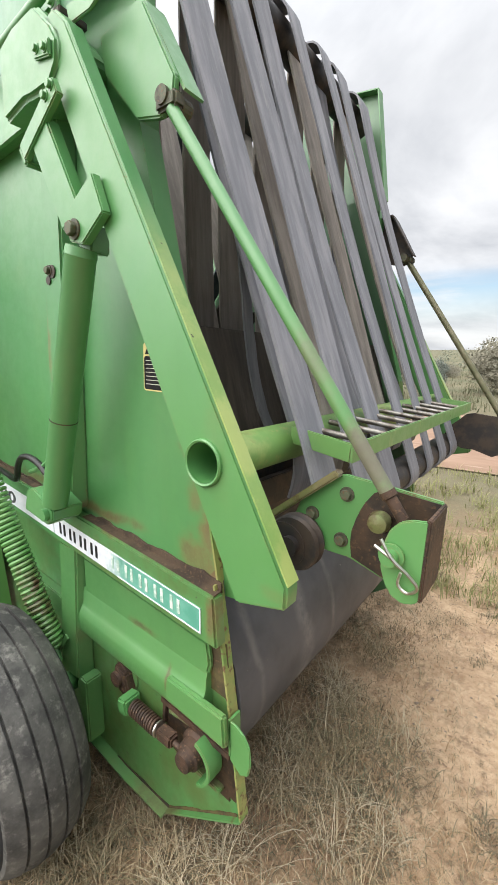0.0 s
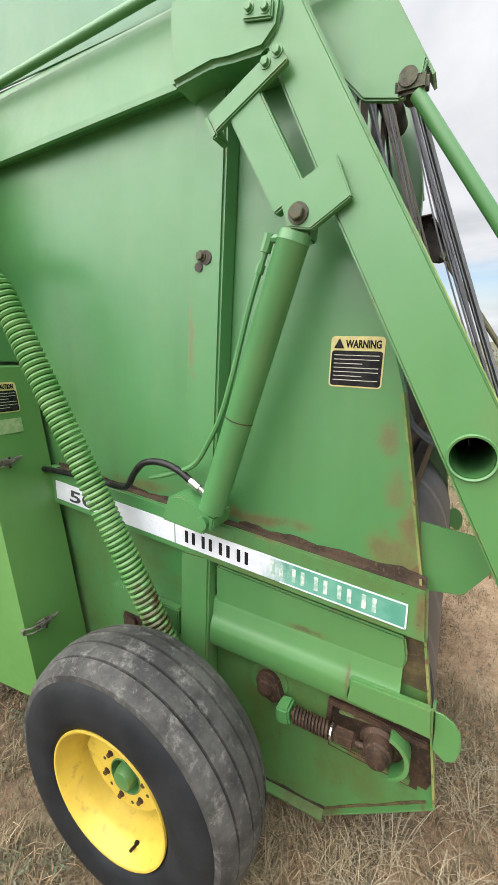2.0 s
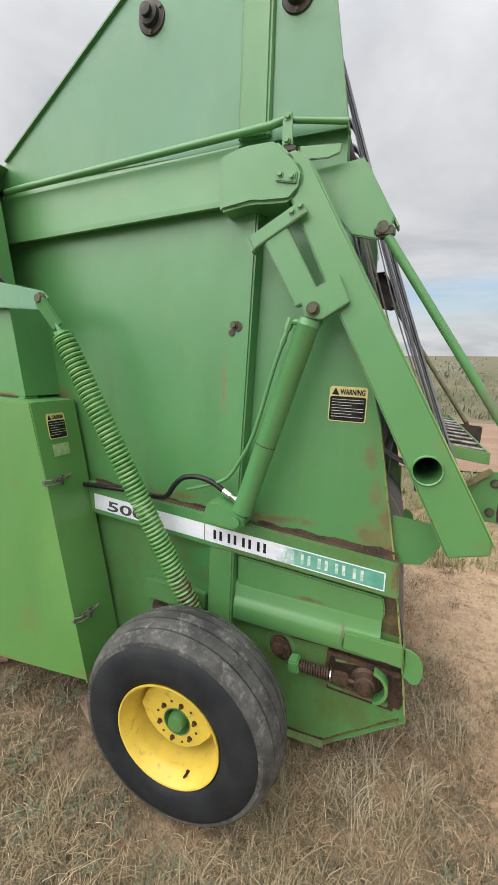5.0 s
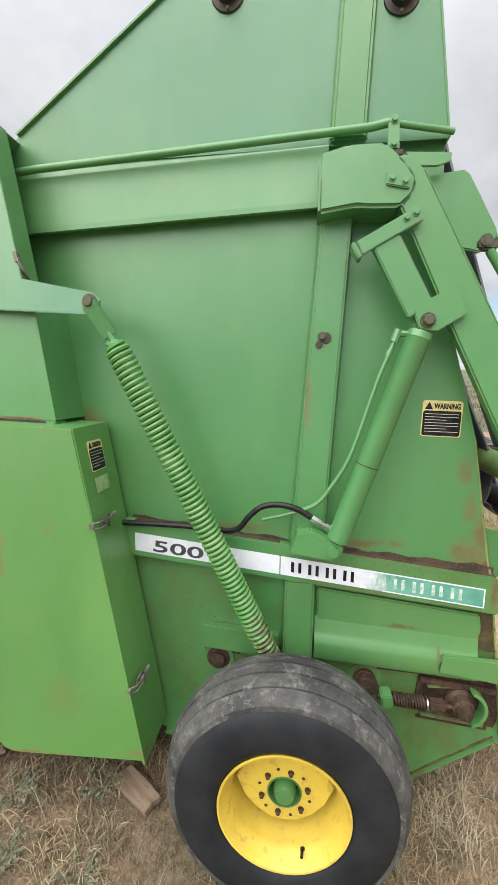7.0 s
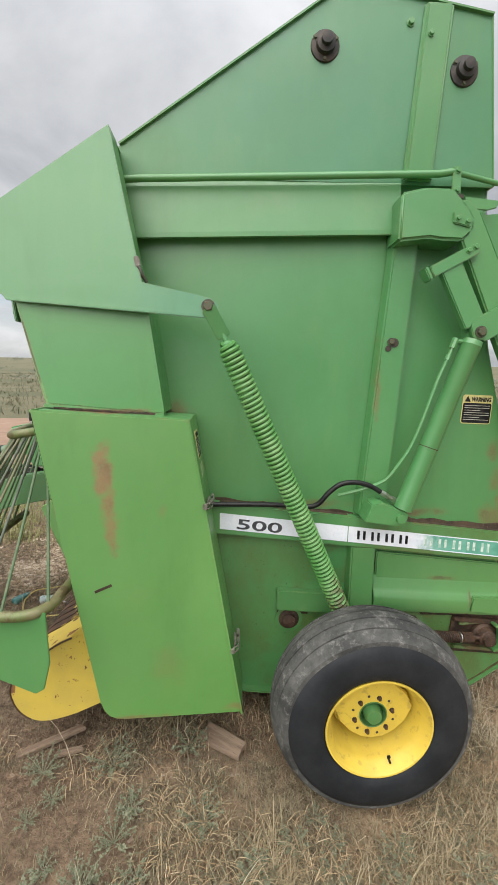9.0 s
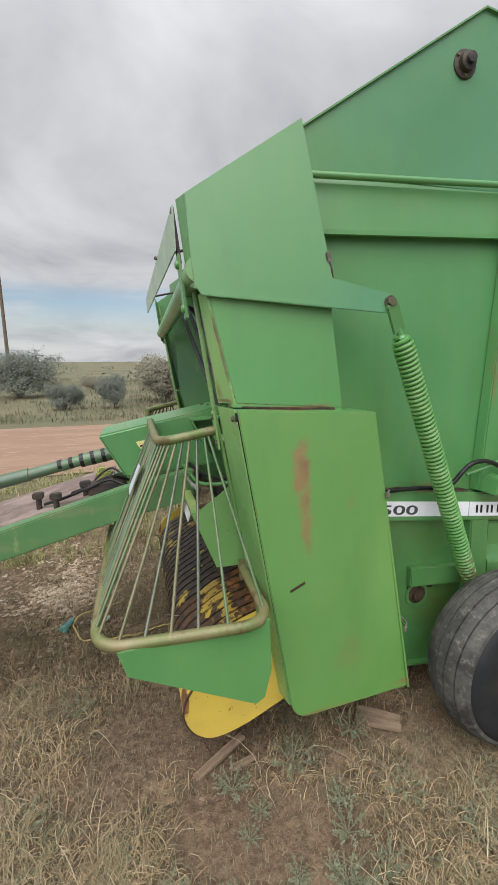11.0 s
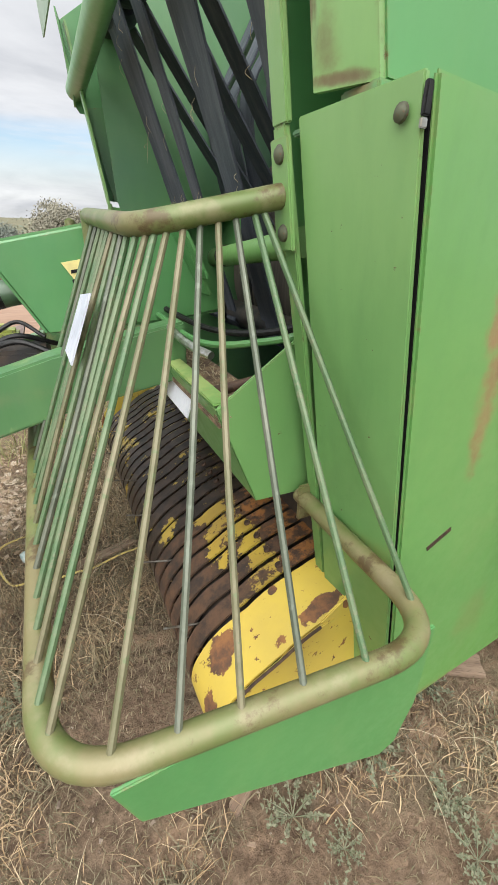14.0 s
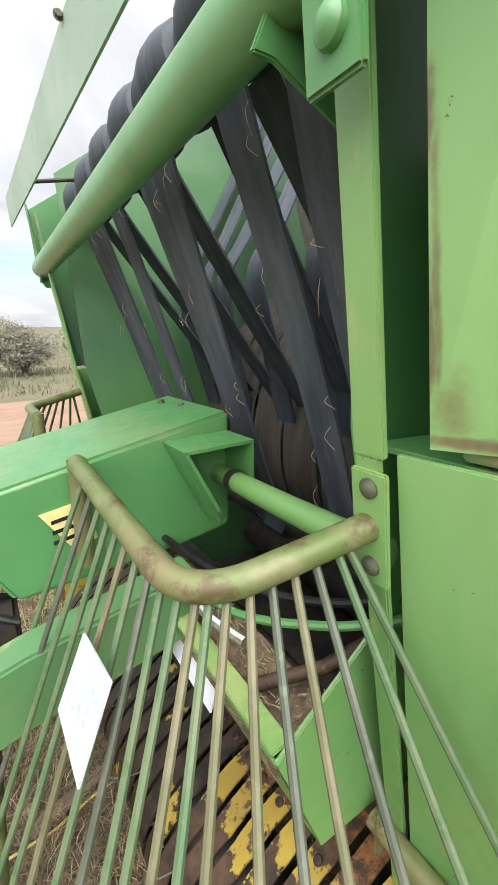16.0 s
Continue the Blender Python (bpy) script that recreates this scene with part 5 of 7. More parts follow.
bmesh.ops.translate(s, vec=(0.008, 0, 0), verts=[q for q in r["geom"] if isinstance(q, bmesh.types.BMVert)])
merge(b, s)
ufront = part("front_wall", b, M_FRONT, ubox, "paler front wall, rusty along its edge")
b = bmesh.new()
slab(b, (-1.225, UY + 0.014, 1.550), (-0.80, UY + 0.03, 1.518), (0, 0, 1), 0.014, 0.07, 0.003)
part("lower_seam", b, M_UPPER, ubox)
b = bmesh.new()
slab(b, (-1.19, UY - 0.018, 1.543), (-0.83, UY - 0.004, 1.522), (0, 0, 1), 0.010, 0.006, 0.002)
part("seam_rust", b, M_RUST, ubox)
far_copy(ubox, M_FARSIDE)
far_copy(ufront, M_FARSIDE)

# --- upper shield with its long arm
SY = -0.226
b = bmesh.new()
prism(b, [(-0.965, 2.472), (-1.357, 2.208), (-1.345, 1.99), (-1.338, 1.935), (-1.318, 1.905), (-1.28, 1.902), (-0.66, 1.862), (-0.612, 1.868), (-0.602, 1.905), (-0.628, 1.928), (-0.862, 1.975)], "y", SY, SY + 0.007, 0.002)
for q in b.verts:
    q.co.y += 0.058 * max(0.0, q.co.z - 1.90)
shield = part("upper_shield", b, M_HAZED, baler, "green upper shield drawn out into a spring arm")
mirrored(shield)
b = bmesh.new()
s = bmesh.new()
f = s.faces.new([s.verts.new(p) for p in ((-1.357, SY + 0.022, 2.208), (-1.376, -0.115, 2.221), (-1.346, -0.115, 1.955), (-1.338, SY + 0.004, 1.925))])
r = bmesh.ops.extrude_face_region(s, geom=[f])
bmesh.ops.translate(s, vec=(0.007, 0, 0), verts=[q for q in r["geom"] if isinstance(q, bmesh.types.BMVert)])
merge(b, s)
fold = part("front_fold", b, M_GREEN, shield)
mirrored(fold)
b = bmesh.new()
slab(b, (-0.967, SY + 0.078, 2.466), (-0.866, SY + 0.050, 1.977), (0, 1, 0), 0.08, 0.006)
slab(b, (-0.968, SY + 0.142, 2.464), (-1.354, SY + 0.128, 2.206), (0, 1, 0), 0.21, 0.006)
slab(b, (-1.30, SY + 0.047, 1.907), (-0.86, SY + 0.047, 1.879), (0, 1, 0), 0.08, 0.006)
part("shield_edge", b, M_GREEN, shield)
bolts([(-0.637, SY - 0.0005, 1.900)], shield, scale=1.6)
b = bmesh.new()
prism(b, [(-0.890, 2.056), (-0.872, 2.060), (-0.864, 2.026), (-0.882, 2.022)], "y", SY + 0.002, SY + 0.014, 0.003)
sweep(b, [(-0.874, SY + 0.008, 2.030), (-0.862, SY + 0.016, 2.000), (-0.852, SY + 0.030, 1.980)], 0.006, 8)
part("latch", b, M_STEEL, shield, "bare metal latch")

# --- front crossmember tube and canopy board
b = bmesh.new()
sweep(b, [(-1.325, SY + 0.01, 1.985), (-1.325, WIDE - SY - 0.01, 1.985)], 0.040, 28)
part("crossmember", b, M_CROSS, baler, "round green front crossmember", True)
b = bmesh.new()
s = bmesh.new()
f = s.faces.new([s.verts.new(p) for p in ((-1.384, -0.095, 2.068), (-1.432, WIDE + 0.12, 2.118), (-1.436, WIDE + 0.12, 2.224), (-1.388, -0.095, 2.212))])
r = bmesh.ops.extrude_face_region(s, geom=[f])
bmesh.ops.translate(s, vec=(0.006, 0, 0.002), verts=[q for q in r["geom"] if isinstance(q, bmesh.types.BMVert)])
merge(b, s)
canopy = part("canopy_board", b, M_CANOPY, baler, "pale weathered canopy board")
bolts([(-1.412, y, 2.212) for y in (0.55, 1.2)], canopy, scale=0.6)
for y in (0.30, WIDE - 0.30):
    b = bmesh.new()
    sweep(b, [(-1.395, y, 2.165), (-1.16, y, 2.215)], 0.0065, 8)
    part("canopy_stay", b, M_DARK, baler, smooth=True)
# hinge straps at the near end of the canopy
b = bmesh.new()
slab(b, (-1.385, -0.065, 2.21), (-1.365, -0.065, 2.03), (0, 1, 0), 0.05, 0.01, 0.002)
part("hinge_strap", b, M_DARK, baler)
# --- upright strap that carries the guard
b = bmesh.new()
slab(b, (-1.350, -0.055, 2.16), (-1.262, -0.055, 1.535), (0, 1, 0), 0.042, 0.010, 0.002)
strap = part("upright_strap", b, M_WORN, baler, "pale green upright strap")
mirrored(strap)
b = bmesh.new()
slab(b, (-1.372, -0.075, 2.06), (-1.350, -0.075, 1.850), (0, 1, 0), 0.062, 0.010, 0.003)
lk = part("link_plate", b, M_GREEN, strap)
RIVET_F = BOLT_X


def front_rivet(p, parent, s_=1.0):
    return again(RIVET_F, Matrix.Translation(p) @ pose(0, 0, 0, 0, 0, -90) @ Matrix.Diagonal((s_, s_, s_, 1)), parent)


for at in ((-1.374, -0.075, 2.03), (-1.359, -0.078, 1.885)):
    o = front_rivet(at, lk, 1.25)
    o.data = o.data.copy()
    o.data.materials[0] = M_GREEN
b = bmesh.new()
slab(b, (-1.262, -0.052, 1.535), (-1.090, -0.052, 0.60), (0, 1, 0), 0.034, 0.010, 0.002)
jamb = part("lower_jamb", b, M_WORN, baler)
mirrored(jamb)
b = bmesh.new()
slab(b, (-1.266, -0.058, 1.520), (-1.248, -0.058, 1.375), (0, 1, 0), 0.050, 0.008, 0.002)
gp = part("guard_plate", b, M_WORN, baler)
front_rivet((-1.266, -0.060, 1.500), gp, 1.0)
front_rivet((-1.254, -0.060, 1.400), gp, 1.0)
b = bmesh.new()
prism(b, [(-1.362, 1.918), (-1.338, 1.918), (-1.225, 1.872), (-1.205, 1.90), (-1.205, 2.03), (-1.318, 2.045), (-1.336, 1.975)], "y", 0.022, 0.030, 0.002)
part("corner_gusset", b, M_GREEN, baler)

# --- windguard: hoop, top bar and fan of rods
hoop_path = fillet([(-1.158, -0.02, 0.868), (-1.168, -0.440, 0.874), (-1.708, -0.385, 0.850), (-1.705, 0.56, 0.885)], 0.11, 10)
top_path = fillet([(-1.256, -0.056, 1.450), (-1.472, -0.014, 1.405), (-1.484, 0.472, 1.436)], 0.08, 8)
guard = new("windguard")
guard.parent = baler
b = bmesh.new()
sweep(b, hoop_path, 0.0188, 18)
part("hoop", b, M_HOOP, guard, "bent hoop tube, paint worn to bare metal", True)
b = bmesh.new()
block(b, (-1.175, -0.044, 0.815), (-1.120, -0.034, 0.905), 0.003)
part("hoop_bracket", b, M_HOOP, guard)
b = bmesh.new()
sweep(b, top_path, 0.0178, 14)
part("top_bar", b, M_HOOP, guard, "bent top bar, paint worn and dusty", True)
b = bmesh.new()
sweep(b, [(-1.484, 0.470, 1.446), (-1.486, 0.472, 1.22)], 0.0178, 12)
part("bar_leg", b, M_HOOP, guard, smooth=True)


def along(path, s_):
    """A point at the share s_ of a path's length."""
    ln = [0.0]
    for p, q in zip(path, path[1:]):
        ln.append(ln[-1] + (Vector(q) - Vector(p)).length)
    d = s_ * ln[-1]
    for i in range(len(path) - 1):
        if d <= ln[i + 1] or i == len(path) - 2:
            k_ = (d - ln[i]) / max(ln[i + 1] - ln[i], 1e-6)
            return Vector(path[i]).lerp(Vector(path[i + 1]), k_)


TOPS = [0.046, 0.067, 0.110, 0.149, 0.189, 0.226, 0.262, 0.290, 0.312, 0.345, 0.39, 0.44, 0.50, 0.56, 0.62, 0.68, 0.75, 0.83, 0.92]
FEET = [0.195, 0.28, 0.331, 0.377, 0.42, 0.462, 0.508, 0.532, 0.565, 0.596, 0.63, 0.667, 0.703, 0.739, 0.776, 0.812, 0.848, 0.884, 0.926]
rnd = random.Random(5)
FINISH = [0, 0, 2, 1, 2, 1, 1, 0, 1, 0, 0, 2, 0, 1, 0, 0, 0, 2, 0]
for a_, c_, f_ in zip(TOPS, FEET, FINISH):
    p, q = along(top_path, a_) - Vector((0, 0, 0.014)), along(hoop_path, c_) + Vector((0, 0, 0.012))
    mid = p.lerp(q, 0.5) + Vector((rnd.uniform(-0.004, 0.004), rnd.uniform(-0.004, 0.004), 0))
    b = bmesh.new()
    sweep(b, spline([p, mid, q], 4), 0.0052, 8)
    part("guard_rod", b, (M_RODG, M_BARE, M_RODB)[f_], guard, smooth=True)
b = bmesh.new()
prism(b, [(-1.640, 0.850), (-1.165, 0.874), (-1.160, 0.690), (-1.185, 0.590), (-1.215, 0.572), (-1.615, 0.765)], "y", -0.418, -0.411, 0.002)
part("hoop_plate", b, M_GREEN, guard, "flat green plate under the hoop")
b = bmesh.new()
s = bmesh.new()
f = s.faces.new([s.verts.new(p) for p in ((-1.550, 0.150, 1.298), (-1.544, 0.035, 1.312), (-1.590, 0.030, 1.203), (-1.592, 0.150, 1.201))])
r = bmesh.ops.extrude_face_region(s, geom=[f])
bmesh.ops.translate(s, vec=(0.0025, 0, -0.001), verts=[q for q in r["geom"] if isinstance(q, bmesh.types.BMVert)])
merge(b, s)
part("reflector", b, speckled("faded_reflector_sheet", (0.50, 0.53, 0.60), (0.42, 0.45, 0.52), 14, 0.5, third=(0.36, 0.38, 0.42), bump=0.1), guard, "faded white reflector plate")
far_guard = new("windguard")
far_guard.parent = baler
far_guard.matrix_basis = Matrix.Translation((0, WIDE, 0)) @ Matrix.Diagonal((1, -1, 1, 1))
for o in list(guard.children):
    if o.name.split(".")[0] != "reflector":
        again(o, o.matrix_basis.copy(), far_guard)

# --- pickup: drum of rounded bands with tines between
PX, PZ = -1.270, 0.410
pickup = new("pickup")
pickup.parent = baler
BAND = spline([(-1.03, 0, 0.668), (-1.135, 0, 0.637), (-1.224, 0, 0.600), (-1.285, 0, 0.560), (-1.36, 0, 0.515), (-1.415, 0, 0.455), (-1.440, 0, 0.385), (-1.425, 0, 0.315), (-1.38, 0, 0.262), (-1.31, 0, 0.243), (-1.20, 0, 0.270), (-1.10, 0, 0.315)], 4)
y = -0.0005
i = 0
while y < WIDE - 0.05:
    w = 0.0495
    b = bmesh.new()
    ribbon(b, [(p.x, y + w / 2, p.z) for p in BAND], w, 0.006, 0, i)
    part("pickup_band", b, M_BAND_Y if i < 6 else M_BAND_R, pickup, "", True)
    if i < 12:
        b = bmesh.new()
        lathe(b, [(0.0, 0.005), (0.008, 0.0045), (0.010, 0.002), (0.011, -0.004), (0.0, -0.004)], (0, 0, 0), 10, "z")
        bolt_ = part("band_bolt", b, M_RUST, pickup, smooth=True)
        bolt_.matrix_basis = Matrix.Translation((-1.178, y + w / 2, 0.6255)) @ pose(0, 0, 0, 0, -22, 0)
    if i % 2 == 0:
        b = bmesh.new()
        a_ = radians(150 + 37 * (i % 4))
        c0 = Vector((PX + 0.12 * math.cos(a_), y + w + 0.008, PZ + 0.12 * math.sin(a_)))
        c1 = Vector((PX + 0.235 * math.cos(a_ + 0.12), y + w + 0.008, PZ + 0.235 * math.sin(a_ + 0.12)))
        sweep(b, [c0, c1], 0.003, 6)
        part("tine", b, M_STEEL, pickup)
    y += 0.0655
    i += 1
b = bmesh.new()
ribbon(b, [(p.x, -0.0945, p.z) for p in BAND], 0.155, 0.006, 0, 3)
part("end_band", b, M_YEND, pickup, "wide yellow end band with brown rust patches", True)
b = bmesh.new()
sweep(b, [(PX, -0.165, PZ), (PX, WIDE - 0.02, PZ)], 0.125, 20)
part("drum_core", b, M_DARK, pickup, smooth=True)

# yellow end shield: closes the drum and stands up behind it
YSH = [(p.x, p.z) for p in BAND[5:]] + [(-1.025, 0.350), (-1.035, 0.47), (-1.045, 0.60), (-1.062, 0.69), (-1.078, 0.708), (-1.106, 0.696), (-1.19, 0.628)]
b = bmesh.new()
prism(b, YSH, "y", -0.181, -0.174, 0.0025)
ysh = part("end_shield", b, M_YEND, pickup, "yellow pickup end shield with rust flecks")
mirrored(ysh).parent = pickup
b = bmesh.new()
sweep(b, [(p.x, -0.181, p.z) for p in BAND[6:34]], 0.004, 6)
part("shield_rim", b, M_RUST, pickup)
b = bmesh.new()
prism(b, [(-1.04, 0.72), (-0.95, 0.74), (-0.92, 0.48), (-1.00, 0.42)], "y", -0.17, -0.06, 0.004)
part("pickup_mount", b, M_DARK, pickup)
b = bmesh.new()
block(b, (-1.05, -0.03, 0.42), (-0.98, WIDE, 0.86), 0.01)
part("pickup_back", b, M_DARK, pickup)

# --- feed tray behind the pickup
b = bmesh.new()
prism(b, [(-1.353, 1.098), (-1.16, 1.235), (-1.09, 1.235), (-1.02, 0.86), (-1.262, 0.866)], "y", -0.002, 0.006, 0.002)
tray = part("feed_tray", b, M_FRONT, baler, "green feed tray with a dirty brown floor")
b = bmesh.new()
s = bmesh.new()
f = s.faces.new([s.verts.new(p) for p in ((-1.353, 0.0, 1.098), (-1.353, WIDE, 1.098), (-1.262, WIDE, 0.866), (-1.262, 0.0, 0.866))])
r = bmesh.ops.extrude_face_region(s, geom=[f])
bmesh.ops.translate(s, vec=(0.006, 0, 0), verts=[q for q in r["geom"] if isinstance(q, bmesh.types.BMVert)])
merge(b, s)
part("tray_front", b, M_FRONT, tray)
b = bmesh.new()
slab(b, (-1.335, 0.008, 1.106), (-1.335, WIDE, 1.106), (1, 0, 0.15), 0.036, 0.006, 0.002)
part("tray_lip", b, M_EDGE, tray, "pale worn lip of the tray")
# dark sheet added where the feed opening is only black with shade
b = bmesh.new()
prism(b, [(-1.215, 1.075), (-1.205, 1.075), (-1.03, 0.80), (-1.04, 0.80)], "y", 0.012, WIDE - 0.012)
part("throat_plate", b, M_DARK, tray, "dark sheet for the shade in the feed throat")
M_CHAFF = speckled("chopped_straw", (0.30, 0.24, 0.15), (0.42, 0.35, 0.23), 40, 0.9)
b = bmesh.new()
slab(b, (-1.345, 0.02, 1.075), (-1.02, 0.02, 1.12), (0, 1, 0), 0.02, 0.01)
slab(b, (-1.275, WIDE / 2, 1.06), (-1.276, WIDE / 2, 1.07), (0, 1, 0), WIDE - 0.02, 0.135)
part("tray_floor", b, speckled("chaff_and_dirt", (0.13, 0.085, 0.055), (0.26, 0.18, 0.11), 18, 0.9, bump=0.8, dist=0.01, third=(0.34, 0.27, 0.17)), tray, "dirty tray floor with chaff")
b = bmesh.new()
slab(b, (-1.330, 0.20, 1.03), (-1.322, 0.62, 1.02), (0.35, 0, 1), 0.055, 0.004)
o = part("white_strip", b, M_WHITE, tray)
o.location = (-0.012, 0, 0)
b = bmesh.new()
sweep(b, [(-1.30, 0.14, 1.085), (-1.20, 0.07, 1.125), (-1.10, 0.02, 1.185)], 0.012, 10)
part("rusty_bar", b, M_RUST, tray, "rusty bar across the tray", True)
rnd = random.Random(77)
b = bmesh.new()
for i in range(260):
    x_, y_ = rnd.uniform(-1.335, -1.215), rnd.uniform(0.02, 0.9)
    a_, l_ = rnd.uniform(0, 6.28), rnd.uniform(0.012, 0.04)
    p = Vector((x_, y_, 1.073 + rnd.uniform(0, 0.012)))
    q = p + Vector((l_ * math.cos(a_) * 0.6, l_ * math.sin(a_), rnd.uniform(-0.003, 0.012)))
    sweep(b, [p, q], 0.0012, 4)
tagged(part("chaff", b, M_CHAFF, tray, "chopped straw caught in the tray"), kind="stuff")
for k_, (r_, mat, pts) in enumerate(((0.008, M_GREEN, [(-1.12, -0.02, 1.24), (-1.20, 0.08, 1.20), (-1.29, 0.25, 1.17), (-1.33, 0.5, 1.2)]), (0.008, M_HOSE, [(-1.10, 0.0, 1.26), (-1.17, 0.12, 1.21), (-1.25, 0.3, 1.19), (-1.32, 0.55, 1.22)]), (0.010, M_CHROME, [(-1.30, 0.16, 1.16), (-1.325, 0.24, 1.17), (-1.34, 0.36, 1.19)]))):
    b = bmesh.new()
    sweep(b, spline(pts, 6), r_, 8)
    part("oil_line", b, mat, tray, smooth=True)

# --- drive housing, shaft and tongue
b = bmesh.new()
prism(b, [(-1.122, 1.498), (-1.735, 1.375), (-1.620, 1.160), (-1.262, 1.180), (-1.130, 1.20)], "y", 0.500, 0.880, 0.010, 3)
housing = part("drive_housing", b, M_HOUSE, baler, "green sheet-metal drive housing", True)
for x, y_ in ((-1.18, 0.80), (-1.16, 0.70)):
    again(BOLT, Matrix.Translation((x, y_, 1.487)) @ pose(0, 0, 0, -90, 0, 0) @ Matrix.Diagonal((0.8, 0.8, 0.8, 1)), housing)
b = bmesh.new()
prism(b, [(-1.560, 1.335), (-1.470, 1.350), (-1.455, 1.26), (-1.500, 1.24)], "y", 0.4965, 0.4995)
lab = part("housing_label", b, M_DECALY, housing, "yellow safety label")
b = bmesh.new()
for i in range(3):
    prism(b, [(-1.54, 1.318 - i * 0.022), (-1.48, 1.328 - i * 0.022), (-1.48, 1.320 - i * 0.022), (-1.54, 1.310 - i * 0.022)], "y", 0.4955, 0.4966)
part("label_lines", b, M_INK, lab)
b = bmesh.new()
prism(b, [(-1.298, 1.446), (-1.131, 1.450), (-1.131, 1.443), (-1.290, 1.439)], "y", 0.38, 0.50)
prism(b, [(-1.298, 1.446), (-1.205, 1.255), (-1.198, 1.258), (-1.290, 1.446)], "y", 0.42, 0.50)
prism(b, [(-1.298, 1.446), (-1.225, 1.30), (-1.218, 1.303), (-1.290, 1.446)], "y", 0.38, 0.42)
prism(b, [(-1.137, 1.450), (-1.131, 1.450), (-1.131, 1.36), (-1.137, 1.36)], "y", 0.38, 0.50)
part("shaft_hood", b, M_GREEN, housing)
b = bmesh.new()
sweep(b, [(-1.155, 0.505, 1.345), (-1.185, 0.20, 1.368), (-1.205, -0.04, 1.388)], 0.024, 16)
shaft = part("drive_shaft", b, M_WORN, baler, "round green drive shaft", True)
b = bmesh.new()
sweep(b, [(-1.163, 0.42, 1.352), (-1.166, 0.39, 1.354)], 0.0255, 16)
part("shaft_ring", b, M_DARK, shaft, smooth=True)
# tongue: two rails and a dirty deck plate
b = bmesh.new()
prism(b, [(-1.30, 1.205), (-1.62, 1.145), (-2.20, 0.985), (-3.5, 0.63), (-3.5, 0.50), (-2.20, 0.850), (-1.62, 1.0), (-1.30, 1.06)], "y", 0.345, 0.425, 0.006)
trail = part("tongue_rail", b, M_TONGUE, baler, "green tongue rail")
far_rail = mirrored(trail)
far_rail.matrix_basis = Matrix.Translation((0, 0, -0.085)) @ far_rail.matrix_basis
b = bmesh.new()
prism(b, [(-1.70, 1.095), (-3.3, 0.675), (-3.3, 0.663), (-1.70, 1.083)], "y", 0.43, WIDE - 0.43)
deck_plate = part("tongue_deck", b, speckled("dusty_steel_deck", (0.16, 0.115, 0.10), (0.25, 0.19, 0.17), 8, 0.8, bump=0.3), baler, "dusty brown tongue deck plate")
for x, y_, h in ((-1.95, 0.52, 0.05), (-2.25, 0.50, 0.05), (-2.05, 0.62, 0.06), (-1.82, 0.58, 0.05)):
    z_ = 1.095 - 0.2625 * (-1.70 - x)
    b = bmesh.new()
    sweep(b, [(x, y_, z_ - 0.01), (x, y_, z_ + h)], 0.014, 8)
    block(b, (x - 0.025, y_ - 0.02, z_ + h - 0.005), (x + 0.025, y_ + 0.02, z_ + h + 0.025), 0.004)
    part("deck_peg", b, M_DARK, deck_plate)
for r_, pts in ((0.008, [(-1.62, 0.50, 1.12), (-1.70, 0.52, 1.15), (-1.80, 0.50, 1.12), (-1.92, 0.56, 1.065), (-2.02, 0.60, 1.030)]), (0.007, [(-1.60, 0.60, 1.12), (-1.70, 0.57, 1.155), (-1.79, 0.60, 1.11), (-1.90, 0.66, 1.060)]), (0.006, [(-1.63, 0.66, 1.13), (-1.70, 0.70, 1.17), (-1.78, 0.68, 1.12), (-1.76, 0.62, 1.10)])):
    b = bmesh.new()
    sweep(b, spline(pts, 6), r_, 8)
    part("tongue_hose", b, M_HOSE, baler, "black hydraulic hose on the tongue", True)
b = bmesh.new()
block(b, (-1.80, 0.50, 1.07), (-1.62, 0.62, 1.13), 0.01)
part("coupling_block", b, M_DARK, baler)
b = bmesh.new()
block(b, (-1.80, 0.88, 1.060), (-1.71, 0.96, 1.115), 0.010)
block(b, (-1.785, 0.895, 1.112), (-1.745, 0.945, 1.130), 0.006)
part("yellow_block", b, speckled("faded_yellow_green_paint", (0.30, 0.33, 0.07), (0.22, 0.27, 0.065), 14, 0.5, third=(0.10, 0.10, 0.05)), baler)
b = bmesh.new()
sweep(b, [(-1.66, 0.71, 1.255), (-1.85, 0.71, 1.22), (-1.851, 0.71, 1.22), (-2.10, 0.71, 1.165), (-2.101, 0.71, 1.165), (-3.6, 0.71, 0.86)], [0.036, 0.036, 0.029, 0.029, 0.034, 0.034], 18)
part("pto_shaft", b, M_PTO, baler, "green drive-line tube", True)
for k_ in range(5):
    x = -1.72 - k_ * 0.055
    z_ = 1.255 - 0.184 * (-1.66 - x)
    b = bmesh.new()
    sweep(b, [(x, 0.71, z_), (x - 0.02, 0.71, z_ - 0.0037)], 0.0375 if x > -1.85 else 0.0305, 14)
    part("shaft_band", b, M_HOSE, baler)
b = bmesh.new()
slab(b, (-3.45, WIDE / 2, 0.56), (-3.9, WIDE / 2, 0.50), (0, 0, 1), 0.10, 0.12, 0.01)
part("hitch_clevis", b, M_GREEN, baler)
b = bmesh.new()
sweep(b, [(-3.55, 0.5, 0.60), (-3.55, 0.5, 0.02)], 0.03, 14)
lathe(b, [(0.09, 0.0), (0.09, 0.012), (0.03, 0.03)], (-3.55, 0.5, 0.0), 20, "z")
part("jack_stand", b, M_GREEN, baler)

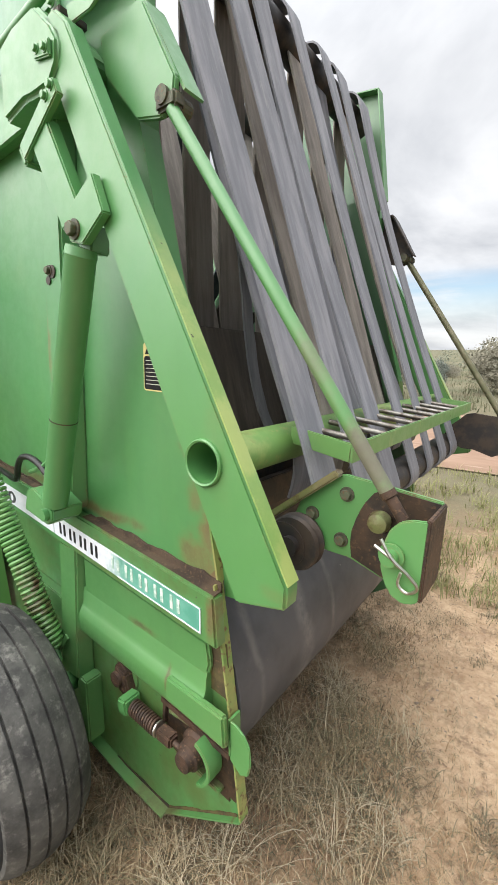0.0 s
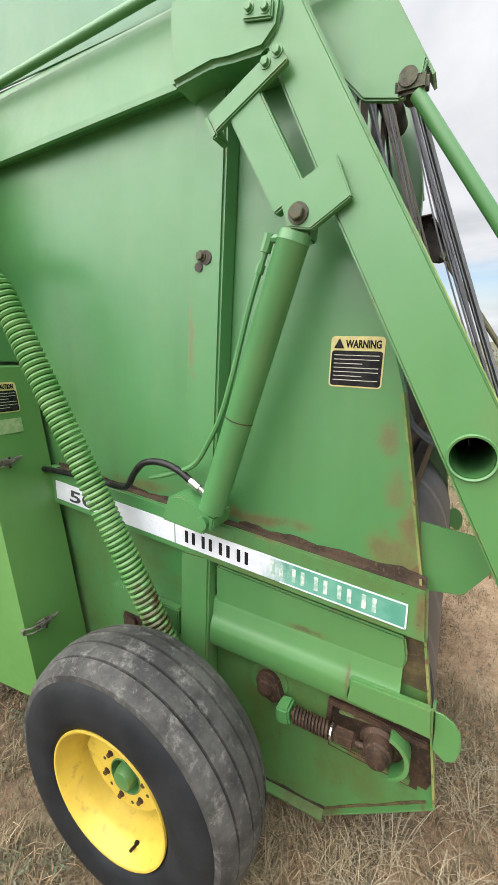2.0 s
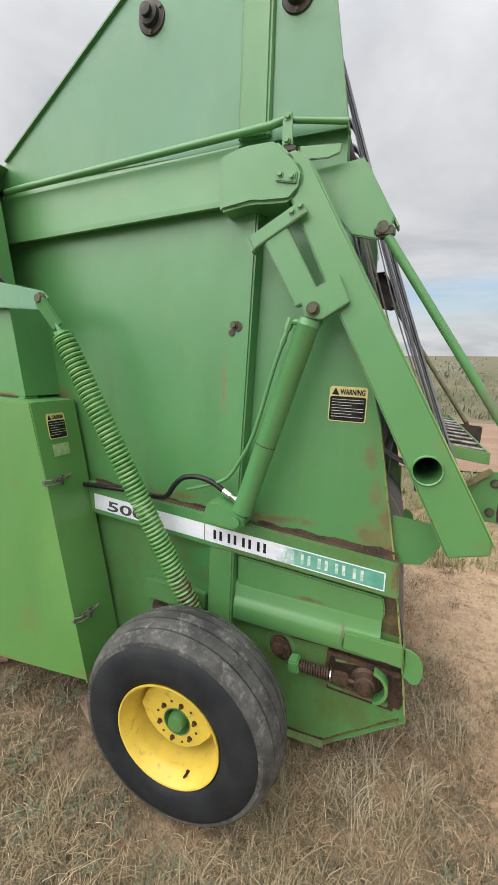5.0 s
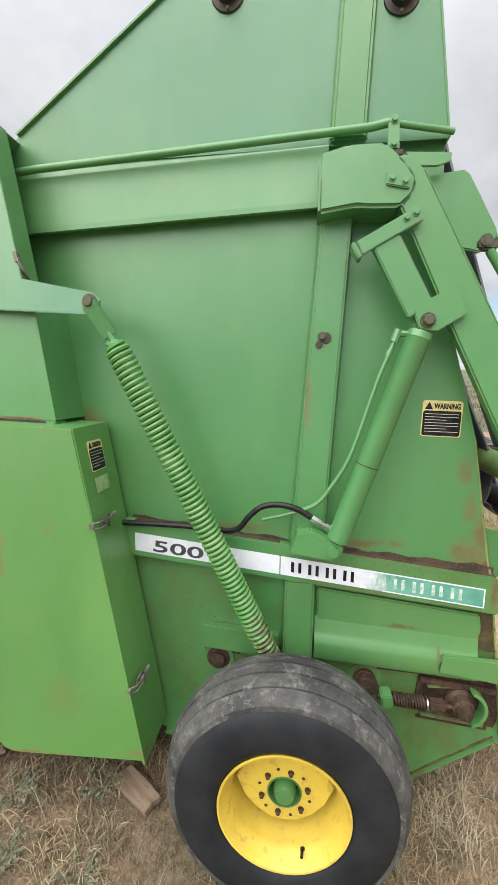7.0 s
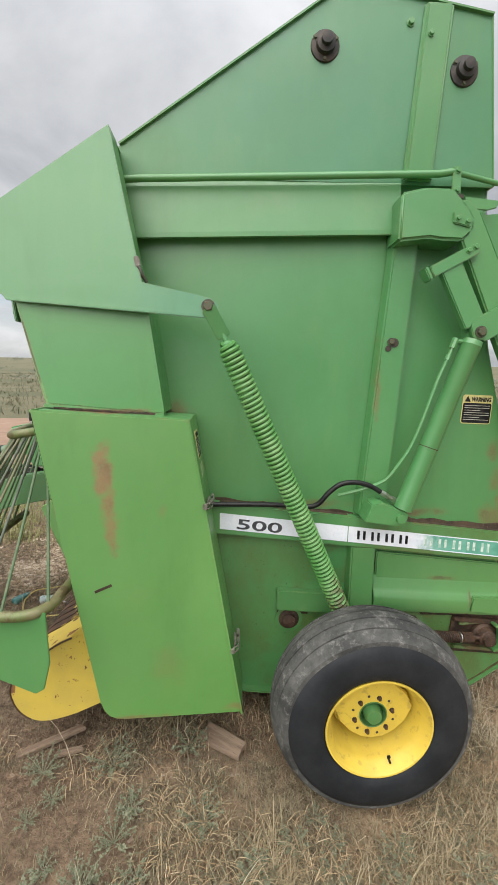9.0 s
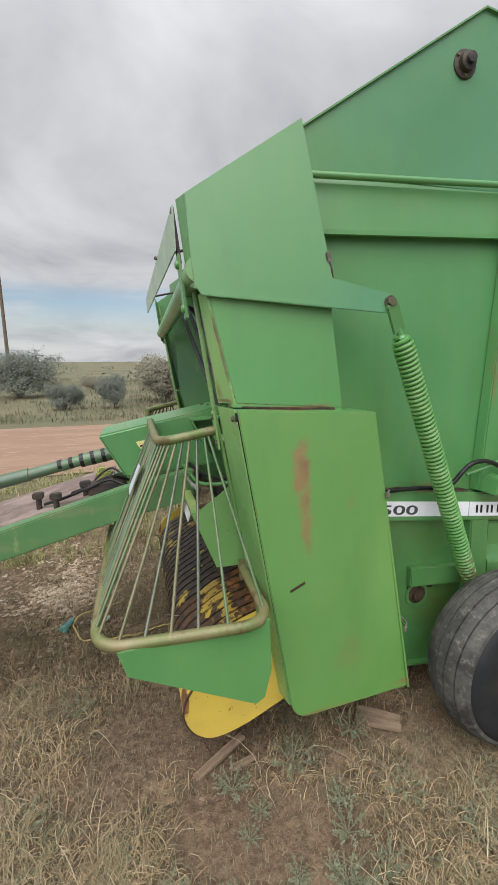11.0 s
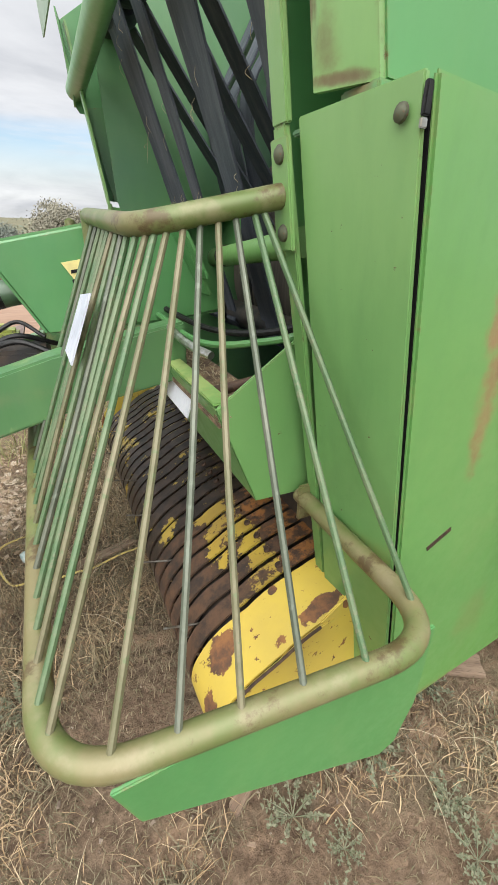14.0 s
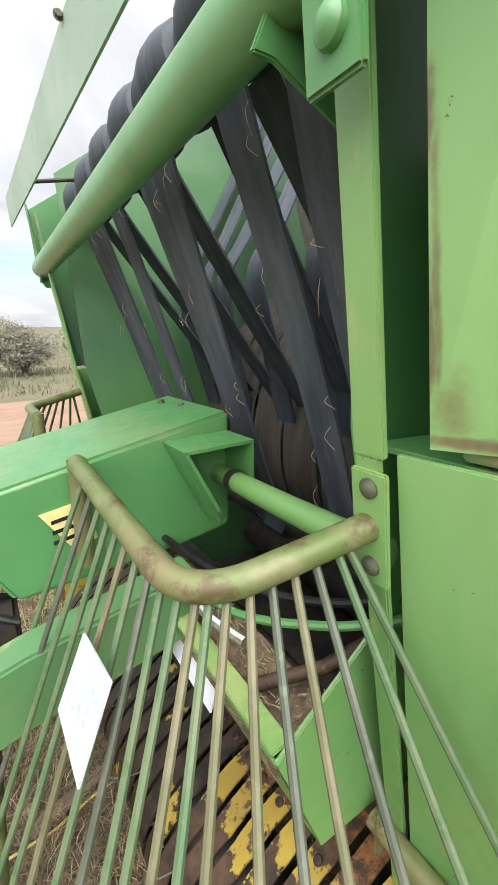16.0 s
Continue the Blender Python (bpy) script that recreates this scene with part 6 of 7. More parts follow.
# --- rear pivot plate, thrust rod and hook
b = bmesh.new()
prism(b, [(0.345, 2.285), (0.483, 2.30), (0.500, 2.29), (0.592, 2.125), (0.586, 2.085), (0.545, 2.062), (0.47, 2.08), (0.36, 2.20)], "y", -0.038, -0.020, 0.004)
rplate = part("pivot_plate", b, M_GREEN, baler, "green rear pivot plate")
# far plate is green too; the dark material stands for its backlit side
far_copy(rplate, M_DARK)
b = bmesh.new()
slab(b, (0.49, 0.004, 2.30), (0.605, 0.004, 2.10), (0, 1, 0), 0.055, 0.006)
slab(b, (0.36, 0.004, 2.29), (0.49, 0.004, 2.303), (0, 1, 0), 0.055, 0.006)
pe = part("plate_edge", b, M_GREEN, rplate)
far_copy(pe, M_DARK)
b = bmesh.new()
sweep(b, [(0.560, -0.048, 2.095), (0.560, 0.03, 2.095)], 0.018, 16)
block(b, (0.535, -0.044, 2.068), (0.598, -0.012, 2.100), 0.006)
pp = part("pivot_pin", b, M_BOLT, rplate, "dark greasy pivot pin")
mirrored(pp)
b = bmesh.new()
r0, r1 = Vector((0.576, -0.030, 2.070)), Vector((1.072, 0.010, 1.330))
sweep(b, [r0, r0.lerp(r1, 0.84), r0.lerp(r1, 0.845), r1], [0.0140, 0.0140, 0.0140, 0.0140], 14)
trod = part("thrust_rod", b, M_TROD, baler, "long green thrust rod, dirty at its foot", True)
b = bmesh.new()
e = (r1 - r0).normalized()
sweep(b, [r1 - e * 0.012, r1, r1 + e * 0.002, r1 + e * 0.045], [0.0150, 0.0150, 0.0110, 0.0110], 14)
tip = part("rod_tip", b, M_RUST, trod, smooth=True)
# far rod greyed to hold its backlight
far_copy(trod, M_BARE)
mirrored(tip)
HY = 0.062
b = bmesh.new()
prism(b, [(0.84, 1.205), (0.862, 1.262), (0.935, 1.332), (0.965, 1.340), (1.05, 1.332), (1.150, 1.322), (1.147, 1.18), (1.06, 1.14), (0.98, 1.165), (0.93, 1.165), (0.875, 1.19)], "y", HY, HY + 0.010, 0.002)
hook = part("hook_web", b, M_GREEN, baler, "green bracket plate, greasy where the rod seats")
bolts([(0.970, HY, 1.300), (0.894, HY, 1.242), (0.963, HY, 1.200)], hook, scale=1.05)
b = bmesh.new()
prism(b, [(0.988, 1.170), (0.984, 1.20), (0.985, 1.225), (0.992, 1.25), (1.000, 1.272), (1.010, 1.292), (1.026, 1.314), (1.05, 1.328), (1.147, 1.318), (1.144, 1.185), (1.06, 1.145)], "y", HY - 0.003, HY)
part("grease_patch", b, M_GREASE, hook, "dark brown greasy patch")
b = bmesh.new()
prism(b, [(1.084, 1.268), (1.091, 1.288), (1.106, 1.305), (1.125, 1.313), (1.152, 1.316), (1.150, 1.180), (1.138, 1.168), (1.120, 1.163), (1.102, 1.170), (1.089, 1.188), (1.080, 1.215), (1.079, 1.243)], "y", HY - 0.098, HY - 0.090, 0.002)
hp = part("hook_cheek", b, M_GREEN, baler, "rounded green cheek plate of the hook")
b = bmesh.new()
slab(b, (1.151, HY - 0.044, 1.318), (1.147, HY - 0.044, 1.175), (0, 1, 0), 0.108, 0.008, 0.002)
he = part("hook_end", b, M_RUST, baler)
b = bmesh.new()
lathe(b, [(0.003, -0.035), (0.018, -0.030), (0.022, -0.015), (0.018, 0.0), (0.012, 0.003)], (1.048, HY - 0.01, 1.268), 18)
part("ball_end", b, M_HOOP, hook, smooth=True)
b = bmesh.new()
sweep(b, [(1.098, HY - 0.12, 1.245), (1.098, HY - 0.05, 1.245)], 0.014, 16)
lathe(b, [(0.022, -0.100), (0.022, -0.104), (0.014, -0.105)], (1.098, HY, 1.245), 18)
part("hook_pin", b, M_GREEN, hp, smooth=True)
b = bmesh.new()
sweep(b, spline([(1.084, HY - 0.118, 1.277), (1.104, HY - 0.122, 1.251), (1.130, HY - 0.112, 1.225), (1.145, HY - 0.108, 1.205), (1.130, HY - 0.106, 1.190), (1.114, HY - 0.106, 1.200), (1.118, HY - 0.112, 1.225)], 5), 0.0028, 6)
sweep(b, [(1.074, HY - 0.118, 1.263), (1.106, HY - 0.12, 1.248)], 0.0028, 6)
part("hairpin", b, M_CHROME, hp, "bent wire hairpin clip")
# far hook takes a dark material for its shaded underside
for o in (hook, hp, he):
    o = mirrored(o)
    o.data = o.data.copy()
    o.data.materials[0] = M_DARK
b = bmesh.new()
lathe(b, [(0.058, -0.03), (0.062, -0.022), (0.052, -0.014), (0.052, -0.006), (0.062, 0.0), (0.058, 0.010), (0.02, 0.014)], (0.872, 0.045, 1.180), 28)
lathe(b, [(0.022, -0.05), (0.020, -0.03), (0.03, -0.028)], (0.872, 0.045, 1.180), 16)
part("end_pulley", b, M_DARK, baler, "dirty dark end pulley", True)
b = bmesh.new()
slab(b, (0.78, 0.055, 1.205), (0.955, 0.055, 1.345), (0, 1, 0), 0.030, 0.016, 0.004)
part("roller_arm", b, M_HOOP, baler, "flat roller arm with dirty worn paint")
b = bmesh.new()
prism(b, [(0.68, 0.98), (0.66, 1.16), (0.84, 1.14), (0.82, 1.06), (0.77, 0.99)], "y", 0.02, 0.028, 0.002)
part("rear_gusset", b, M_GREEN, baler)

# --- belt tray: bar with cross rods
b = bmesh.new()
slab(b, (0.785, 0.140, 1.392), (0.950, 0.118, 1.372), (0, 0, 1), 0.042, 0.008, 0.002)
slab(b, (0.952, 0.114, 1.372), (0.952, WIDE - 0.114, 1.372), (0, 0, 1), 0.042, 0.008, 0.002)
slab(b, (0.785, WIDE - 0.140, 1.392), (0.950, WIDE - 0.118, 1.372), (0, 0, 1), 0.042, 0.008, 0.002)
btray = part("belt_comb", b, M_WORN, baler, "pale green comb bar between the belts")
for i in range(9):
    b = bmesh.new()
    y_ = 0.205 + i * 0.127
    sweep(b, [(0.79, y_, 1.402), (0.95, y_, 1.385)], 0.0078, 10)
    part("comb_rod", b, M_STEEL, btray, smooth=True)

# --- rollers and belts
for x, z, r_ in ((-0.238, 2.818, 0.055), (0.270, 2.763, 0.055), (0.855, 1.175, 0.05), (-1.19, 2.165, 0.055), (0.19, 1.545, 0.05), (-0.84, 1.10, 0.05), (-0.35, 0.55, 0.09)):
    b = bmesh.new()
    sweep(b, [(x, 0.012, z), (x, WIDE - 0.012, z)], r_, 22)
    part("roller", b, M_DARK, baler, "dark steel belt roller", True)
NB, BW = 7, 0.104
PITCH = (WIDE - 0.10) / NB


def run(pts, n=7):
    return spline(pts, n)


rnd, rnd2 = random.Random(11), random.Random(23)
frays = []
for i in range(NB):
    yc = 0.05 + PITCH * (i + 0.5)
    d = rnd.uniform(-0.018, 0.018)
    # rear outer run: over the top roller and down to the rear roller
    b = bmesh.new()
    q = arc(0.275, 2.770, 0.072, 150, 20, 6, 0)
    e = arc(0.855, 1.175, 0.056, 20, -170, 8, 0)
    sag = rnd.uniform(-0.01, 0.035)
    mid = [(0.343 + 0.568 * t - sag * math.sin(math.pi * t), 0, 2.795 - 1.600 * t) for t in [k_ / 14 for k_ in range(1, 14)]]
    pts = [(x, yc + d * (1 - abs(2 * j / 28 - 1)) + ((0.055 * math.sin(i * 2.1) + 0.012 * math.sin(j * 0.55 + i)) * (1 - min(1, j / 22))), z) for j, (x, _, z) in enumerate(q + mid + e)]
    ribbon(b, pts, BW * (0.72 + 0.42 * rnd.random()), 0.007, 0.006, i)
    part("belt", b, M_BELT, baler, "weathered grey rubber baler belt", True)
    # second rear run behind the first, in the gaps
    b = bmesh.new()
    ys = yc + PITCH * 0.5 + rnd2.uniform(-0.02, 0.02)
    if i < NB - 1:
        slack = rnd2.uniform(0.0, 0.05)
        pts = [Vector((0.272 + 0.47 * t - slack * math.sin(math.pi * t), ys + 0.015 * math.sin(3 * t + i), 2.80 - 1.42 * t)) for t in [k_ / 10 for k_ in range(11)]]
        pts += [Vector((0.752, ys, 1.27)), Vector((0.735, ys, 1.20))]
        ribbon(b, run(pts, 2), BW * rnd2.uniform(0.9, 1.2), 0.007, 0.006, i + 200)
        part("belt", b, M_BELT_IN if i % 2 else M_BELT, baler, "slack grey baler belt behind the outer ones", True)
    # inner run inside the chamber, looping low
    b = bmesh.new()
    dd = rnd.uniform(-0.02, 0.02)
    q = [(0.218, 0, 2.80), (0.222, 0, 2.45), (0.232, 0, 2.05), (0.243, 0, 1.75), (0.25, 0, 1.60)]
    e = arc(0.19, 1.545, 0.06, 10, -190, 9, 0)
    pts = [Vector((x, yc + 0.02 + dd, z)) for x, _, z in q + e] + [Vector((0.06, yc + 0.02 + dd, 1.85)), Vector((-0.10, yc + 0.02, 2.3)), Vector((-0.262, yc + 0.02, 2.83))]
    ribbon(b, run(pts, 4), BW * rnd.uniform(1.15, 1.5), 0.007, 0.003, i + 40)
    part("belt", b, M_BELT_IN, baler, "brown textured inner baler belt", True)
    # front run: from the front roller down to the feed roller
    b = bmesh.new()
    tw = rnd.uniform(-0.05, 0.05)
    q = arc(-1.19, 2.165, 0.063, 60, 200, 8, 0)
    mid = [(-1.235 + 0.35 * t, 0, 2.10 - 0.99 * t) for t in [k_ / 12 for k_ in range(1, 13)]]
    e = arc(-0.84, 1.10, 0.056, 200, 330, 6, 0)
    pts = [(x + 0.02 * math.sin(i * 2.3) * math.sin(j * 0.12), yc - 0.03 + 2.2 * tw * j / 26, z) for j, (x, _, z) in enumerate(q + mid + e)]
    ribbon(b, pts, BW * rnd2.uniform(0.85, 1.15), 0.007, 0.008, i + 80)
    for side_, j0 in ((-1, 9), (1, 12), (-1, 15), (1, 17)):
        frays.append((pts[j0][0] - 0.008, pts[j0][1] + side_ * BW * 0.48, pts[j0][2]))
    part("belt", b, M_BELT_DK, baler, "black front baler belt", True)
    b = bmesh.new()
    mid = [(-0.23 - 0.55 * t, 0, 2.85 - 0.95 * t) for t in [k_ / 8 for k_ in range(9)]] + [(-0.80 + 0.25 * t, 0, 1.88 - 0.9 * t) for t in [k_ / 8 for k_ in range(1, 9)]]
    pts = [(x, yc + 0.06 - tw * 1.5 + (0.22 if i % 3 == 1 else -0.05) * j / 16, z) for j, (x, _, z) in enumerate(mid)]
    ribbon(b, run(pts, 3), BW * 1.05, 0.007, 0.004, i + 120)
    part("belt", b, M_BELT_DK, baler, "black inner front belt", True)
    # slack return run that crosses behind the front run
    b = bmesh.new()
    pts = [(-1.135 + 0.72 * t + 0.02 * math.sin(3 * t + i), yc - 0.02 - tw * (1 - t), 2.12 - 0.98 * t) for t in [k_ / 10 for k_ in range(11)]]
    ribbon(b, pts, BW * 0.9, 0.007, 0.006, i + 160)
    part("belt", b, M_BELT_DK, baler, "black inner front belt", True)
# brown belt loops round the lower front of the chamber
for i in range(NB):
    yc = 0.05 + PITCH * (i + 0.5)
    b = bmesh.new()
    pts = spline([(-0.30, yc, 1.86 + 0.05 * math.sin(2.6 * i)), (-0.52, yc, 1.66), (-0.64, yc, 1.42), (-0.66, yc, 1.16), (-0.58, yc, 0.92)], 6)
    ribbon(b, pts, PITCH * 0.90, 0.007, 0.005, i + 240)
    part("belt", b, M_BELT_BR, baler, "brown inner baler belt, darkened for the chamber's shade", True)
rnd = random.Random(31)
b = bmesh.new()
for x_, y_, z_ in frays:
    for _ in range(2):
        p = Vector((x_ - 0.004, y_ + rnd.uniform(-0.01, 0.01), z_ + rnd.uniform(-0.05, 0.05)))
        l_ = rnd.uniform(0.015, 0.06)
        sweep(b, spline([p, p + Vector((rnd.uniform(-0.012, 0.0), rnd.uniform(-0.012, 0.012), -l_ * 0.5)), p + Vector((rnd.uniform(-0.01, 0.01), rnd.uniform(-0.02, 0.02), -l_))], 3), 0.0007, 4)
tagged(part("frayed_threads", b, M_CHAFF, baler, "pale threads frayed off the belt edges"), kind="stuff")
# rolls of slack belt on the front roller
for i in range(NB):
    yc = 0.03 + PITCH * (i + 0.5)
    b = bmesh.new()
    lathe(b, [(0.056, -0.105), (0.074, -0.098), (0.086, -0.05), (0.088, 0.0), (0.078, 0.05), (0.064, 0.085), (0.056, 0.088)], (-1.19, yc, 2.165), 22)
    for q in b.verts:
        q.co.y += 0.25 * (q.co.z - 2.165)
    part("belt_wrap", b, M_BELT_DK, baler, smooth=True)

# --- rubber apron round the rear floor roller, and the dark chamber floor
b = bmesh.new()
ap = spline([(0.50, 0, 1.00), (0.60, 0, 0.955), (0.685, 0, 0.84), (0.728, 0, 0.70), (0.715, 0, 0.57), (0.655, 0, 0.46), (0.56, 0, 0.385), (0.45, 0, 0.35)], 5)
ribbon(b, [(p.x, WIDE / 2 + 0.004, p.z) for p in ap], WIDE - 0.036, 0.010, 0, 3)
part("rubber_apron", b, M_APRON, baler, "dark rubber apron with pale scuffs", True)
b = bmesh.new()
prism(b, [(-0.95, 0.42), (0.5, 0.30), (0.55, 0.98), (0.60, 1.20), (0.58, 1.21), (0.52, 0.99), (0.46, 0.33), (-0.93, 0.46)], "y", 0.012, WIDE - 0.012)
part("chamber_floor", b, M_DARK, baler)
b = bmesh.new()
prism(b, [(0.10, 1.47), (0.34, 1.43), (0.58, 1.20), (0.57, 1.19), (0.335, 1.415), (0.10, 1.455)], "y", 0.012, WIDE - 0.012)
part("rubber_flap", b, M_BELT_DK, baler, "black rubber flap under the inner belts")
# dark sheet added to fill the dim space behind the rear belts
b = bmesh.new()
prism(b, [(0.435, 1.66), (0.445, 1.66), (0.500, 1.45), (0.575, 1.21), (0.565, 1.205), (0.490, 1.45)], "y", 0.03, WIDE - 0.03)
part("rubber_curtain", b, M_BELT_BR, baler, "dark sheet added behind the rear belts")
for i, (y0, x1, drop) in enumerate(((0.30, 0.62, 1.42), (0.52, 0.66, 1.36), (0.95, 0.60, 1.50))):
    b = bmesh.new()
    pts = spline([(0.40, y0, 2.35), (0.475, y0 + 0.01, 1.95), (0.515, y0 + 0.02, 1.66), (0.56, y0 + 0.03, drop), (x1, y0 + 0.05, drop - 0.10), (0.775, y0 + 0.07, 1.24)], 6)
    ribbon(b, pts, 0.045, 0.006, 0.006, i + 300)
    part("belt", b, M_BELT, baler, "narrow slack strip of grey belt", True)
b = bmesh.new()
block(b, (0.56, 0.03, 1.20), (0.585, WIDE - 0.03, 1.31), 0.003)
block(b, (0.60, 0.03, 1.13), (0.625, WIDE - 0.03, 1.22), 0.003)
part("scraper_bar", b, M_DARK, baler)

# ---------------------------------------------------------------- ground, road, distance


def ground_material():
    k = Mat("dry_dirt_and_grass", 0.95, spec=0.2)
    big = k.noise(0.55, 6, 0.6)
    mid = k.noise(3.2, 7, 0.65, seed=3)
    fine = k.noise(34, 8, 0.7, seed=5)
    dirt = k.mix(k.ramp(mid, 0.35, 0.65), (0.19, 0.118, 0.074), (0.32, 0.215, 0.145))
    grass = k.mix(k.ramp(fine, 0.35, 0.65), (0.10, 0.075, 0.045), (0.28, 0.225, 0.145))
    c = k.mix(k.ramp(k.math("ADD", big, k.math("MULTIPLY", mid, 0.6)), 0.70, 0.92), dirt, grass)
    c = k.mix(k.ramp(fine, 0.60, 0.72, 0.0, 0.6), c, (0.13, 0.09, 0.06))
    far = k.mix(k.ramp(k.noise(0.09, 7, 0.6, (1, 2.5, 1), seed=2), 0.38, 0.62), (0.115, 0.118, 0.070), (0.175, 0.155, 0.100))
    sep = k.n.new("ShaderNodeSeparateXYZ")
    k.l.new(k.co, sep.inputs[0])
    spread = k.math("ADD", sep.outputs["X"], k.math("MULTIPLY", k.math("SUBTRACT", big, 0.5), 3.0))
    # soil darker towards the front, with the machine's shade mixed into its colour
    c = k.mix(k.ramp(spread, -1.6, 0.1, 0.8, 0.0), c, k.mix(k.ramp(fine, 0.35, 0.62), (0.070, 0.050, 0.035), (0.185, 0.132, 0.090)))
    c = k.mix(k.ramp(spread, -0.1, 0.9, 0.0, 0.85), c, k.mix(k.ramp(fine, 0.3, 0.65), (0.32, 0.205, 0.118), (0.46, 0.320, 0.198)))
    sand = k.math("MULTIPLY", k.ramp(k.spot((1.55, 1.75, 0.0), (1.6, 1.9, 3.0)), 0.05, 0.45), k.ramp(k.noise(3.0, 7, 0.65, seed=51), 0.30, 0.52, 0.25, 1.0))
    c = k.mix(sand, c, k.mix(k.ramp(fine, 0.3, 0.65), (0.42, 0.285, 0.175), (0.56, 0.41, 0.27)))
    clod = k.noise(11, 7, 0.7, seed=8)
    c = k.mix(k.ramp(clod, 0.55, 0.66, 0.0, 0.55), c, (0.115, 0.080, 0.055))
    c = k.mix(k.ramp(k.noise(5.5, 8, 0.72, seed=17), 0.52, 0.64, 0.0, 0.6), c, (0.345, 0.235, 0.155))
    c = k.mix(k.ramp(k.noise(2.1, 7, 0.68, seed=23), 0.54, 0.66, 0.0, 0.55), c, (0.135, 0.118, 0.078))
    c = k.mix(k.ramp(k.math("ADD", k.math("ABSOLUTE", sep.outputs["Y"]), k.math("MULTIPLY", mid, 2.0)), 3.2, 5.6), c, far)
    k.color(c)
    k.bump(k.math("ADD", k.math("ADD", k.math("MULTIPLY", mid, 2.0), fine), clod), 0.7, 0.03)
    return k.m


def grow(a, n, ratio):
    out, s_ = [0.0], a
    for _ in range(n):
        out.append(out[-1] + s_)
        s_ *= ratio
    return out


side = [v_ for v_ in grow(0.06, 118, 1.072)]
xs = [-v_ for v_ in side[:0:-1]] + side
gx, gy = np.meshgrid(np.array(xs), np.array(xs) + 0.2)


def height(x, y):
    """The lie of the ground near the machine: small hummocks, level under the wheels."""
    z_ = 0.016 * np.sin(x * 2.3 + 1.0) * np.sin(y * 2.9 + 0.4) + 0.010 * np.sin(x * 7.1 + y * 3.0) * np.sin(y * 6.3 - x * 2.0)
    near_ = 1 / (1 + np.exp(np.clip((y - 0.45) / 0.18, -30, 30)))
    front_ = 1 / (1 + np.exp(np.clip((x + 0.35) / 0.2, -30, 30)))
    bank = near_ * (0.045 + 0.075 * front_) * np.exp(-((np.hypot(x, y) / 5.0) ** 4))
    return z_ * np.exp(-((np.hypot(x, y) / 9.0) ** 2)) - 0.012 + bank


gz = height(gx, gy)
n1, n2 = gx.shape
idx = np.arange(n1 * n2).reshape(n1, n2)
quads = np.stack([idx[:-1, :-1], idx[:-1, 1:], idx[1:, 1:], idx[1:, :-1]], -1).reshape(-1, 4)
me = bpy.data.meshes.new("ground")
me.from_pydata(np.stack([gx, gy, gz], -1).reshape(-1, 3).tolist(), [], quads.tolist())
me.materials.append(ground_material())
me.shade_smooth()
ground = tagged(new("ground", me), "dry dirt ground with sparse yellowed grass", "ground", kind="structure")

b = bmesh.new()
rnd = random.Random(3)
near, far_ = [], []
for i in range(121):
    x = -150 + i * 2.5
    near.append((x, 5.2 + 0.25 * math.sin(x * 0.21) + rnd.uniform(-0.12, 0.12)))
    far_.append((x, 10.2 + 0.3 * math.sin(x * 0.17 + 1) + rnd.uniform(-0.15, 0.15)))
va = [b.verts.new((x, y, 0.012)) for x, y in near]
vb = [b.verts.new((x, y, 0.012)) for x, y in far_]
for i in range(120):
    b.faces.new((va[i], va[i + 1], vb[i + 1], vb[i]))
road = part("road", b, speckled("red_dirt_road", (0.27, 0.175, 0.120), (0.225, 0.142, 0.095), 0.9, 0.95, detail=8, stretch=(0.4, 1.6, 1), third=(0.30, 0.21, 0.155)), None)
tagged(road, "reddish graded dirt road", "road", kind="structure")


# ---------------------------------------------------------------- grass, litter, stones
def foliage(name, tones, rough=0.8):
    """Blades or leaves whose tone differs from one to the next."""
    k = Mat(name, rough, spec=0.25)
    g = k.n.new("ShaderNodeNewGeometry")
    r_ = k.n.new("ShaderNodeValToRGB")
    els = r_.color_ramp.elements
    for i, t in enumerate(tones):
        e_ = els[i] if i < 2 else els.new(i / (len(tones) - 1))
        e_.position, e_.color = i / (len(tones) - 1), (*t, 1)
    els[0].position = 0.0
    k.l.new(g.outputs["Random Per Island"], r_.inputs[0])
    k.color(r_.outputs[0])
    k.b.inputs["Subsurface Weight"].default_value = 0.0
    return k.m


rng = np.random.default_rng(7)


def lump(x, y):
    """Where grass is thick: 0 to 1, in patches."""
    v_ = 0.5 + 0.30 * np.sin(x * 1.7 + 0.6 * y + 0.5) * np.sin(y * 2.1 - 0.4 * x + 1.1) + 0.28 * np.sin(x * 4.3 - y * 2.2 + 2.0) * np.sin(y * 4.9 + x * 1.4) + 0.16 * np.sin(x * 9.1 + y * 3.7) * np.sin(y * 10.3 - x * 4.1)
    v_ = (v_ - 0.36) * 1.9 + 0.16
    step = lambda v, a, c: np.clip((v - a) / (c - a), 0, 1)
    bare = 0.75 * step(x, 0.75, 1.05) * step(y, -0.75, 0.0) + 0.20 * step(-x, 1.05, 1.3) * step(y, -0.35, 0.0) * step(-y, -1.5, -1.1)
    edge = np.hypot((x + 0.4) / 3.1, (y - 0.2) / 2.35) + 0.10 * np.sin(x * 2.1 + y) + 0.08 * np.sin(y * 3.3 - x)
    v_ = v_ - 0.30 * step(x, 0.05, 0.7) * (0.6 + 0.4 * np.sin(x * 5.0 + 1.3 * np.sin(y * 3.1)))
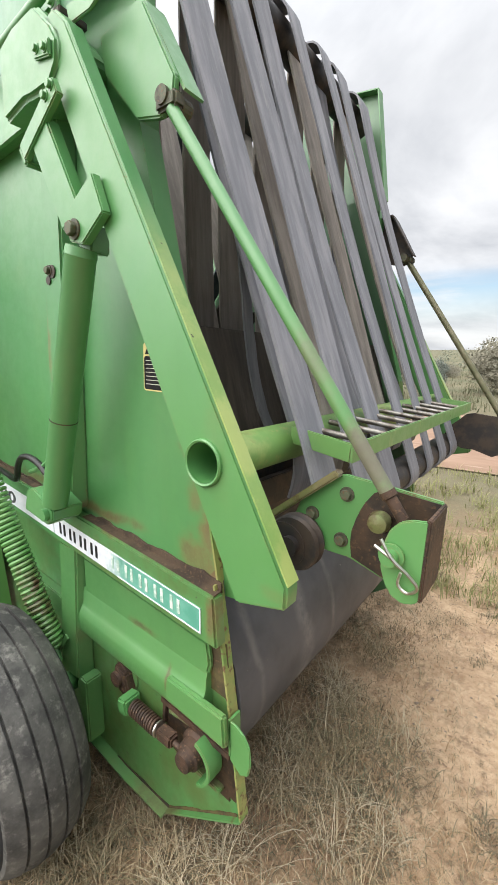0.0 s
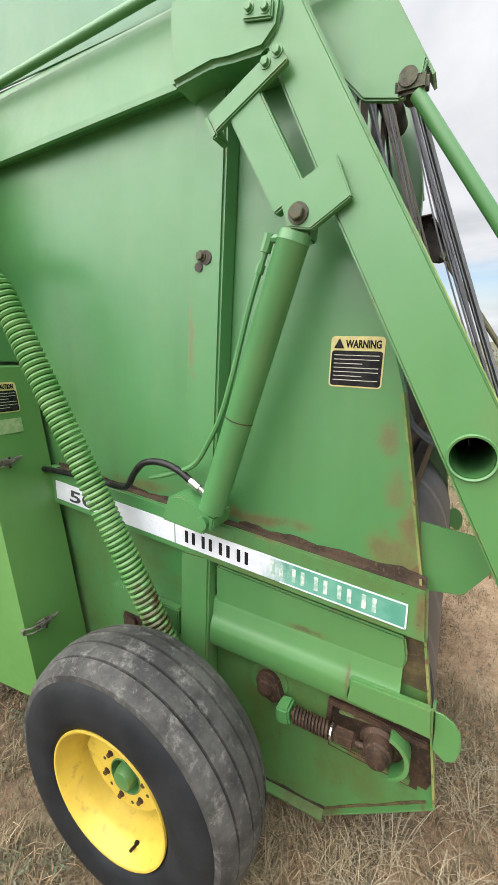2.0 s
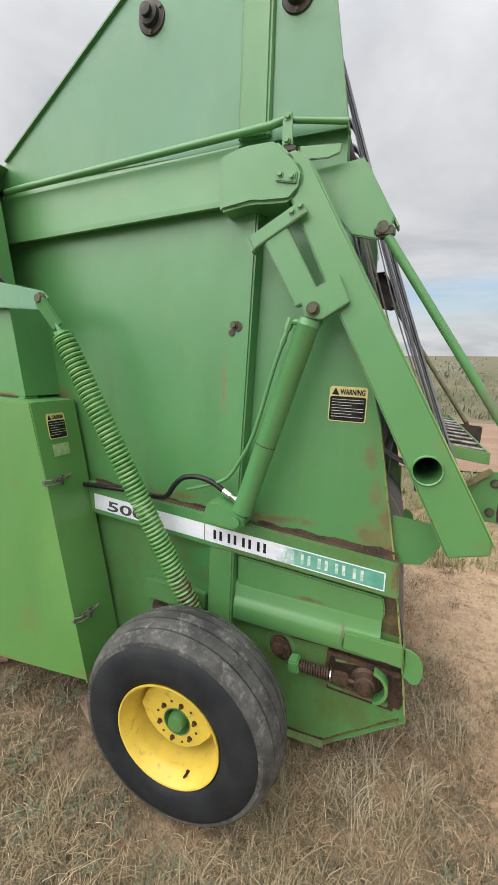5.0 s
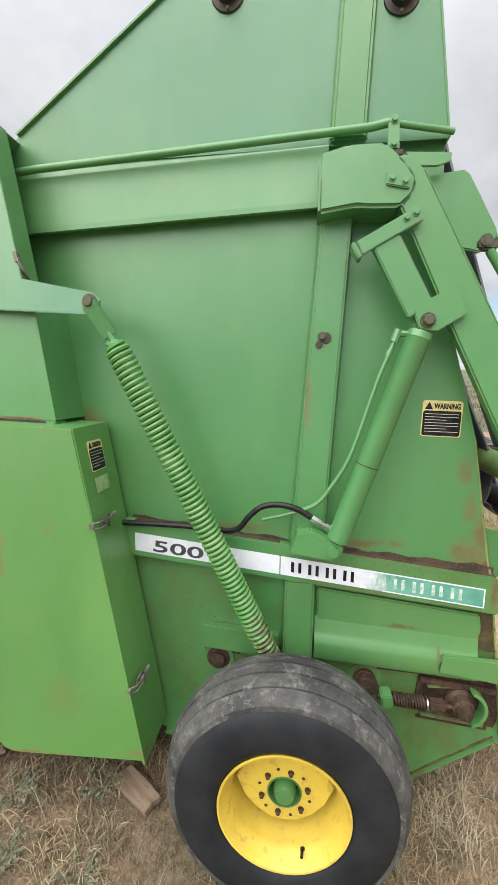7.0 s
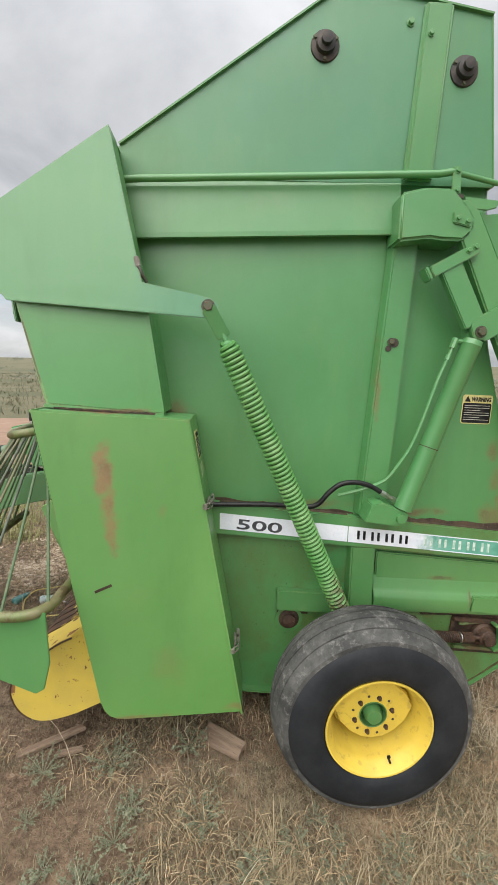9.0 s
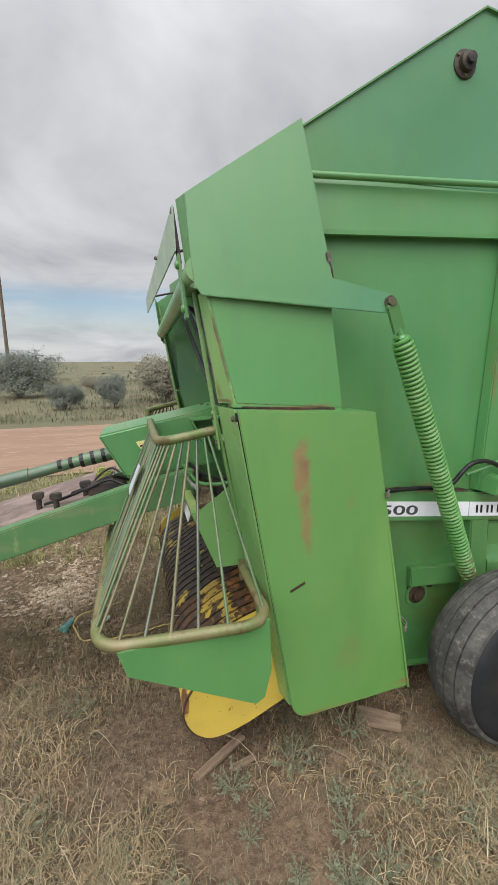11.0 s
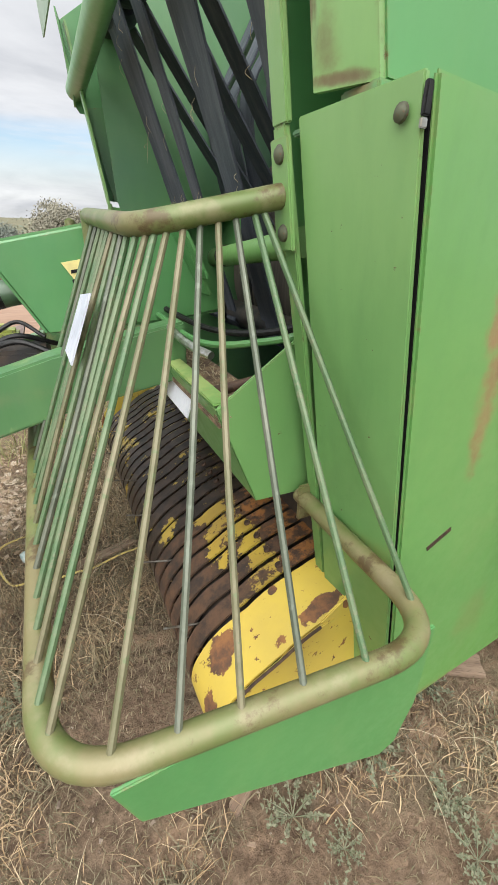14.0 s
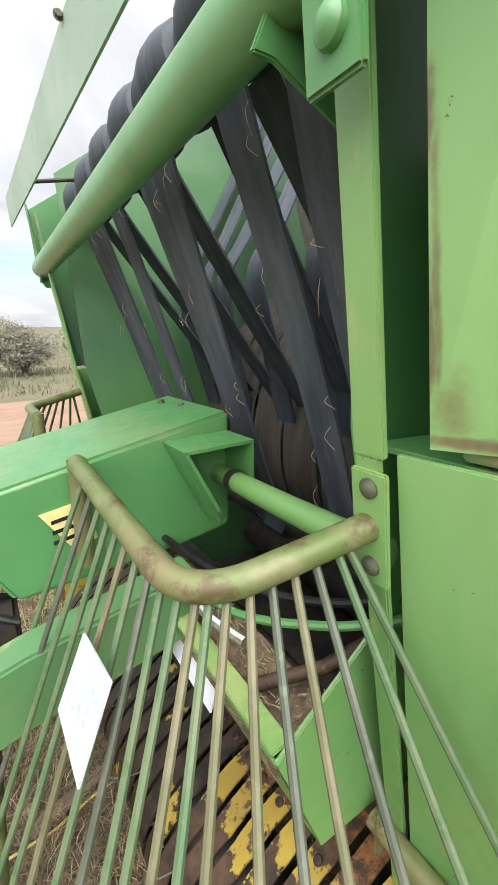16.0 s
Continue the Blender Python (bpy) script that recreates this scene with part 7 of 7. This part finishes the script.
    scraped = 0.9 * np.exp(-((x + 0.57) ** 2 + (y + 0.15) ** 2) / 0.025) + 0.8 * np.exp(-((x + 1.25) ** 2 + (y + 0.16) ** 2) / 0.03) + 0.92 * np.exp(-((x + 2.05) ** 2 + (y - 1.55) ** 2) / 0.45)
    return np.clip(v_ * (1 - bare) * (1 - np.clip(scraped, 0, 1)) * step(-edge, -1.15, -0.75), 0, 1)


def blades(name, x, y, length, lean, width, material, label, turn=None, segs=3):
    """Many curved blades in one mesh: roots at x, y; lean 0 stands, 1 lies flat."""
    n = len(x)
    th = rng.uniform(0, 2 * np.pi, n) if turn is None else turn
    dx, dy = np.cos(th), np.sin(th)
    z0 = height(x, y) - 0.004
    verts = np.zeros((n, 2 * segs + 1, 3))
    curl = rng.uniform(0.6, 1.5, n)
    side_ = rng.normal(0, 0.25, n)
    for k_ in range(segs + 1):
        t = k_ / segs
        bend = lean * t ** curl
        hor = length * t * np.sin(bend * np.pi / 2)
        up = length * t * np.cos(bend * np.pi / 2)
        px = x + dx * hor - dy * side_ * length * t * t * 0.5
        py = y + dy * hor + dx * side_ * length * t * t * 0.5
        w = width * (1 - 0.75 * t)
        if k_ < segs:
            verts[:, 2 * k_] = np.stack([px - dy * w, py + dx * w, z0 + up + 0.003], -1)
            verts[:, 2 * k_ + 1] = np.stack([px + dy * w, py - dx * w, z0 + up + 0.003], -1)
        else:
            verts[:, 2 * k_] = np.stack([px, py, z0 + up + 0.003], -1)
    base = (np.arange(n) * (2 * segs + 1))[:, None]
    faces = []
    for k_ in range(segs - 1):
        faces.append(base + np.array([[2 * k_, 2 * k_ + 1, 2 * k_ + 3, 2 * k_ + 2]]))
    tri = base + np.array([[2 * segs - 2, 2 * segs - 1, 2 * segs]])
    allf = [f_ for block_ in faces for f_ in block_.tolist()] + tri.tolist()
    me_ = bpy.data.meshes.new(name)
    me_.from_pydata(verts.reshape(-1, 3).tolist(), [], allf)
    me_.materials.append(material)
    return tagged(new(name, me_), label, "grass", kind="stuff")


STRAW = foliage("dry_straw", [(0.23, 0.150, 0.078), (0.36, 0.255, 0.145), (0.46, 0.35, 0.215), (0.28, 0.195, 0.112), (0.54, 0.44, 0.29)])
DARKG = foliage("dead_dark_grass", [(0.10, 0.075, 0.045), (0.16, 0.125, 0.08), (0.22, 0.19, 0.12), (0.13, 0.12, 0.075)])
TUFT = foliage("half_dry_grass", [(0.24, 0.185, 0.11), (0.34, 0.265, 0.165), (0.20, 0.18, 0.10), (0.28, 0.23, 0.145), (0.42, 0.335, 0.22)])
PALES = foliage("bleached_grass", [(0.32, 0.26, 0.16), (0.42, 0.35, 0.23), (0.50, 0.43, 0.31), (0.35, 0.30, 0.20)])
GREYG = foliage("grey_green_grass", [(0.15, 0.17, 0.095), (0.20, 0.205, 0.13), (0.26, 0.245, 0.155)])


def sandy(x, y):
    """Share of the grass that the bare sand behind the machine lacks."""
    return 0.88 * np.exp(-(((x - 1.55) / 0.85) ** 4 + ((y - 1.75) / 1.2) ** 4))


def scatter(n, x0, x1, y0, y1, power=1.0):
    x, y = rng.uniform(x0, x1, n * 3), rng.uniform(y0, y1, n * 3)
    keep = rng.uniform(0, 1, n * 3) < lump(x, y) ** power
    x, y = x[keep][:n], y[keep][:n]
    keep = rng.uniform(0, 1, len(x)) > sandy(x, y)
    return x[keep], y[keep]


# flattened litter
x, y = scatter(85000, -3.6, 2.9, -2.0, 2.6, 0.85)
n = len(x)
blades("straw_litter", x, y, rng.uniform(0.02, 0.10, n), rng.uniform(0.80, 1.02, n), rng.uniform(0.0008, 0.0021, n), STRAW, "matted dry straw lying on the dirt")
# standing tufts
cx, cy = scatter(1700, -3.4, 2.5, -1.9, 2.6, 2.8)
per = 42
x = (cx[:, None] + rng.normal(0, 0.028, (len(cx), per))).ravel()
y = (cy[:, None] + rng.normal(0, 0.028, (len(cx), per))).ravel()
size = np.repeat(rng.uniform(0.5, 1.25, len(cx)), per)
n = len(x)
blades("dry_grass", x, y, size * rng.uniform(0.04, 0.15, n), rng.uniform(0.25, 0.95, n), rng.uniform(0.0008, 0.0021, n), TUFT, "thin half-dry grass tufts round the machine")
cx, cy = scatter(500, -3.4, 2.5, -1.9, 2.6, 1.6)
per = 30
x = (cx[:, None] + rng.normal(0, 0.05, (len(cx), per))).ravel()
y = (cy[:, None] + rng.normal(0, 0.05, (len(cx), per))).ravel()
n = len(x)
blades("green_grass", x, y, rng.uniform(0.03, 0.10, n), rng.uniform(0.2, 0.9, n), rng.uniform(0.0008, 0.002, n), GREYG, "short grey-green grass between the straw")
# dark clumps, mostly towards the front
cx, cy = scatter(2600, -3.4, 1.6, -1.9, 2.6, 0.9)
per = 34
x = (cx[:, None] + rng.normal(0, 0.035, (len(cx), per))).ravel()
y = (cy[:, None] + rng.normal(0, 0.035, (len(cx), per))).ravel()
n = len(x)
blades("dead_grass", x, y, rng.uniform(0.02, 0.08, n), rng.uniform(0.6, 1.03, n), rng.uniform(0.001, 0.0024, n), DARKG, "dark dead grass clumps matted into the soil")
# taller pale bunches behind the machine
cx, cy = scatter(60, 0.2, 2.6, -1.7, 1.9, 0.8)
per = 60
x = (cx[:, None] + rng.normal(0, 0.035, (len(cx), per))).ravel()
y = (cy[:, None] + rng.normal(0, 0.035, (len(cx), per))).ravel()
n = len(x)
blades("straw_bunches", x, y, rng.uniform(0.07, 0.18, n), rng.uniform(0.3, 0.95, n), rng.uniform(0.0008, 0.0017, n), PALES, "taller bleached grass bunches behind the machine", segs=4)
# thinner grass over the wider field
x, y = rng.normal(0, 4.5, 60000), rng.normal(0.2, 3.6, 60000)
keep = (np.hypot((x + 0.4) / 3.1, (y - 0.2) / 2.35) > 0.8) & (y < 5.3) & (np.sin(x * 0.9 + 1) * np.sin(y * 1.1 + x * 0.3) > -0.5) & (sandy(x, y) < 0.5)
x, y = x[keep], y[keep]
n = len(x)
blades("field_grass", x, y, rng.uniform(0.05, 0.16, n), rng.uniform(0.3, 1.0, n), rng.uniform(0.0015, 0.004, n), TUFT, "thin dry grass over the field", segs=2)
# long single stalks
x, y = scatter(420, -3.2, 2.4, -1.8, 2.0, 0.6)
n = len(x)
blades("dry_stalks", x, y, rng.uniform(0.12, 0.32, n), rng.uniform(0.75, 1.0, n), rng.uniform(0.0010, 0.0020, n), PALES, "long bleached stalks bent over the ground", segs=5)
# short fuzz that covers most of the dirt
x, y = rng.uniform(-3.0, 2.4, 190000), rng.uniform(-1.7, 1.9, 190000)
keep = rng.uniform(0, 1, len(x)) < 0.30 + 0.70 * np.clip(0.5 + 0.5 * np.sin(x * 3.1 + 1.2 * np.sin(y * 2.3)) * np.sin(y * 3.7 + x * 1.1 + 0.7), 0, 1) * (1 - sandy(x, y)) - 0.3 * sandy(x, y)
x, y = x[keep], y[keep]
n = len(x)
FUZZ = foliage("short_dull_grass", [(0.13, 0.105, 0.062), (0.20, 0.165, 0.10), (0.27, 0.22, 0.14), (0.15, 0.145, 0.085), (0.33, 0.27, 0.18)])
blades("short_grass", x, y, rng.uniform(0.012, 0.045, n), rng.uniform(0.2, 1.0, n), rng.uniform(0.0007, 0.0016, n), FUZZ, "short dull grass over the dirt", segs=2)
# farther grass up to the road and past it
cx, cy = rng.uniform(-14, 14, 4200), 2.1 + 3.3 * rng.uniform(0, 1, 4200) ** 1.4
per = 13
x = (cx[:, None] + rng.normal(0, 0.06, (len(cx), per))).ravel()
y = (cy[:, None] + rng.normal(0, 0.06, (len(cx), per))).ravel()
n = len(x)
blades("verge_grass", x, y, rng.uniform(0.06, 0.20, n), rng.uniform(0.2, 0.8, n), rng.uniform(0.002, 0.005, n), foliage("verge_grass", [(0.19, 0.21, 0.075), (0.26, 0.265, 0.11), (0.31, 0.285, 0.14)]), "yellow-green grass beside the dirt road", segs=2)
cx, cy = rng.uniform(-45, 40, 6000), 11.3 + 34 * rng.uniform(0, 1, 6000) ** 1.6
per = 8
x = (cx[:, None] + rng.normal(0, 0.18, (len(cx), per))).ravel()
y = (cy[:, None] + rng.normal(0, 0.18, (len(cx), per))).ravel()
n = len(x)
blades("pasture_grass", x, y, rng.uniform(0.10, 0.35, n), rng.uniform(0.2, 0.8, n), rng.uniform(0.006, 0.016, n), foliage("pasture_grass", [(0.10, 0.112, 0.060), (0.145, 0.145, 0.085), (0.20, 0.175, 0.115)]), "sparse pasture grass beyond the road", segs=2)


def chunks(name, x, y, size, flat, material, label, category):
    """Small angular bits in one mesh."""
    n_ = len(x)
    base = np.array([[-1, -1, 0], [1, -1, 0], [1, 1, 0], [-1, 1, 0], [-0.7, -0.6, 1], [0.7, -0.7, 1], [0.6, 0.7, 1], [-0.6, 0.6, 1]], float)
    v_ = base[None] * (1 + rng.uniform(-0.3, 0.3, (n_, 8, 3)))
    v_ *= np.stack([size * rng.uniform(0.5, 1.4, n_), size * rng.uniform(0.3, 0.9, n_), size * flat * rng.uniform(0.5, 1.2, n_)], -1)[:, None]
    th = rng.uniform(0, 6.28, n_)
    c_, s_ = np.cos(th)[:, None], np.sin(th)[:, None]
    vx, vy = v_[..., 0] * c_ - v_[..., 1] * s_, v_[..., 0] * s_ + v_[..., 1] * c_
    v_ = np.stack([vx + x[:, None], vy + y[:, None], v_[..., 2] + height(x, y)[:, None] - 0.002], -1)
    quad = np.array([[0, 3, 2, 1], [4, 5, 6, 7], [0, 1, 5, 4], [1, 2, 6, 5], [2, 3, 7, 6], [3, 0, 4, 7]])
    f_ = (np.arange(n_)[:, None, None] * 8 + quad[None]).reshape(-1, 4)
    me_ = bpy.data.meshes.new(name)
    me_.from_pydata(v_.reshape(-1, 3).tolist(), [], f_.tolist())
    me_.materials.append(material)
    return tagged(new(name, me_), label, category, kind="stuff")


n = 12000
chunks("gravel", rng.uniform(-3.6, 2.6, n), rng.uniform(-2.0, 3.0, n), 0.0015 + 0.0075 * rng.uniform(0, 1, n) ** 2, 0.6, foliage("clods_and_pebbles", [(0.20, 0.13, 0.085), (0.27, 0.19, 0.13), (0.17, 0.13, 0.10), (0.34, 0.28, 0.22)], 0.95), "small clods and pebbles in the dirt", "gravel")
n = 2200
chunks("wood_chips", -2.15 + 0.75 * rng.uniform(-1, 1, n) * rng.uniform(0, 1, n), 1.62 + 0.95 * rng.uniform(-1, 1, n) * rng.uniform(0, 1, n), rng.uniform(0.007, 0.026, n), 0.25, foliage("wood_chips", [(0.26, 0.18, 0.12), (0.40, 0.31, 0.22), (0.54, 0.46, 0.36), (0.18, 0.12, 0.08)], 0.9), "pale wood chips and bark spread by the tongue", "wood chips")

# ---------------------------------------------------------------- loose things on the ground
M_BOARD = speckled("weathered_board", (0.17, 0.115, 0.078), (0.25, 0.18, 0.125), 14, 0.9, stretch=(0.3, 3, 1), third=(0.11, 0.08, 0.055), bump=0.6)


def board(cx_, cy_, lx, ly, lz, turn_, tilt):
    b_ = bmesh.new()
    s_ = random.Random(int(lx * 1000))
    pts = [(-lx / 2, -ly / 2), (-lx * 0.1, -ly / 2 * 0.96), (lx / 2, -ly / 2 * 0.8), (lx / 2 * 0.93, ly * 0.1), (lx / 2, ly / 2 * 0.9), (0, ly / 2), (-lx / 2 * 0.97, ly / 2 * 0.95)]
    prism(b_, pts, "z", 0, lz, 0.003)
    me_ = bpy.data.meshes.new("wood_board")
    b_.to_mesh(me_)
    b_.free()
    me_.materials.append(M_BOARD)
    o_ = new("wood_board", me_)
    o_.matrix_world = pose(cx_, cy_, float(height(np.array(cx_), np.array(cy_))) + 0.008, tilt, 0, turn_)
    return o_


for args, lab_ in (((-0.574, -0.148, 0.20, 0.085, 0.026, -33, 4), "short weathered board end lying in the dirt"), ((-1.30, -0.143, 0.27, 0.035, 0.018, 31, 3), "narrow weathered stick of wood lying in the dirt"), ((-1.21, -0.19, 0.11, 0.03, 0.012, 15, 2), "small splinter of weathered wood in the dirt"), ((-1.56, 0.972, 0.30, 0.055, 0.014, 17, 2), "grey weathered board lying under the pickup")):
    tagged(board(*args), lab_, "board", "wood scraps by the pickup")



def lie(x_, y_, up_):
    """A point so far above the ground."""
    return (x_, y_, float(height(np.array(x_), np.array(y_))) + up_)


b = bmesh.new()
tw = [(-1.76, 1.29), (-1.814, 1.264), (-1.92, 1.262), (-2.013, 1.219), (-2.045, 1.14), (-2.018, 1.05), (-1.965, 0.934), (-1.89, 0.90), (-1.804, 0.889), (-1.70, 0.885), (-1.632, 0.897), (-1.50, 0.93), (-1.378, 0.955)]
sweep(b, spline([lie(x_, y_, 0.016 + 0.010 * (i % 2)) for i, (x_, y_) in enumerate(tw)], 6), 0.0048, 6)
tagged(part("twine", b, speckled("yellow_twine", (0.62, 0.50, 0.16), (0.50, 0.40, 0.14), 60, 0.8), None), "loop of yellow baling twine on the dirt", "twine")
M_PLASTIC = speckled("scuffed_clear_plastic", (0.36, 0.48, 0.46), (0.52, 0.62, 0.60), 20, 0.2)
b = bmesh.new()
lathe(b, [(0.010, 0.0), (0.030, 0.006), (0.034, 0.03), (0.027, 0.05), (0.034, 0.075), (0.028, 0.10), (0.031, 0.12), (0.014, 0.155), (0.013, 0.172)], (0, 0, 0), 20, "x")
for q in b.verts:
    q.co.z *= 0.8 + 0.2 * math.sin(q.co.x * 40)
bottle = part("bottle", b, M_PLASTIC, None, smooth=True)
bottle.matrix_world = Matrix.Translation(lie(-1.93, 1.09, 0.022)) @ pose(0, 0, 0, 0, 0, 25) @ Matrix.Diagonal((0.75, 0.9, 0.9, 1))
tagged(bottle, "crushed pale plastic bottle lying on dirt", "bottle", "empty bottles by the twine")
teal_bottle = copy_thing(bottle, Matrix.Translation(lie(-2.10, 1.07, 0.020)) @ pose(0, 0, 0, 0, 0, 70))
teal_bottle.data = bottle.data.copy()
teal_bottle.data.materials[0] = speckled("teal_plastic", (0.06, 0.20, 0.19), (0.12, 0.29, 0.27), 20, 0.25)
tagged(teal_bottle, "small crushed teal plastic bottle on dirt")

# ---------------------------------------------------------------- weeds and bushes


def leaf_cloud(bm, rnd_, centre, spread, count, size):
    """Small folded leaves round a point."""
    c_ = Vector(centre)
    for _ in range(count):
        d_ = Vector((rnd_.gauss(0, 1), rnd_.gauss(0, 1), rnd_.gauss(0, 1)))
        p_ = c_ + Vector((d_.x * spread[0], d_.y * spread[1], d_.z * spread[2]))
        u_ = Vector((rnd_.uniform(-1, 1), rnd_.uniform(-1, 1), rnd_.uniform(-0.3, 1))).normalized()
        w_ = u_.orthogonal().normalized()
        s_ = size * rnd_.uniform(0.6, 1.4)
        q_ = [bm.verts.new(p_ + v_) for v_ in (u_ * -s_, w_ * s_ * 0.45, u_ * s_, w_ * -s_ * 0.45)]
        bm.faces.new(q_)


# leaf tones lightened and greyed to hold the haze of the distance
LEAF_DK = foliage("juniper_leaves", [(0.118, 0.140, 0.120), (0.150, 0.170, 0.142), (0.180, 0.196, 0.164), (0.130, 0.150, 0.130)])
LEAF_FAR = foliage("hazy_scrub", [(0.13, 0.15, 0.11), (0.19, 0.20, 0.15), (0.16, 0.17, 0.12)])
LEAF_BR = foliage("dusty_bush_leaves", [(0.185, 0.178, 0.132), (0.225, 0.212, 0.160), (0.260, 0.240, 0.185), (0.165, 0.162, 0.120)])
BARK = speckled("grey_bark", (0.10, 0.075, 0.055), (0.17, 0.13, 0.10), 12, 0.95, stretch=(3, 3, 0.5), bump=0.6)


def bush(x_, y_, h, w_, leaves, seed, label):
    rnd_ = random.Random(seed)
    o_ = new("bush")
    o_.location = (x_, y_, -0.02)
    bt = bmesh.new()
    bl = bmesh.new()
    for i_ in range(9):
        a_ = i_ * 2.4 + rnd_.uniform(-0.4, 0.4)
        rr = w_ / 2 * rnd_.uniform(0.25, 0.75)
        hh = h * rnd_.uniform(0.35, 0.66)
        tip_ = Vector((rr * math.cos(a_), rr * math.sin(a_), hh))
        path_ = spline([(0, 0, 0), tuple(tip_ * 0.35 + Vector((0, 0, h * 0.08))), tuple(tip_)], 4)
        sweep(bt, path_, [0.05 * h / 2 * (1 - 0.85 * k_ / (len(path_) - 1)) for k_ in range(len(path_))], 6)
    lobes = [(Vector((rnd_.uniform(-0.24, 0.24) * w_, rnd_.uniform(-0.24, 0.24) * w_, h * rnd_.uniform(0.26, 0.68))), rnd_.uniform(0.22, 0.31)) for _ in range(10)]
    for c_, share in lobes:
        for _ in range(44):
            d_ = Vector((rnd_.gauss(0, 1), rnd_.gauss(0, 1), rnd_.gauss(0, 1))).normalized() * rnd_.uniform(0.45, 0.95)
            p_ = c_ + Vector((d_.x * w_ * share, d_.y * w_ * share, d_.z * h * share))
            p_.z = max(p_.z, 0.10 * h)
            leaf_cloud(bl, rnd_, p_, (w_ * 0.036, w_ * 0.036, h * 0.036), 44, 0.017 * h)
    t_ob = part("trunk", bt, BARK, o_)
    c_ob = part("crown", bl, leaves, o_)
    tagged(o_, label, "bush", "bushes beyond the road")
    return o_


bush(-2.42, 14.7, 1.5, 1.5, LEAF_DK, 1, "small dark juniper bush beyond the dirt road")
bush(-4.2, 14.6, 1.10, 1.5, LEAF_DK, 2, "low dark juniper bush beyond the dirt road")
bush(-7.2, 20.8, 2.5, 4.4, LEAF_DK, 3, "broad dark juniper bush beyond the dirt road")
bush(-0.35, 16.6, 2.35, 3.0, LEAF_BR, 4, "broad dusty brown bush beyond the dirt road")
bush(-11.5, 25.0, 1.6, 2.4, LEAF_DK, 5, "low dark bush far beyond the dirt road")
bush(-4.3, 26.0, 0.9, 1.8, LEAF_BR, 6, "small dusty bush in the pasture")

# far scrub over the plain
bl = bmesh.new()
rnd = random.Random(21)
for i in range(170):
    d_ = 32 + 700 * rnd.random() ** 2
    a_ = radians(rnd.uniform(35, 160))
    s_ = rnd.uniform(0.5, 1.5) * (1 + d_ / 500)
    leaf_cloud(bl, rnd, (d_ * math.cos(a_), d_ * math.sin(a_), 0.40 * s_), (0.7 * s_, 0.7 * s_, 0.22 * s_), 60, 0.13 * s_)
tagged(part("far_scrub", bl, LEAF_FAR, None), "dark scrub scattered over the far plain", "scrub", kind="stuff")

# weeds near the machine
WEED = foliage("grey_weed_leaves", [(0.125, 0.140, 0.080), (0.170, 0.180, 0.112), (0.225, 0.228, 0.155), (0.140, 0.150, 0.095)], 0.7)


def weed(seed, r_, h_):
    rnd_ = random.Random(seed)
    b_ = bmesh.new()
    for i_ in range(15):
        a_ = i_ * 0.75 + rnd_.uniform(-0.3, 0.3)
        tip_ = Vector((r_ * math.cos(a_), r_ * math.sin(a_), h_ * rnd_.uniform(0.4, 1.0)))
        sweep(b_, [(0, 0, 0), tuple(tip_ * 0.5 + Vector((0, 0, h_ * 0.1))), tuple(tip_)], [0.0015, 0.0012, 0.0006], 4)
        for k_ in range(22):
            p_ = tip_ * rnd_.uniform(0.3, 1.0)
            d_ = Vector((rnd_.uniform(-1, 1), rnd_.uniform(-1, 1), rnd_.uniform(-0.1, 0.7))).normalized() * rnd_.uniform(0.007, 0.016)
            w_ = d_.cross(Vector((0, 0, 1))).normalized() * d_.length * 0.28
            b_.faces.new([b_.verts.new(q_) for q_ in (p_, p_ + d_ * 0.5 + w_, p_ + d_, p_ + d_ * 0.5 - w_)])
    me_ = bpy.data.meshes.new("weed")
    b_.to_mesh(me_)
    b_.free()
    me_.materials.append(WEED)
    return tagged(new("weed", me_), "low grey-green leafy weed in dry dirt", "weed", "weeds round the machine")


weeds = [weed(i, 0.06 + 0.010 * i, 0.05 + 0.008 * i) for i in range(4)]
spots = [(-1.35, -0.62), (-1.18, -0.70), (-0.72, -0.16), (-1.02, -0.24), (-1.52, -0.55), (-0.95, -0.75), (-0.45, -0.62), (-1.75, -0.75), (0.30, -0.75), (-0.15, -0.85), (-2.0, -0.2), (-1.9, 0.3), (-0.9, -0.42), (0.95, -0.25), (1.25, 0.35), (-1.28, -0.28)]
rnd = random.Random(17)
spots += [(rnd.uniform(-2.1, 0.1), -0.28 - 1.0 * rnd.random() ** 0.8) for _ in range(34)] + [(rnd.uniform(-2.4, 0.3), rnd.uniform(-1.35, -0.35)) for _ in range(60)]
for i, (x_, y_) in enumerate(spots):
    m_ = pose(x_, y_, float(height(np.array(x_), np.array(y_))) - 0.002, 0, 0, 67 * i)
    if i < 4:
        weeds[i].matrix_world = m_
    else:
        copy_thing(weeds[i % 4], m_ @ Matrix.Scale(0.85 if i < 24 else 0.42 + 0.07 * (i % 6), 4))

# utility pole by the road
b = bmesh.new()
sweep(b, [(-9.02, 26.4, -0.1), (-8.98, 26.4, 3.6), (-8.94, 26.4, 7.2)], [0.11, 0.095, 0.08], 12)
tagged(part("utility_pole", b, BARK, None), "bare grey wooden utility pole beside the road", "pole")
